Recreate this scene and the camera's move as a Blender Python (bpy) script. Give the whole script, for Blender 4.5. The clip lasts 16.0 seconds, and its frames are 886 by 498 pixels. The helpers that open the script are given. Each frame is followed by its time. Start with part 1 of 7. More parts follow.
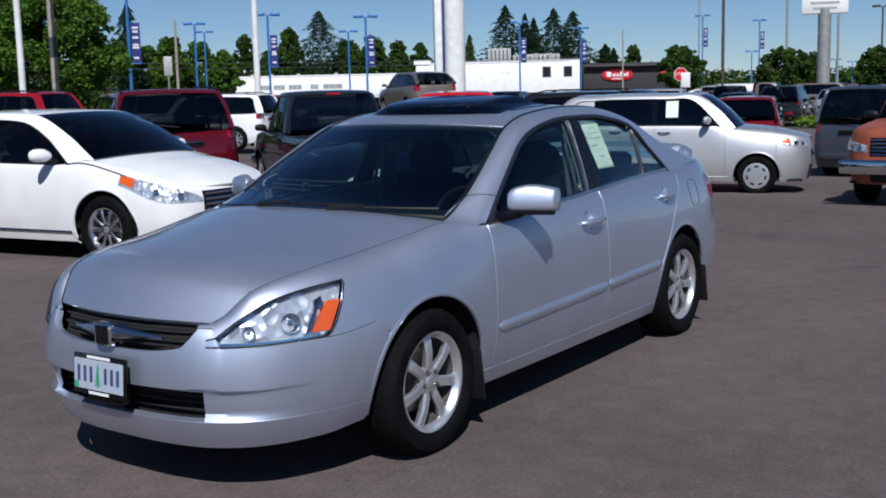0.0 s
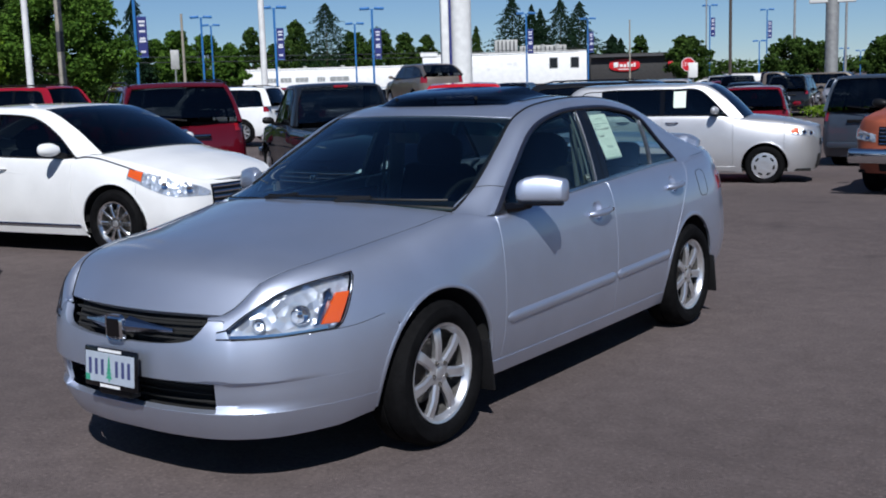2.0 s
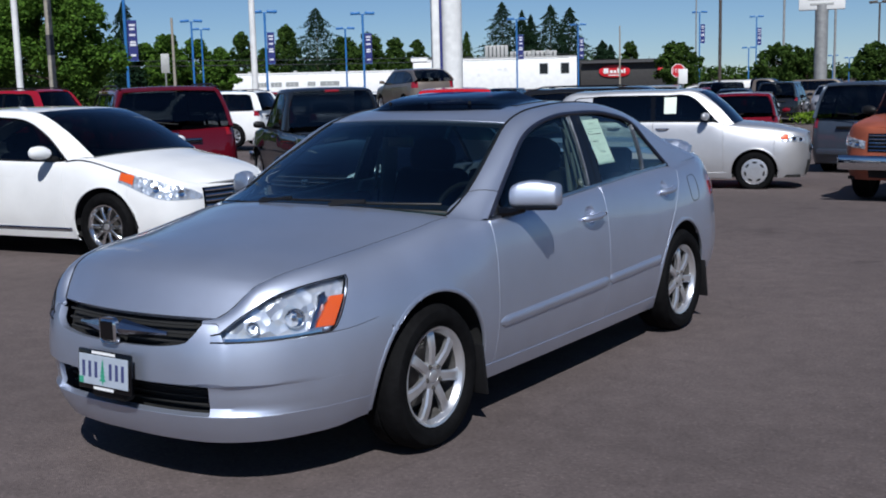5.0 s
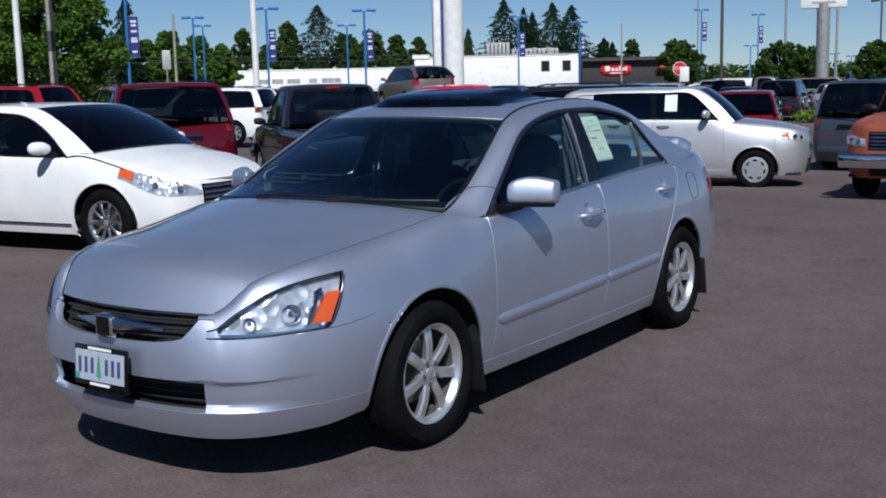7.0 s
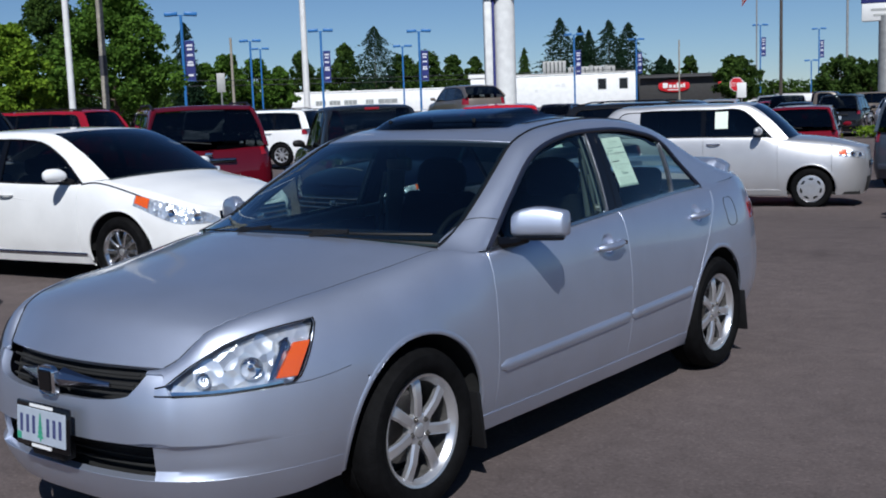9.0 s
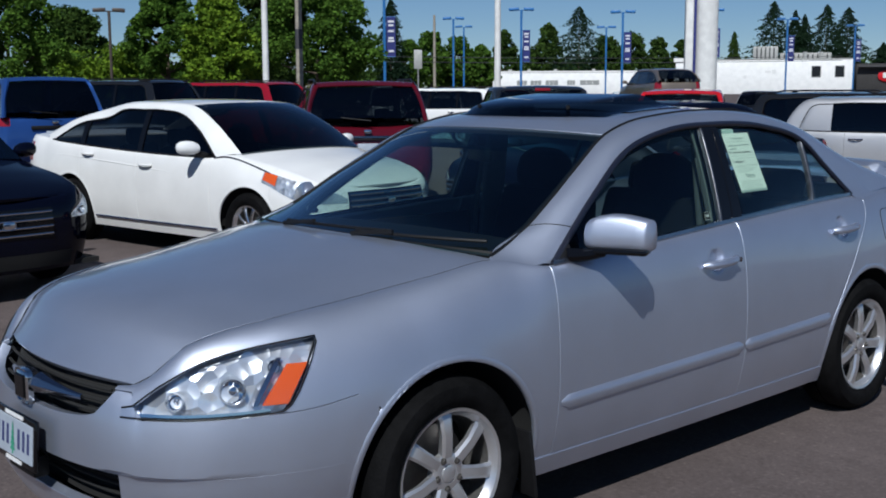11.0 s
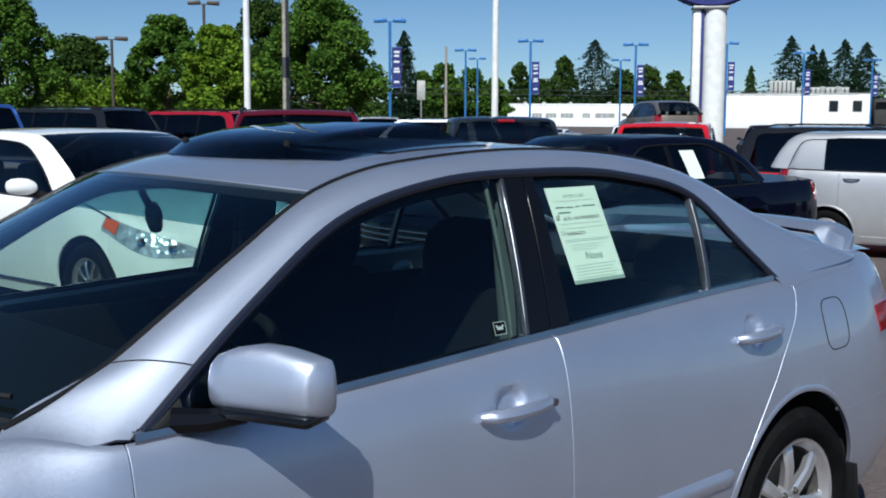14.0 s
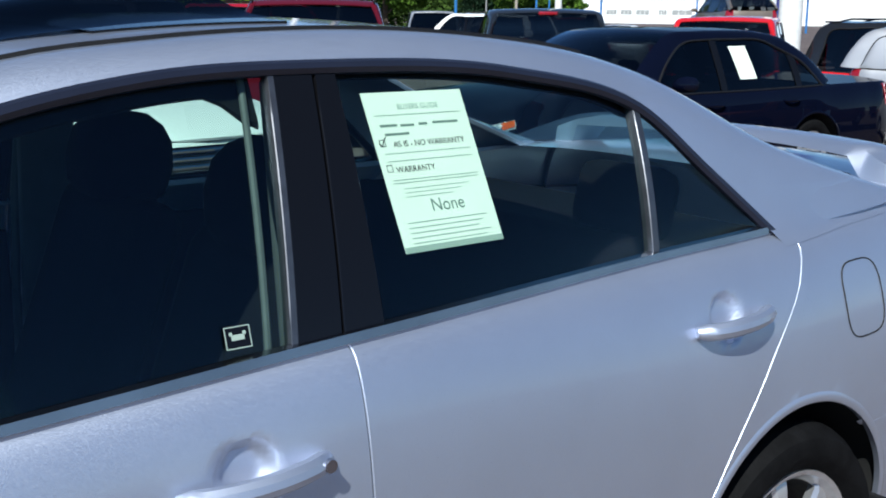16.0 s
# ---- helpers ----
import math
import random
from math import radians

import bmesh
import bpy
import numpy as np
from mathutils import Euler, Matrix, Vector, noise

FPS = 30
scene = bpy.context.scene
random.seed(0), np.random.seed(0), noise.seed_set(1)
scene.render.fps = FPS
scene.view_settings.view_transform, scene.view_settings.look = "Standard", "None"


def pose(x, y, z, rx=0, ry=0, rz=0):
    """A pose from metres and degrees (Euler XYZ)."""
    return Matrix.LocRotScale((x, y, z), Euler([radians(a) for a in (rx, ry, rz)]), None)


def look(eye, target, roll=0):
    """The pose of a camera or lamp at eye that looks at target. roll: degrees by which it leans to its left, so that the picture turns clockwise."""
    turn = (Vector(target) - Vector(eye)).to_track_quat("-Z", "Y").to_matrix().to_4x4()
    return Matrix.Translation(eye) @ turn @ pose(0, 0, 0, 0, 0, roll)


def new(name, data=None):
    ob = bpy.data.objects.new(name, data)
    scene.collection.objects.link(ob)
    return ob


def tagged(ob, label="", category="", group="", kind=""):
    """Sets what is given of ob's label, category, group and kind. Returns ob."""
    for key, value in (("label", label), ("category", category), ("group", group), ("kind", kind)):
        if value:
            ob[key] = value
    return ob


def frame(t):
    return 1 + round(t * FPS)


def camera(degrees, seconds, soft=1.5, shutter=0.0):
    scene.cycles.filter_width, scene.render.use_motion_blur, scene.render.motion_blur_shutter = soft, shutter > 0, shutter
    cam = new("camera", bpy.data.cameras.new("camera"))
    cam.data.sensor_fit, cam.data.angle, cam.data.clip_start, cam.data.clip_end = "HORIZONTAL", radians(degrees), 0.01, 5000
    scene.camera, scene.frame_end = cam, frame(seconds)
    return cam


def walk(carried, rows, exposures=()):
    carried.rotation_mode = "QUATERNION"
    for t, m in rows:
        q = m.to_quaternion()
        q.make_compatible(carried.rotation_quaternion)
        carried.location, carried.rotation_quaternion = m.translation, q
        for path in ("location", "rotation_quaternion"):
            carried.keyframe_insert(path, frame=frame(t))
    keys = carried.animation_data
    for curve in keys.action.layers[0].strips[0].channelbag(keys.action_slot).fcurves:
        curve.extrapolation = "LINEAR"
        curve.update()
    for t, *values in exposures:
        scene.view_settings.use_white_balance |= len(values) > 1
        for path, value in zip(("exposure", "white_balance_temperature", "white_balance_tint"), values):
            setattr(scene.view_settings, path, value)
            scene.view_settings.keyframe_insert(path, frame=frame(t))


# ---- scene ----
cam = camera(43.3, 16.0, soft=1.9)
PATH = [
    (0, (3.631, -3.864, 1.601), (2.498, -2.241, 1.314), -1.35),
    (0.5, (3.634, -3.866, 1.602), (2.506, -2.240, 1.316), -1.63),
    (1, (3.633, -3.865, 1.598), (2.502, -2.243, 1.299), -1.78),
    (1.5, (3.631, -3.868, 1.596), (2.492, -2.253, 1.291), -1.37),
    (2, (3.632, -3.874, 1.600), (2.488, -2.260, 1.299), -1.74),
    (2.5, (3.634, -3.885, 1.599), (2.490, -2.271, 1.303), -1.95),
    (3, (3.630, -3.881, 1.600), (2.487, -2.267, 1.302), -1.91),
    (3.5, (3.627, -3.889, 1.598), (2.484, -2.274, 1.308), -2.00),
    (4, (3.627, -3.893, 1.600), (2.486, -2.276, 1.311), -1.76),
    (4.5, (3.624, -3.895, 1.599), (2.493, -2.271, 1.308), -1.52),
    (7, (3.633, -3.879, 1.592), (2.503, -2.256, 1.295), -1.31),
    (7.5, (3.637, -3.830, 1.592), (2.498, -2.213, 1.294), -1.07),
    (8, (3.566, -3.660, 1.579), (2.410, -2.053, 1.293), -0.32),
    (8.5, (3.499, -3.453, 1.591), (2.333, -1.851, 1.323), -0.56),
    (9, (3.525, -3.258, 1.585), (2.309, -1.692, 1.325), -2.05),
    (9.5, (3.563, -3.032, 1.603), (2.226, -1.564, 1.362), -0.87),
    (9.7, (3.564, -2.959, 1.593), (2.209, -1.508, 1.354), -0.77),
    (11.8, (3.233, -1.818, 1.571), (1.730, -0.536, 1.260), 0.04),
    (12, (3.159, -1.655, 1.557), (1.678, -0.342, 1.266), 0.05),
    (12.5, (3.010, -1.313, 1.574), (1.622, 0.103, 1.314), 0.05),
    (13, (2.953, -0.981, 1.551), (1.506, 0.373, 1.280), -0.72),
    (13.5, (2.885, -0.703, 1.554), (1.387, 0.591, 1.271), -0.80),
    (14, (2.726, -0.392, 1.559), (1.232, 0.917, 1.327), 0.20),
    (14.5, (2.642, -0.085, 1.538), (1.130, 1.201, 1.291), -0.15),
    (15, (2.610, 0.200, 1.540), (1.023, 1.379, 1.237), 0.67),
    (15.5, (2.428, 0.488, 1.501), (0.852, 1.678, 1.183), 0.92),
    (16, (2.181, 0.777, 1.500), (0.630, 1.971, 1.089), 0.47),
]
EXPOSURES = [(0.0, -0.07, 6000, 10), (9.0, -0.11, 6000, 9), (11.5, -0.30, 6000, 6), (12.5, -0.27, 6050, 4), (13.5, 0.02, 6050, 4), (14.5, 0.30, 6050, 4), (15.5, 0.52, 6050, 4), (16.0, 0.56, 6050, 4)]
walk(cam, [(t, look(eye, target, roll)) for t, eye, target, roll in PATH], EXPOSURES)

# ---- world and sun ----
SUN_WAY = Vector((0.60, -0.77, 1.02)).normalized()
world = bpy.data.worlds.new("sky")
scene.world = world
world.use_nodes = True
wn = world.node_tree.nodes
wn.clear()
sky = wn.new("ShaderNodeTexSky")
sky.sky_type = "NISHITA"
sky.sun_disc = False
sky.sun_elevation = math.asin(SUN_WAY.z)
sky.sun_rotation = math.atan2(SUN_WAY.x, SUN_WAY.y)
sky.air_density, sky.dust_density, sky.ozone_density = 0.7, 0.0, 6.0
bg = wn.new("ShaderNodeBackground")
bg.inputs["Strength"].default_value = 0.066
wout = wn.new("ShaderNodeOutputWorld")
world.node_tree.links.new(sky.outputs[0], bg.inputs[0])
world.node_tree.links.new(bg.outputs[0], wout.inputs[0])
sun_data = bpy.data.lights.new("sun", "SUN")
sun_data.energy, sun_data.angle, sun_data.color = 5.0, radians(0.55), (1.0, 0.965, 0.92)
sun = new("sun", sun_data)
sun.matrix_world = look(SUN_WAY * 60, (0, 0, 0))


# ---- materials ----
def material(name, color, rough=0.5, metal=0.0, coat=0.0, spec=0.5, vary=0.0, scale=8.0, bump=0.0, bump_scale=40.0, second=None, emit=0.0, coat_rough=0.03, per_object=0.0):
    m = bpy.data.materials.new(name)
    m.use_nodes = True
    nt = m.node_tree
    b = nt.nodes["Principled BSDF"]
    b.inputs["Base Color"].default_value = (*color, 1)
    b.inputs["Roughness"].default_value = rough
    b.inputs["Metallic"].default_value = metal
    b.inputs["Coat Weight"].default_value = coat
    b.inputs["Coat Roughness"].default_value = coat_rough
    b.inputs["Specular IOR Level"].default_value = spec
    if emit:
        b.inputs["Emission Color"].default_value = (*color, 1)
        b.inputs["Emission Strength"].default_value = emit
    tc = nt.nodes.new("ShaderNodeTexCoord")
    out = None
    if vary or second:
        n1 = nt.nodes.new("ShaderNodeTexNoise")
        n1.inputs["Scale"].default_value, n1.inputs["Detail"].default_value = scale, 6
        nt.links.new(tc.outputs["Object"], n1.inputs["Vector"])
        ramp = nt.nodes.new("ShaderNodeValToRGB")
        lo = second or tuple(c * (1 - vary) for c in color)
        hi = color if second else tuple(min(1, c * (1 + vary)) for c in color)
        ramp.color_ramp.elements[0].position, ramp.color_ramp.elements[1].position = 0.35, 0.68
        ramp.color_ramp.elements[0].color, ramp.color_ramp.elements[1].color = (*lo, 1), (*hi, 1)
        nt.links.new(n1.outputs["Fac"], ramp.inputs["Fac"])
        out = ramp.outputs["Color"]
    if per_object:
        info = nt.nodes.new("ShaderNodeObjectInfo")
        hsv = nt.nodes.new("ShaderNodeHueSaturation")
        mr = nt.nodes.new("ShaderNodeMapRange")
        mr.inputs["To Min"].default_value, mr.inputs["To Max"].default_value = 1 - per_object, 1 + per_object
        nt.links.new(info.outputs["Random"], mr.inputs["Value"])
        nt.links.new(mr.outputs["Result"], hsv.inputs["Value"])
        if out:
            nt.links.new(out, hsv.inputs["Color"])
        else:
            hsv.inputs["Color"].default_value = (*color, 1)
        out = hsv.outputs["Color"]
    if out:
        nt.links.new(out, b.inputs["Base Color"])
    if bump:
        n2 = nt.nodes.new("ShaderNodeTexNoise")
        n2.inputs["Scale"].default_value, n2.inputs["Detail"].default_value = bump_scale, 5
        nt.links.new(tc.outputs["Object"], n2.inputs["Vector"])
        bp = nt.nodes.new("ShaderNodeBump")
        bp.inputs["Strength"].default_value, bp.inputs["Distance"].default_value = bump, 0.02
        nt.links.new(n2.outputs["Fac"], bp.inputs["Height"])
        nt.links.new(bp.outputs["Normal"], b.inputs["Normal"])
    return m


def paint(name, color, metal=0.0, rough=0.35, dirt=0.04, coat=1.0, flake=0.08):
    """Car paint: a base coat with fine flake under clear coat, and a trace of dust."""
    m = material(name, color, rough, metal, coat=coat, vary=dirt, scale=3.0, coat_rough=0.09 if metal > 0.25 else 0.03, spec=0.5 if metal > 0.25 else 0.0)
    if metal:
        nt = m.node_tree
        b = nt.nodes["Principled BSDF"]
        v = nt.nodes.new("ShaderNodeTexVoronoi")
        v.inputs["Scale"].default_value = 900
        tc = nt.nodes.new("ShaderNodeTexCoord")
        nt.links.new(tc.outputs["Object"], v.inputs["Vector"])
        mr = nt.nodes.new("ShaderNodeMapRange")
        mr.inputs["To Min"].default_value, mr.inputs["To Max"].default_value = rough - flake, rough + flake
        nt.links.new(v.outputs["Distance"], mr.inputs["Value"])
        nt.links.new(mr.outputs["Result"], b.inputs["Roughness"])
    return m


def glass(name, tint, gloss=1.0, least=0.045):
    """A thin pane: what passes through is tinted, and the surface mirrors by Fresnel."""
    m = bpy.data.materials.new(name)
    m.use_nodes = True
    nt = m.node_tree
    nt.nodes.clear()
    tr, gl, mix, fr, out = (nt.nodes.new(k) for k in ("ShaderNodeBsdfTransparent", "ShaderNodeBsdfGlossy", "ShaderNodeMixShader", "ShaderNodeLayerWeight", "ShaderNodeOutputMaterial"))
    tr.inputs["Color"].default_value = (*tint, 1)
    gl.inputs["Roughness"].default_value = 0.01
    gl.inputs["Color"].default_value = (gloss * 0.72, gloss * 0.86, gloss, 1)
    lw, pw, mr = fr, nt.nodes.new("ShaderNodeMath"), nt.nodes.new("ShaderNodeMapRange")
    lw.inputs["Blend"].default_value = 0.5
    pw.operation = "POWER"
    pw.inputs[1].default_value = 4.6
    mr.inputs["To Min"].default_value = least
    nt.links.new(lw.outputs["Facing"], pw.inputs[0])
    nt.links.new(pw.outputs[0], mr.inputs["Value"])
    nt.links.new(mr.outputs["Result"], mix.inputs[0])
    nt.links.new(tr.outputs[0], mix.inputs[1])
    nt.links.new(gl.outputs[0], mix.inputs[2])
    nt.links.new(mix.outputs[0], out.inputs[0])
    return m


M_SILVER = paint("silver_paint", (0.545, 0.592, 0.71), 0.87, 0.46, flake=0.20)
M_SILVER2 = paint("bright_silver_paint", (0.56, 0.56, 0.575), 0.68, 0.46, flake=0.15)
M_WHITE = paint("white_paint", (0.80, 0.80, 0.79), 0.0, 0.4)
M_MAROON = paint("maroon_paint", (0.085, 0.004, 0.010), 0.0, 0.35)
M_RED = paint("red_paint", (0.50, 0.012, 0.018), 0.0, 0.4)
M_RED2 = paint("deep_red_paint", (0.26, 0.008, 0.02), 0.0, 0.35)
M_RED3 = paint("dark_red_paint", (0.15, 0.006, 0.014), 0.0, 0.35)
M_NAVY = paint("navy_paint", (0.002, 0.003, 0.010), 0.0, 0.3, coat=0.45)
M_BLACK = paint("black_paint", (0.012, 0.013, 0.016), 0.0, 0.3)
M_BLUE = paint("blue_paint", (0.02, 0.06, 0.22), 0.2, 0.35)
M_TAN = paint("tan_paint", (0.16, 0.13, 0.105), 0.3, 0.4)
M_GREYPAINT = paint("grey_paint", (0.018, 0.022, 0.03), 0.2, 0.4)
M_BLUEGREY = paint("blue_grey_paint", (0.05, 0.065, 0.09), 0.3, 0.4)
M_RUST = material("faded_orange_paint", (0.25, 0.06, 0.028), 0.6, 0, coat=0.2, vary=0.25, scale=2.5)
M_CHROME = material("chrome", (0.75, 0.76, 0.78), 0.08, 1.0)
M_ALLOY = material("alloy", (0.70, 0.70, 0.715), 0.30, 0.8, vary=0.05, scale=30)
# rim barrel coloured dark to stand in for the shade between the spokes
M_BARREL = material("shade_dark_rim_barrel", (0.13, 0.125, 0.12), 0.55, 0.5, vary=0.3, scale=25)
M_FRAME = material("satin_black_frame", (0.012, 0.014, 0.026), 0.28, spec=0.6, vary=0.1, scale=10)
M_DARKCHROME = material("dark_chrome", (0.20, 0.21, 0.24), 0.16, 1.0, vary=0.1, scale=10)
M_CHROMEWHEEL = material("bright_wheel", (0.72, 0.73, 0.75), 0.18, 0.95, vary=0.05, scale=20)
M_DARKMETAL = material("brake_steel", (0.16, 0.15, 0.14), 0.5, 0.8, vary=0.2, scale=20)
M_RUBBER = material("tyre_rubber", (0.006, 0.006, 0.0065), 0.75, spec=0.06, vary=0.25, scale=20, bump=0.15, bump_scale=90)
M_PLASTIC = material("black_plastic", (0.009, 0.009, 0.010), 0.5, spec=0.25, vary=0.15, scale=25)
M_GLOSSBLACK = material("gloss_black", (0.004, 0.004, 0.005), 0.12, spec=0.4)
M_POSTSTRIP = material("brushed_strip", (0.16, 0.165, 0.18), 0.38, 0.9, vary=0.15, scale=30)
M_BRIGHTTRIM = material("dull_bright_trim", (0.36, 0.37, 0.42), 0.2, 1.0, vary=0.1, scale=6)
M_GAP = material("shut_line", (0.01, 0.01, 0.011), 0.8)
M_WELL = material("wheel_well", (0.01, 0.01, 0.01), 0.95)
M_CLOTH = material("dark_seat_cloth", (0.006, 0.0065, 0.009), 0.95, spec=0.1, vary=0.2, scale=60, bump=0.2, bump_scale=300)
M_TRIMGREY = material("grey_interior_trim", (0.075, 0.078, 0.08), 0.7, vary=0.08, scale=20)
M_CHANNEL = material("window_felt", (0.10, 0.105, 0.105), 0.7, vary=0.1, scale=30)
M_DASH = material("dark_dashboard", (0.006, 0.0065, 0.008), 0.75, spec=0.15, vary=0.15, scale=40)


def faceted(name, scale):
    """A lamp's reflector: bright metal facets at many angles; lighter and darker cell colours paint in its sparkle."""
    m = material(name, (0.85, 0.86, 0.88), 0.24, 0.65)
    nt = m.node_tree
    b = nt.nodes["Principled BSDF"]
    tc, v, ramp, bp = (nt.nodes.new(k) for k in ("ShaderNodeTexCoord", "ShaderNodeTexVoronoi", "ShaderNodeValToRGB", "ShaderNodeBump"))
    v.inputs["Scale"].default_value = scale
    nt.links.new(tc.outputs["Object"], v.inputs["Vector"])
    sep = nt.nodes.new("ShaderNodeSeparateColor")
    nt.links.new(v.outputs["Color"], sep.inputs[0])
    ramp.color_ramp.elements[0].position, ramp.color_ramp.elements[1].position = 0.02, 0.40
    ramp.color_ramp.elements[0].color, ramp.color_ramp.elements[1].color = (0.40, 0.41, 0.43, 1), (0.90, 0.91, 0.93, 1)
    nt.links.new(sep.outputs[0], ramp.inputs["Fac"])
    nt.links.new(ramp.outputs["Color"], b.inputs["Base Color"])
    bp.inputs["Strength"].default_value, bp.inputs["Distance"].default_value = 0.9, 0.012
    nt.links.new(v.outputs["Distance"], bp.inputs["Height"])
    nt.links.new(bp.outputs["Normal"], b.inputs["Normal"])
    return m


M_LAMPFAR = faceted("faceted_lamp_reflector", 22)

M_LAMP = faceted("fine_faceted_reflector", 21)
M_AMBER = material("amber_lens", (0.80, 0.11, 0.010), 0.25, coat=0.5)
M_REDLENS = material("red_lens", (0.26, 0.008, 0.015), 0.12, coat=1.0)
M_CLEARLENS = glass("clear_lens", (0.93, 0.95, 0.97))
M_GLASS = glass("tinted_green_glass", (0.66, 0.80, 0.75))
M_SHADE = glass("blue_shade_band", (0.22, 0.42, 0.50), 0.3)
M_SCREEN = glass("windscreen_glass", (0.68, 0.82, 0.78), least=0.085)
M_CARGLASS = glass("grey_car_glass", (0.13, 0.15, 0.155))
M_DARKGLASS = glass("privacy_glass", (0.10, 0.11, 0.12))
M_VISOR = glass("smoked_acrylic", (0.045, 0.055, 0.07))
M_PAPER = material("pale_green_paper", (0.74, 0.82, 0.71), 0.8, vary=0.02, scale=10)
M_INK = material("black_ink", (0.03, 0.03, 0.035), 0.8)
M_PLATE = material("number_plate", (0.40, 0.45, 0.52), 0.4, vary=0.06, scale=20)
M_GREEN = material("green_print", (0.05, 0.32, 0.20), 0.5)
M_PLATEINK = material("plate_ink", (0.05, 0.06, 0.16), 0.5)
M_WHITEPLASTIC = material("white_print", (0.8, 0.8, 0.8), 0.5)


# ---- mesh helpers ----
def mesh_object(name, bm, mat, sharp=35):
    me = bpy.data.meshes.new(name)
    bm.to_mesh(me)
    bm.free()
    me.materials.append(mat)
    me.polygons.foreach_set("use_smooth", [True] * len(me.polygons))
    me.set_sharp_from_angle(angle=radians(sharp))
    return new(name, me)


def part(name, bm, mat, parent=None, label="", sharp=35):
    ob = mesh_object(name, bm, mat, sharp)
    if parent is not None:
        ob.parent = parent
    if label:
        ob["label"] = label
    return ob


def shared(name, me, parent, m=None):
    """One more object on a mesh that is there already."""
    ob = new(name, me)
    ob.parent = parent
    if m is not None:
        ob.matrix_basis = m
    return ob


def empty(name, m=None):
    ob = new(name)
    ob.empty_display_size = 0.2
    if m is not None:
        ob.matrix_basis = m
    return ob


def box(bm, x0, x1, y0, y1, z0, z1, bevel=0.0, seg=2, m=None):
    vs = [bm.verts.new((x, y, z)) for x in (x0, x1) for y in (y0, y1) for z in (z0, z1)]
    fs = [bm.faces.new([vs[i] for i in f]) for f in ((0, 1, 3, 2), (4, 6, 7, 5), (0, 4, 5, 1), (2, 3, 7, 6), (0, 2, 6, 4), (1, 5, 7, 3))]
    if bevel:
        es = list({e for f in fs for e in f.edges})
        r = bmesh.ops.bevel(bm, geom=es, offset=bevel, segments=seg, affect="EDGES", profile=0.5)
        vs = list({v for v in vs if v.is_valid} | {v for f in r["faces"] for v in f.verts})
    if m is not None:
        bmesh.ops.transform(bm, matrix=m, verts=vs)
    return vs


def boxed(x0, x1, y0, y1, z0, z1, bevel=0.0, seg=2, m=None):
    bm = bmesh.new()
    box(bm, x0, x1, y0, y1, z0, z1, bevel, seg, m)
    return bm


def tube(bm, p0, p1, r0, r1=None, n=12, caps=True):
    p0, p1 = Vector(p0), Vector(p1)
    r1 = r0 if r1 is None else r1
    q = (p1 - p0).to_track_quat("Z", "Y")
    rings = []
    for p, r in ((p0, r0), (p1, r1)):
        rings.append([bm.verts.new(p + q @ Vector((math.cos(a) * r, math.sin(a) * r, 0))) for a in (2 * math.pi * k / n for k in range(n))])
    for k in range(n):
        bm.faces.new((rings[0][k], rings[0][(k + 1) % n], rings[1][(k + 1) % n], rings[1][k]))
    if caps:
        bm.faces.new(rings[0][::-1])
        bm.faces.new(rings[1])
    return bm


def path_tube(bm, pts, r, n=8):
    """A tube along a line of points; r is a number or a function of the fraction of the way."""
    pts = [Vector(p) for p in pts]
    rings = []
    for i, p in enumerate(pts):
        way = (pts[min(i + 1, len(pts) - 1)] - pts[max(i - 1, 0)]).normalized()
        q = way.to_track_quat("Z", "Y")
        rr = r(i / (len(pts) - 1)) if callable(r) else r
        rings.append([bm.verts.new(p + q @ Vector((math.cos(a) * rr, math.sin(a) * rr, 0))) for a in (2 * math.pi * k / n for k in range(n))])
    for a, b in zip(rings, rings[1:]):
        for k in range(n):
            bm.faces.new((a[k], a[(k + 1) % n], b[(k + 1) % n], b[k]))
    bm.faces.new(rings[0][::-1])
    bm.faces.new(rings[-1])
    return bm


def lathe(bm, profile, n=32, closed=False):
    """Turns (radius, x) pairs about the x axis."""
    rings = []
    for r, x in profile:
        rings.append([bm.verts.new((x, math.cos(a) * r, math.sin(a) * r)) for a in (2 * math.pi * k / n for k in range(n))])
    pairs = list(zip(rings, rings[1:])) + ([(rings[-1], rings[0])] if closed else [])
    for a, b in pairs:
        for k in range(n):
            bm.faces.new((a[k], a[(k + 1) % n], b[(k + 1) % n], b[k]))
    return bm


def grid(bm, f, nu, nv):
    vs = [[bm.verts.new(f(i / nu, j / nv)) for j in range(nv + 1)] for i in range(nu + 1)]
    for i in range(nu):
        for j in range(nv):
            bm.faces.new((vs[i][j], vs[i + 1][j], vs[i + 1][j + 1], vs[i][j + 1]))
    return vs


ARCHES = []


def on_arch(v):
    return any(abs(math.hypot(v.co.y - y, v.co.z - z) - r) < 0.0008 for y, z, r in ARCHES)


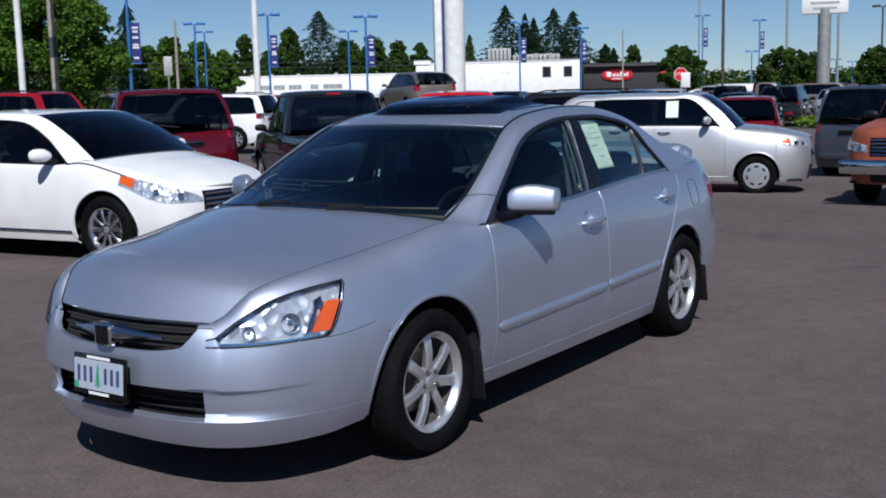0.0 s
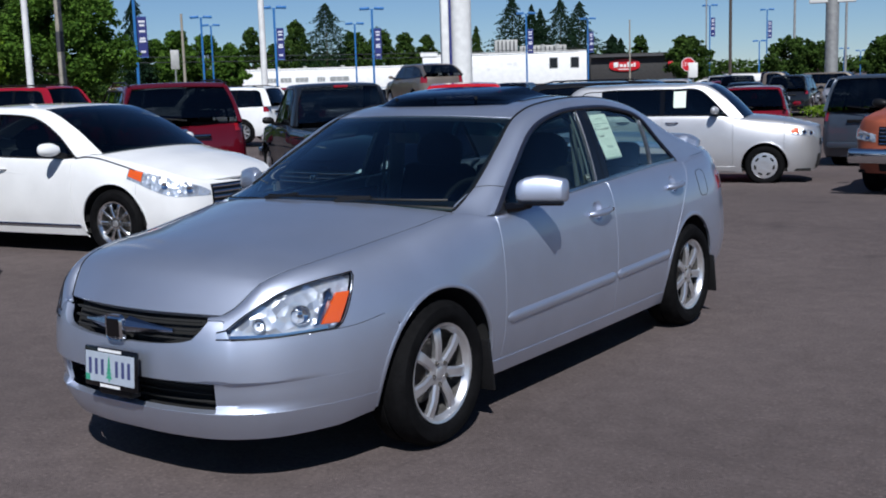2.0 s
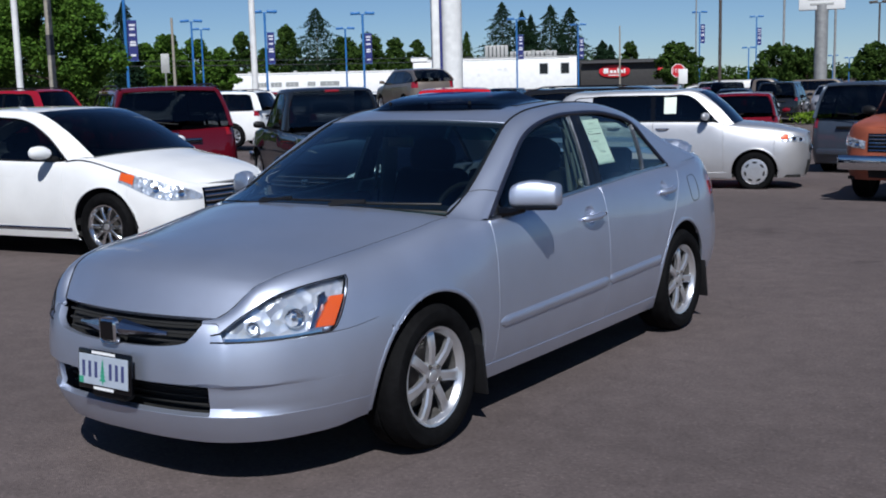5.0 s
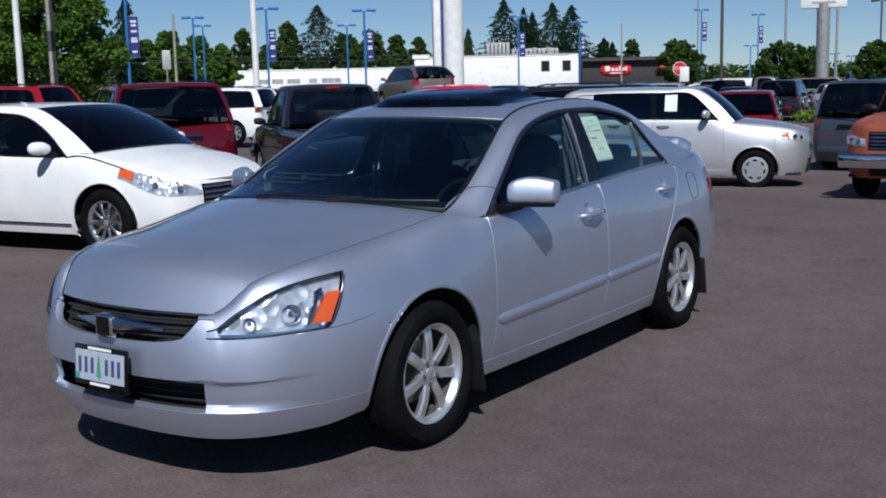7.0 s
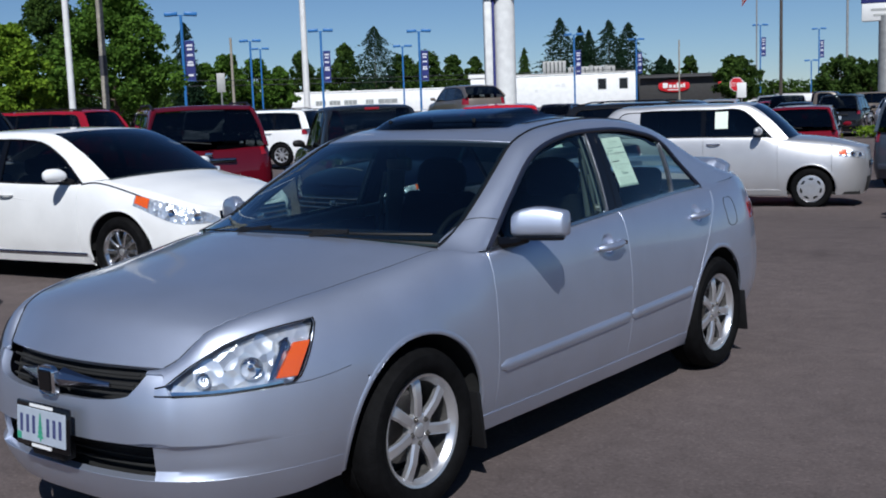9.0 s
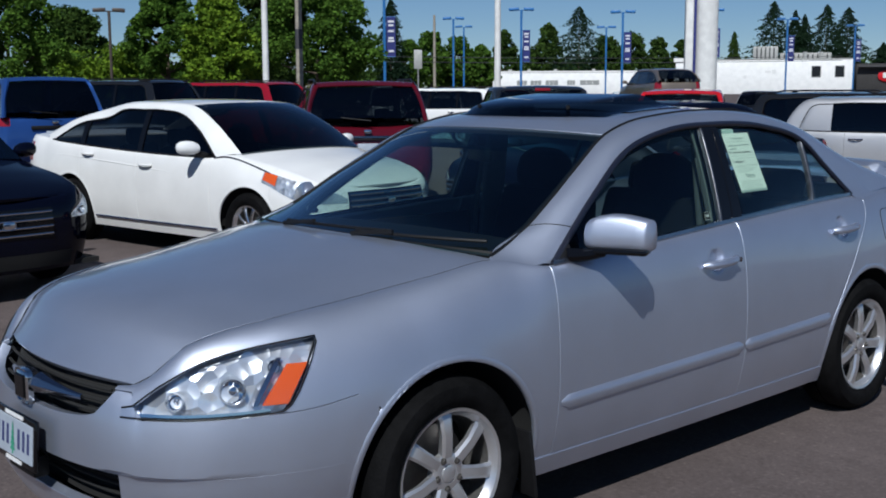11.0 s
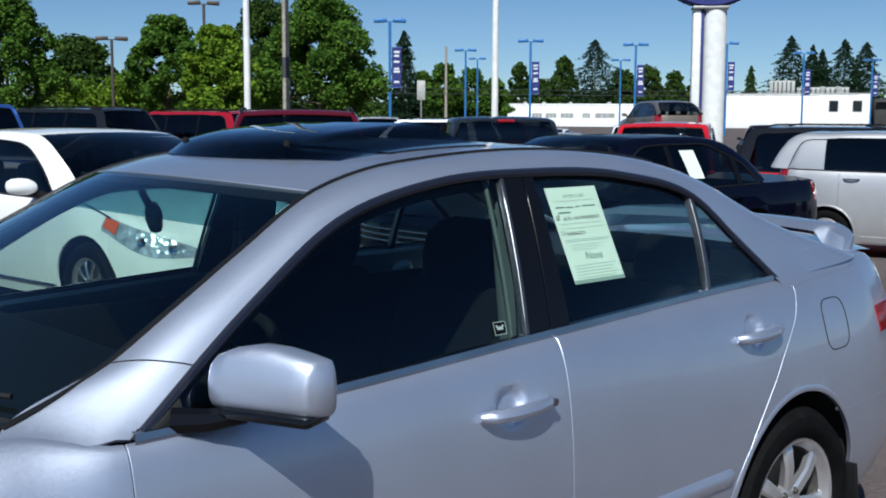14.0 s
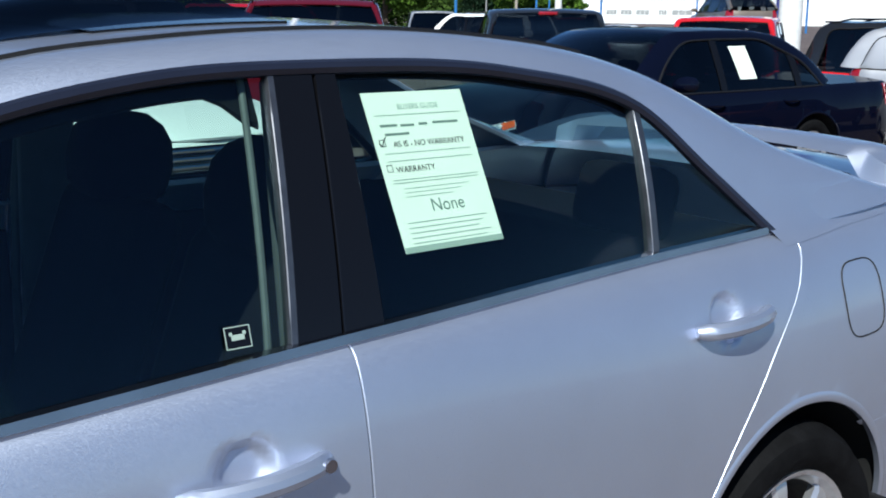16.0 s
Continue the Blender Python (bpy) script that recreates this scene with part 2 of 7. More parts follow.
def lip(bm, depth=0.014, edge=0.0016):
    """Rounds the free edges of a sheet and folds them inwards, so that it reads as a panel with thickness."""
    bm.normal_update()
    edges = [e for e in bm.edges if e.is_boundary and not (on_arch(e.verts[0]) and on_arch(e.verts[1]))]
    info = {}
    for v in {v for e in edges for v in e.verts}:
        mid = sum((f.calc_center_median() for f in v.link_faces), Vector()) / max(len(v.link_faces), 1)
        out = v.co - mid
        out -= v.normal * out.dot(v.normal)
        info[tuple(round(c, 5) for c in v.co)] = (v.normal.copy(), out.normalized() if out.length > 1e-6 else Vector())
    for step in range(2):
        r = bmesh.ops.extrude_edge_only(bm, edges=edges)
        nxt = {}
        for v in (g for g in r["geom"] if isinstance(g, bmesh.types.BMVert)):
            n, out = info.get(tuple(round(c, 5) for c in v.co), (Vector(), Vector()))
            v.co += (out * edge - n * edge) if step == 0 else -n * depth
            nxt[tuple(round(c, 5) for c in v.co)] = (n, out)
        info = nxt
        edges = [g for g in r["geom"] if isinstance(g, bmesh.types.BMEdge) and g.is_boundary]


def mirrored(bm):
    b2 = bm.copy()
    bmesh.ops.transform(b2, matrix=Matrix.Diagonal((-1, 1, 1, 1)), verts=b2.verts)
    bmesh.ops.reverse_faces(b2, faces=b2.faces)
    return b2


def face_out(bm, way):
    """Turns a sheet so that it mostly faces the way given."""
    bm.normal_update()
    if sum((f.normal.dot(Vector(way)) * f.calc_area() for f in bm.faces)) < 0:
        bmesh.ops.reverse_faces(bm, faces=bm.faces)


def spline(xs, ys):
    """A smooth curve through (xs, ys) that does not overshoot."""
    xs, ys = np.asarray(xs, float), np.asarray(ys, float)
    h, s = np.diff(xs), np.diff(ys) / np.diff(xs)
    m = np.empty(len(xs))
    m[0], m[-1] = s[0], s[-1]
    for i in range(1, len(xs) - 1):
        m[i] = 0 if s[i - 1] * s[i] <= 0 else 3 * (h[i - 1] + h[i]) / ((2 * h[i] + h[i - 1]) / s[i - 1] + (h[i] + 2 * h[i - 1]) / s[i])

    def f(x):
        x = min(max(x, xs[0]), xs[-1])
        i = min(max(int(np.searchsorted(xs, x)) - 1, 0), len(xs) - 2)
        t = (x - xs[i]) / h[i]
        return float((1 + 2 * t) * (1 - t) ** 2 * ys[i] + t * (1 - t) ** 2 * h[i] * m[i] + t * t * (3 - 2 * t) * ys[i + 1] + t * t * (t - 1) * h[i] * m[i + 1])

    return f


def table(*pairs):
    pairs = sorted({round(p[0], 2): p for p in pairs}.values())
    return spline([p[0] for p in pairs], [p[1] for p in pairs])


def curve3(pts):
    """A smooth 3D curve through points; the parameter runs 0 to 1 by length."""
    p = np.asarray(pts, float)
    d = np.concatenate([[0], np.cumsum(np.linalg.norm(np.diff(p, axis=0), axis=1))])
    d /= d[-1]
    tang = np.gradient(p, d, axis=0)

    def f(t):
        t = min(max(t, 0.0), 1.0)
        i = min(max(int(np.searchsorted(d, t)) - 1, 0), len(d) - 2)
        h = d[i + 1] - d[i]
        u = (t - d[i]) / h
        return Vector((1 + 2 * u) * (1 - u) ** 2 * p[i] + u * (1 - u) ** 2 * h * tang[i] + u * u * (3 - 2 * u) * p[i + 1] + u * u * (u - 1) * h * tang[i + 1])

    return f


def lerp(a, b, t):
    return a + (b - a) * t


def smooth(t):
    t = min(max(t, 0.0), 1.0)
    return t * t * (3 - 2 * t)


class Shell:
    """The outer skin of a vehicle below its windows. Front axle at y = 0, nose at negative y, x to its left."""

    def __init__(self, outline, inset, top, wide, sill, tuck=0.07, power=2.0, dent=None):
        p = np.asarray(outline, float)
        d = np.concatenate([[0], np.cumsum(np.hypot(*np.diff(p, axis=0).T))])
        tang = np.gradient(p, d, axis=0)
        tang[0], tang[-1] = (1, 0), (-1, 0)
        tang[1:-1] /= np.linalg.norm(tang[1:-1], axis=1)[:, None]
        self.d, self.p, self.tang, self.length = d, p, tang, d[-1]
        us = np.linspace(0, d[-1], 600)
        self.us, self.ys = us, np.maximum.accumulate(np.array([self.plan(u)[1] for u in us]))
        self.inset, self.top, self.wide, self.sill, self.tuck, self.power, self.dent = inset, top, wide, sill, tuck, power, dent

    def plan(self, u):
        d, p, g = self.d, self.p, self.tang
        u = min(max(u, 0.0), d[-1])
        i = min(max(int(np.searchsorted(d, u)) - 1, 0), len(d) - 2)
        h = d[i + 1] - d[i]
        t = (u - d[i]) / h
        return (1 + 2 * t) * (1 - t) ** 2 * p[i] + t * (1 - t) ** 2 * h * g[i] + t * t * (3 - 2 * t) * p[i + 1] + t * t * (t - 1) * h * g[i + 1]

    def u(self, y):
        return float(np.interp(y, self.ys, self.us))

    def ux(self, x):
        """The place on the nose, by x."""
        us = self.us[: len(self.us) // 3]
        return float(np.interp(x, [self.plan(u)[0] for u in us], us))

    def normal(self, u):
        a, b = self.plan(u - 0.01), self.plan(u + 0.01)
        t = (b - a) / np.linalg.norm(b - a)
        return np.array([t[1], -t[0]])

    def w(self, u, z):
        """The height z as a parameter: 0 to 1 from sill to widest, 1 to 2 from widest to the top edge."""
        y = self.plan(u)[1]
        zw, zt, zs = self.wide(y), self.top(y), self.sill(y)
        if z <= zw:
            return min(max((z - zs) / (zw - zs), 0), 1)
        r = min(max((z - zw) / (zt - zw), 0), 1)
        return 1 + math.asin(r ** (self.power / 2)) / (math.pi / 2)

    def at(self, u, w, off=0.0):
        p, n = self.plan(u), self.normal(u)
        y = p[1]
        zw, zt, zs, dt = self.wide(y), self.top(y), self.sill(y), self.inset(y)
        if w <= 1:
            z = zs + (zw - zs) * w
            d = self.tuck * (1 - w) ** 2.4
        else:
            f = (w - 1) * math.pi / 2
            z = zw + (zt - zw) * math.sin(f) ** (2 / self.power)
            d = dt * (1 - max(math.cos(f), 0) ** (2 / self.power))
        if self.dent:
            d += self.dent(u, z)
        q = p - n * (d - off)
        return Vector((max(q[0], 0.0) if off <= 0 else q[0], q[1], z))

    def yz(self, y, z, off=0.0):
        u = self.u(y)
        return self.at(u, self.w(u, z), off)

    def panel(self, bm, u0, u1, z0, z1, nu, nv, off=0.0):
        """A piece of the skin. u0, u1: numbers or functions of the fraction of its height; z0, z1: numbers or functions of u; None: sill, top."""

        def f(a, b):
            ua = u0(b) if callable(u0) else u0
            ub = u1(b) if callable(u1) else u1
            u = lerp(ua, ub, a)
            w0 = 0 if z0 is None else self.w(u, z0(u) if callable(z0) else z0)
            w1 = 2 if z1 is None else self.w(u, z1(u) if callable(z1) else z1)
            return self.at(u, lerp(w0, w1, b), off)

        return grid(bm, f, nu, nv)


def arch(bm, yc, zc, r):
    """Cuts a wheel's opening out of a side panel."""
    if (yc, zc, r) not in ARCHES:
        ARCHES.append((yc, zc, r))
    inside = set()
    for v in bm.verts:
        dy, dz = v.co.y - yc, v.co.z - zc
        d = math.hypot(dy, dz)
        if d < r:
            inside.add(v)
            if d > 1e-6:
                v.co.y, v.co.z = yc + dy / d * r, zc + dz / d * r
    gone = [f for f in bm.faces if all(v in inside for v in f.verts)]
    bmesh.ops.delete(bm, geom=gone, context="FACES")
    bmesh.ops.remove_doubles(bm, verts=bm.verts, dist=0.0006)


def both(name, bm, mat, parent, depth=0.014, label="", sharp=32):
    """A left panel and its mirror image on the right."""
    face_out(bm, (1, 0, 0))
    if depth:
        lip(bm, depth)
    b2 = mirrored(bm)
    return part(name, bm, mat, parent, label, sharp), part(name, b2, mat, parent, label, sharp)


def flange(S, car, yc, zc, r, mat, lo=0.26):
    """The rolled edge of a wheel's opening, on both sides."""
    bm = bmesh.new()
    n = 48
    rows = []
    a0 = math.asin((lo - zc) / r)
    for i in range(n + 1):
        a = lerp(a0, math.pi - a0, i / n)
        c, s = math.cos(a), math.sin(a)
        p = [S.yz(yc + c * (r + dr), zc + s * (r + dr), off) for dr, off in ((0.020, -0.003), (0.012, 0.0025), (0.0, 0.0035), (-0.006, 0.0))]
        p.append(p[3] - Vector((0.014, 0, 0)))
        rows.append([bm.verts.new(q) for q in p])
    for p, q in zip(rows, rows[1:]):
        for k in range(4):
            bm.faces.new((p[k], q[k], q[k + 1], p[k + 1]))
    face_out(bm, (1, 0, 0))
    b2 = mirrored(bm)
    part("arch_edge", bm, mat, car, sharp=60)
    part("arch_edge", b2, mat, car, sharp=60)


# ---- the silver sedan ----
def alloy_wheel(r_tyre=0.325, r_rim=0.219, width=0.205, spokes=7, mat=None, detail=True, cap=M_ALLOY):
    """A wheel about the x axis, its outer face towards +x, centred on the hub's outer face."""
    mat = mat or M_ALLOY
    w = empty("wheel")
    bm = bmesh.new()
    hw = width / 2
    x0 = -hw + 0.03
    rr, rt = r_rim, r_tyre
    prof = [(rr, x0 + hw - 0.012), (rr + 0.012, x0 + hw + 0.002), (rr + 0.03, x0 + hw + 0.012), (lerp(rr, rt, 0.45), x0 + hw + 0.018), (lerp(rr, rt, 0.75), x0 + hw + 0.010),
            (rt - 0.018, x0 + hw - 0.004), (rt - 0.006, x0 + hw - 0.018), (rt, x0 + hw - 0.035), (rt, x0 + 0.012), (rt - 0.008, x0 + 0.01), (rt - 0.008, x0 + 0.002), (rt, x0),
            (rt, x0 - hw + 0.035), (rt - 0.02, x0 - hw + 0.005), (lerp(rr, rt, 0.5), x0 - hw - 0.012), (rr, x0 - hw + 0.01)]
    lathe(bm, prof, 48)
    face_out(bm, (1, 0, 0))
    part("tyre", bm, M_RUBBER, w)
    bm = bmesh.new()
    lathe(bm, [(rr - 0.026, x0 + hw - 0.034), (rr - 0.014, x0 + hw - 0.02), (rr - 0.008, x0 + hw - 0.006), (rr + 0.003, x0 + hw - 0.002), (rr + 0.006, x0 + hw - 0.012)], 48)
    rim = part("rim", bm, mat, w)
    bm = bmesh.new()
    lathe(bm, [(rr - 0.004, x0 - hw + 0.02), (rr - 0.03, x0 - hw + 0.05), (rr - 0.0262, x0 + hw - 0.034)], 48)
    part("rim_barrel", bm, M_BARREL, rim)
    bm = bmesh.new()
    tube(bm, (x0 - 0.03, 0, 0), (x0 - 0.012, 0, 0), rr * 0.66, n=32)
    part("brake_disc", bm, M_DARKMETAL, w)
    bm = bmesh.new()
    tube(bm, (x0 - hw + 0.03, 0, 0), (x0 - hw + 0.04, 0, 0), rr - 0.01, n=32)
    part("backing_plate", bm, M_WELL, w)
    xf = 0.0
    sp = None
    if not spokes:
        # a full cover with slots round its edge
        bm = bmesh.new()
        lathe(bm, [(rr - 0.002, x0 + hw - 0.012), (rr - 0.006, x0 + hw + 0.002), (rr - 0.022, x0 + hw + 0.006), (rr * 0.72, x0 + hw + 0.004), (rr * 0.50, x0 + hw + 0.010), (rr * 0.30, x0 + hw + 0.008), (0.0005, x0 + hw + 0.008)], 42)
        face_out(bm, (1, 0, 0))
        cover = part("wheel_cover", bm, mat, w, "silver wheel cover with slots")
        for k in range(7):
            bm = bmesh.new()
            ring = [(rr * 0.735 + math.sin(q) * rr * 0.085, math.cos(q) * rr * 0.20) for q in (2 * math.pi * j / 14 for j in range(14))]
            vs = [[bm.verts.new((xx, b_, a_)) for a_, b_ in ring] for xx in (x0 + hw - 0.004, x0 + hw + 0.0062)]
            for j in range(14):
                bm.faces.new((vs[0][j], vs[0][(j + 1) % 14], vs[1][(j + 1) % 14], vs[1][j]))
            bm.faces.new(vs[1])
            bmesh.ops.recalc_face_normals(bm, faces=bm.faces)
            bmesh.ops.rotate(bm, verts=bm.verts, cent=(0, 0, 0), matrix=Matrix.Rotation(2 * math.pi * k / 7, 3, "X"))
            part("cover_slot", bm, M_WELL, w)
    for k in range(spokes):
        a = 2 * math.pi * (k + 0.5) / spokes
        if sp is None:
            bm = bmesh.new()
            ra, rb = 0.035, rr - 0.012
            q = (7 / spokes) ** 0.8
            rows = []
            for r, hwid, xo, dep in ((ra, 0.026 * q, xf + 0.004, 0.035), (ra + 0.03, 0.024 * q, xf + 0.012, 0.034), (lerp(ra, rb, 0.55), 0.0235 * q, xf + 0.018, 0.03), (rb - 0.02, 0.027 * q, xf + 0.012, 0.03), (rb, 0.036 * q, xf + 0.002, 0.03)):
                rows.append([bm.verts.new(c) for c in ((xo - 0.008, -hwid, r), (xo, -hwid * 0.62, r), (xo, hwid * 0.62, r), (xo - 0.008, hwid, r), (xo - dep, hwid * 0.7, r), (xo - dep, -hwid * 0.7, r))])
            for p, q in zip(rows, rows[1:]):
                for i in range(6):
                    bm.faces.new((p[i], p[(i + 1) % 6], q[(i + 1) % 6], q[i]))
            bm.faces.new(rows[0][::-1])
            bm.faces.new(rows[-1])
            bmesh.ops.recalc_face_normals(bm, faces=bm.faces)
            ob = part("spoke", bm, mat, w, sharp=30)
            sp = ob.data
            ob.matrix_basis = Matrix.Rotation(a, 4, "X")
        else:
            shared("spoke", sp, w, Matrix.Rotation(a, 4, "X"))
    if not spokes:
        return w
    bm = bmesh.new()
    lathe(bm, [(0.070, xf - 0.02), (0.068, xf + 0.003), (0.058, xf + 0.009), (0.034, xf + 0.008), (0.032, xf + 0.004), (0.0005, xf + 0.006)], 28)
    face_out(bm, (1, 0, 0))
    part("hub", bm, mat, w)
    bm = bmesh.new()
    lathe(bm, [(0.03, xf + 0.002), (0.029, xf + 0.010), (0.02, xf + 0.013), (0.0005, xf + 0.013)], 20)
    face_out(bm, (1, 0, 0))
    part("centre_cap", bm, cap, w)
    if detail:
        nut = None
        for k in range(5):
            a = 2 * math.pi * k / 5 + 0.3
            m = Matrix.Translation((xf + 0.006, math.cos(a) * 0.052, math.sin(a) * 0.052))
            if nut is None:
                bm = bmesh.new()
                tube(bm, (0, 0, 0), (0.004, 0, 0), 0.0125, n=10)
                tube(bm, (0.003, 0, 0), (0.012, 0, 0), 0.008, 0.007, n=6)
                ob = part("wheel_nut", bm, M_DARKMETAL, w)
                ob.matrix_basis = m
                nut = ob.data
            else:
                shared("wheel_nut", nut, w, m)
    return w


def adopt(parent, thing, m, name=None):
    """Makes a built assembly a part of a thing: its pieces hang one level deeper under a first mesh."""
    kids = list(thing.children)
    head = kids[0]
    head.parent, head.matrix_basis = parent, m @ head.matrix_basis
    if name:
        head.name = name
    for k in kids[1:]:
        k.parent = head
    bpy.data.objects.remove(thing)
    return head


SEDAN = Shell(
    outline=[(0, -1.045), (0.25, -1.035), (0.47, -0.985), (0.65, -0.86), (0.785, -0.62), (0.855, -0.36), (0.888, -0.05), (0.90, 0.4), (0.908, 1.2), (0.905, 2.0), (0.893, 2.6), (0.872, 3.0), (0.825, 3.38), (0.735, 3.62), (0.50, 3.78), (0, 3.84)],
    inset=table((-1.045, 0.05), (-0.985, 0.072), (-0.86, 0.13), (-0.62, 0.165), (-0.27, 0.205), (0.05, 0.18), (0.30, 0.15), (0.48, 0.062), (1.0, 0.07), (1.66, 0.085), (2.44, 0.135), (2.75, 0.145), (3.1, 0.165), (3.5, 0.17), (3.7, 0.12), (3.84, 0.08)),
    top=table((-1.045, 0.708), (-0.985, 0.712), (-0.86, 0.832), (-0.62, 0.885), (-0.27, 0.920), (0.05, 0.962), (0.30, 0.993), (0.48, 0.962), (1.0, 0.985), (1.66, 1.018), (2.44, 1.04), (2.75, 1.045), (3.1, 1.064), (3.5, 1.078), (3.7, 1.058), (3.84, 1.01)),
    wide=table((-1.045, 0.47), (-0.6, 0.52), (0.2, 0.60), (2.5, 0.60), (3.3, 0.56), (3.84, 0.52)),
    sill=table((-1.045, 0.215), (-0.6, 0.222), (-0.36, 0.245), (0.36, 0.205), (2.4, 0.205), (3.3, 0.23), (3.84, 0.26)),
    tuck=0.075, power=2.0)
_u0, _u1 = SEDAN.ux(0.47), SEDAN.u(-0.60)
CUPS = [(SEDAN.u(1.439), 0.883), (SEDAN.u(2.506), 0.926)]


def nose_dent(u, z):
    return 0.024 * smooth((z - 0.335) / 0.03) * smooth((0.465 - z) / 0.014) * (1 - smooth((u - _u0) / (_u1 - _u0))) if u < _u1 and z < 0.47 else 0.0


def sedan_dent(u, z):
    """The hollow of the bumper, and the cups behind the door handles."""
    d = nose_dent(u, z)
    for uc, zc in CUPS:
        r = math.hypot((u - uc) / 0.056, (z - zc) / 0.050)
        if r < 1:
            d += 0.022 * smooth((1 - r) / 0.5)
    return d


SEDAN.dent = sedan_dent


def build_sedan():
    S = SEDAN
    car = empty("sedan")
    tagged(car, "silver four-door sedan parked on asphalt, sunroof visor", "car")
    P = M_SILVER
    yA, yB = 0.482, 1.642
    g = 0.0025
    # bumper, in two shells: below the seam, with the intake slot left open
    uA = S.u(-0.30)
    seam = spline([0.0, S.ux(0.20), S.ux(0.33), S.ux(0.405), S.ux(0.445), S.ux(0.512), S.ux(0.528), S.ux(0.66), S.u(-0.55), S.u(-0.3)], [0.600, 0.606, 0.618, 0.640, 0.702, 0.700, 0.630, 0.632, 0.638, 0.672])
    uI = S.ux(0.47)
    bm = bmesh.new()
    S.panel(bm, uI, uA, 0.3365, 0.4545, 30, 8)
    arch(bm, 0, 0.325, 0.385)
    face_out(bm, (1, 0, 0))
    lip(bm, 0.02, 0.0006)
    both("front_bumper_corner", bm, P, car, 0)
    bm = bmesh.new()
    S.panel(bm, 0.0, uA, 0.455, lambda u: seam(u) - g, 40, 12)
    arch(bm, 0, 0.325, 0.385)
    b2 = mirrored(bm)
    m2 = bpy.data.meshes.new("t")
    b2.to_mesh(m2)
    bm.from_mesh(m2)
    bmesh.ops.remove_doubles(bm, verts=bm.verts, dist=0.001)
    face_out(bm, (0, -1, 0))
    lip(bm, 0.03, 0.0012)
    part("front_bumper", bm, P, car)
    # lower lip, proud of the intake
    bm = bmesh.new()
    S.panel(bm, 0.0, uA, None, 0.335, 44, 8, 0.0006)
    arch(bm, 0, 0.325, 0.385)
    b2 = mirrored(bm)
    b2.to_mesh(m2)
    bm.from_mesh(m2)
    bmesh.ops.remove_doubles(bm, verts=bm.verts, dist=0.001)
    face_out(bm, (0, -1, 0))
    lip(bm, 0.03, 0.001)
    part("bumper_lip", bm, P, car)
    bpy.data.meshes.remove(m2)
    bm = bmesh.new()
    S.panel(bm, 0.0, uI, 0.32, 0.47, 10, 4, -0.075)
    face_out(bm, (0, -1, 0))
    both("lower_intake", bm, M_WELL, car, 0)
    bm = bmesh.new()
    for z in (0.365, 0.40, 0.43):
        path_tube(bm, [S.at(S.ux(abs(x)), S.w(S.ux(abs(x)), z), -0.05) * (1 if x >= 0 else 1) if x >= 0 else Vector((-1, 1, 1)) * S.at(S.ux(-x), S.w(S.ux(-x), z), -0.05) for x in np.linspace(-0.44, 0.44, 13)], 0.006, 6)
    part("intake_grid", bm, M_WELL, car)
    # nose between bumper and bonnet: grille
    bm = bmesh.new()
    S.panel(bm, 0.0, S.ux(0.45), 0.575, 0.715, 12, 4, -0.075)
    face_out(bm, (0, -1, 0))
    both("grille_backing", bm, M_WELL, car, 0)
    for k, z in enumerate((0.622, 0.655, 0.688)):
        bm = bmesh.new()
        pts = []
        for x in np.linspace(-0.36 - 0.02 * k, 0.36 + 0.02 * k, 17):
            u = S.ux(abs(x))
            p = S.at(u, S.w(u, z), -0.042)
            pts.append((math.copysign(p.x, x), p.y, p.z))
        path_tube(bm, pts, 0.005, 6)
        part("grille_bar", bm, M_WELL, car)
    for sgn in (1, -1):
        bm = bmesh.new()
        pts = []
        for x in np.linspace(0.05, 0.27, 9):
            u = S.ux(x)
            p = S.at(u, S.w(u, 0.662 - 0.05 * (x - 0.05)), -0.010 - 0.13 * (x - 0.05))
            pts.append((sgn * p.x, p.y, p.z))
        path_tube(bm, pts, lambda t: 0.027 * (1 - t) ** 1.5 + 0.009, 8)
        part("grille_wing", bm, M_BRIGHTTRIM, car, "chrome grille wing")
    # badge: a plain rounded plaque
    bm = boxed(-0.052, 0.052, -1.062, -1.035, 0.597, 0.705, 0.022, 3)
    badge = part("badge", bm, M_CHROME, car, "plain chrome badge")
    bm = boxed(-0.036, 0.036, -1.067, -1.058, 0.613, 0.690, 0.004, 1)
    part("badge_inlay", bm, M_GLOSSBLACK, badge)
    # bonnet
    def edge(y):
        u = S.u(y)
        return S.at(u, 2)
    e0 = S.ux(0.50)
    eu = [lerp(e0, S.u(0.30), i / 24) for i in range(25)]
    ep = [S.at(u, 2) for u in eu]
    ecx = spline([0.0] + [i / 24 for i in range(1, 24)] + [1.0], [p.x for p in ep])
    ecy = spline([i / 24 for i in range(25)], [p.y for p in ep])
    ecz = spline([i / 24 for i in range(25)], [p.z for p in ep])
    front_y = table((0.0, -0.998), (0.25, -0.988), (0.44, -0.935))
    crown = table((0.0, 0.003), (0.12, 0.020), (0.3, 0.036), (0.7, 0.050), (1.0, 0.048))

    def bonnet(a, b):
        # a across -1..1, b from nose to windscreen
        s = 2 * a - 1
        x = (ecx(b) - 0.006) * s
        y = ecy(b) - (0.072 * (1 - b) + 0.16 * b) * (1 - s * s)
        z = ecz(b) + crown(b) * (1 - abs(s) ** 2.4)
        return Vector((x, y, z))
    bm = bmesh.new()
    grid(bm, bonnet, 28, 30)
    face_out(bm, (0, 0, 1))
    lip(bm, 0.02)
    part("bonnet", bm, P, car)
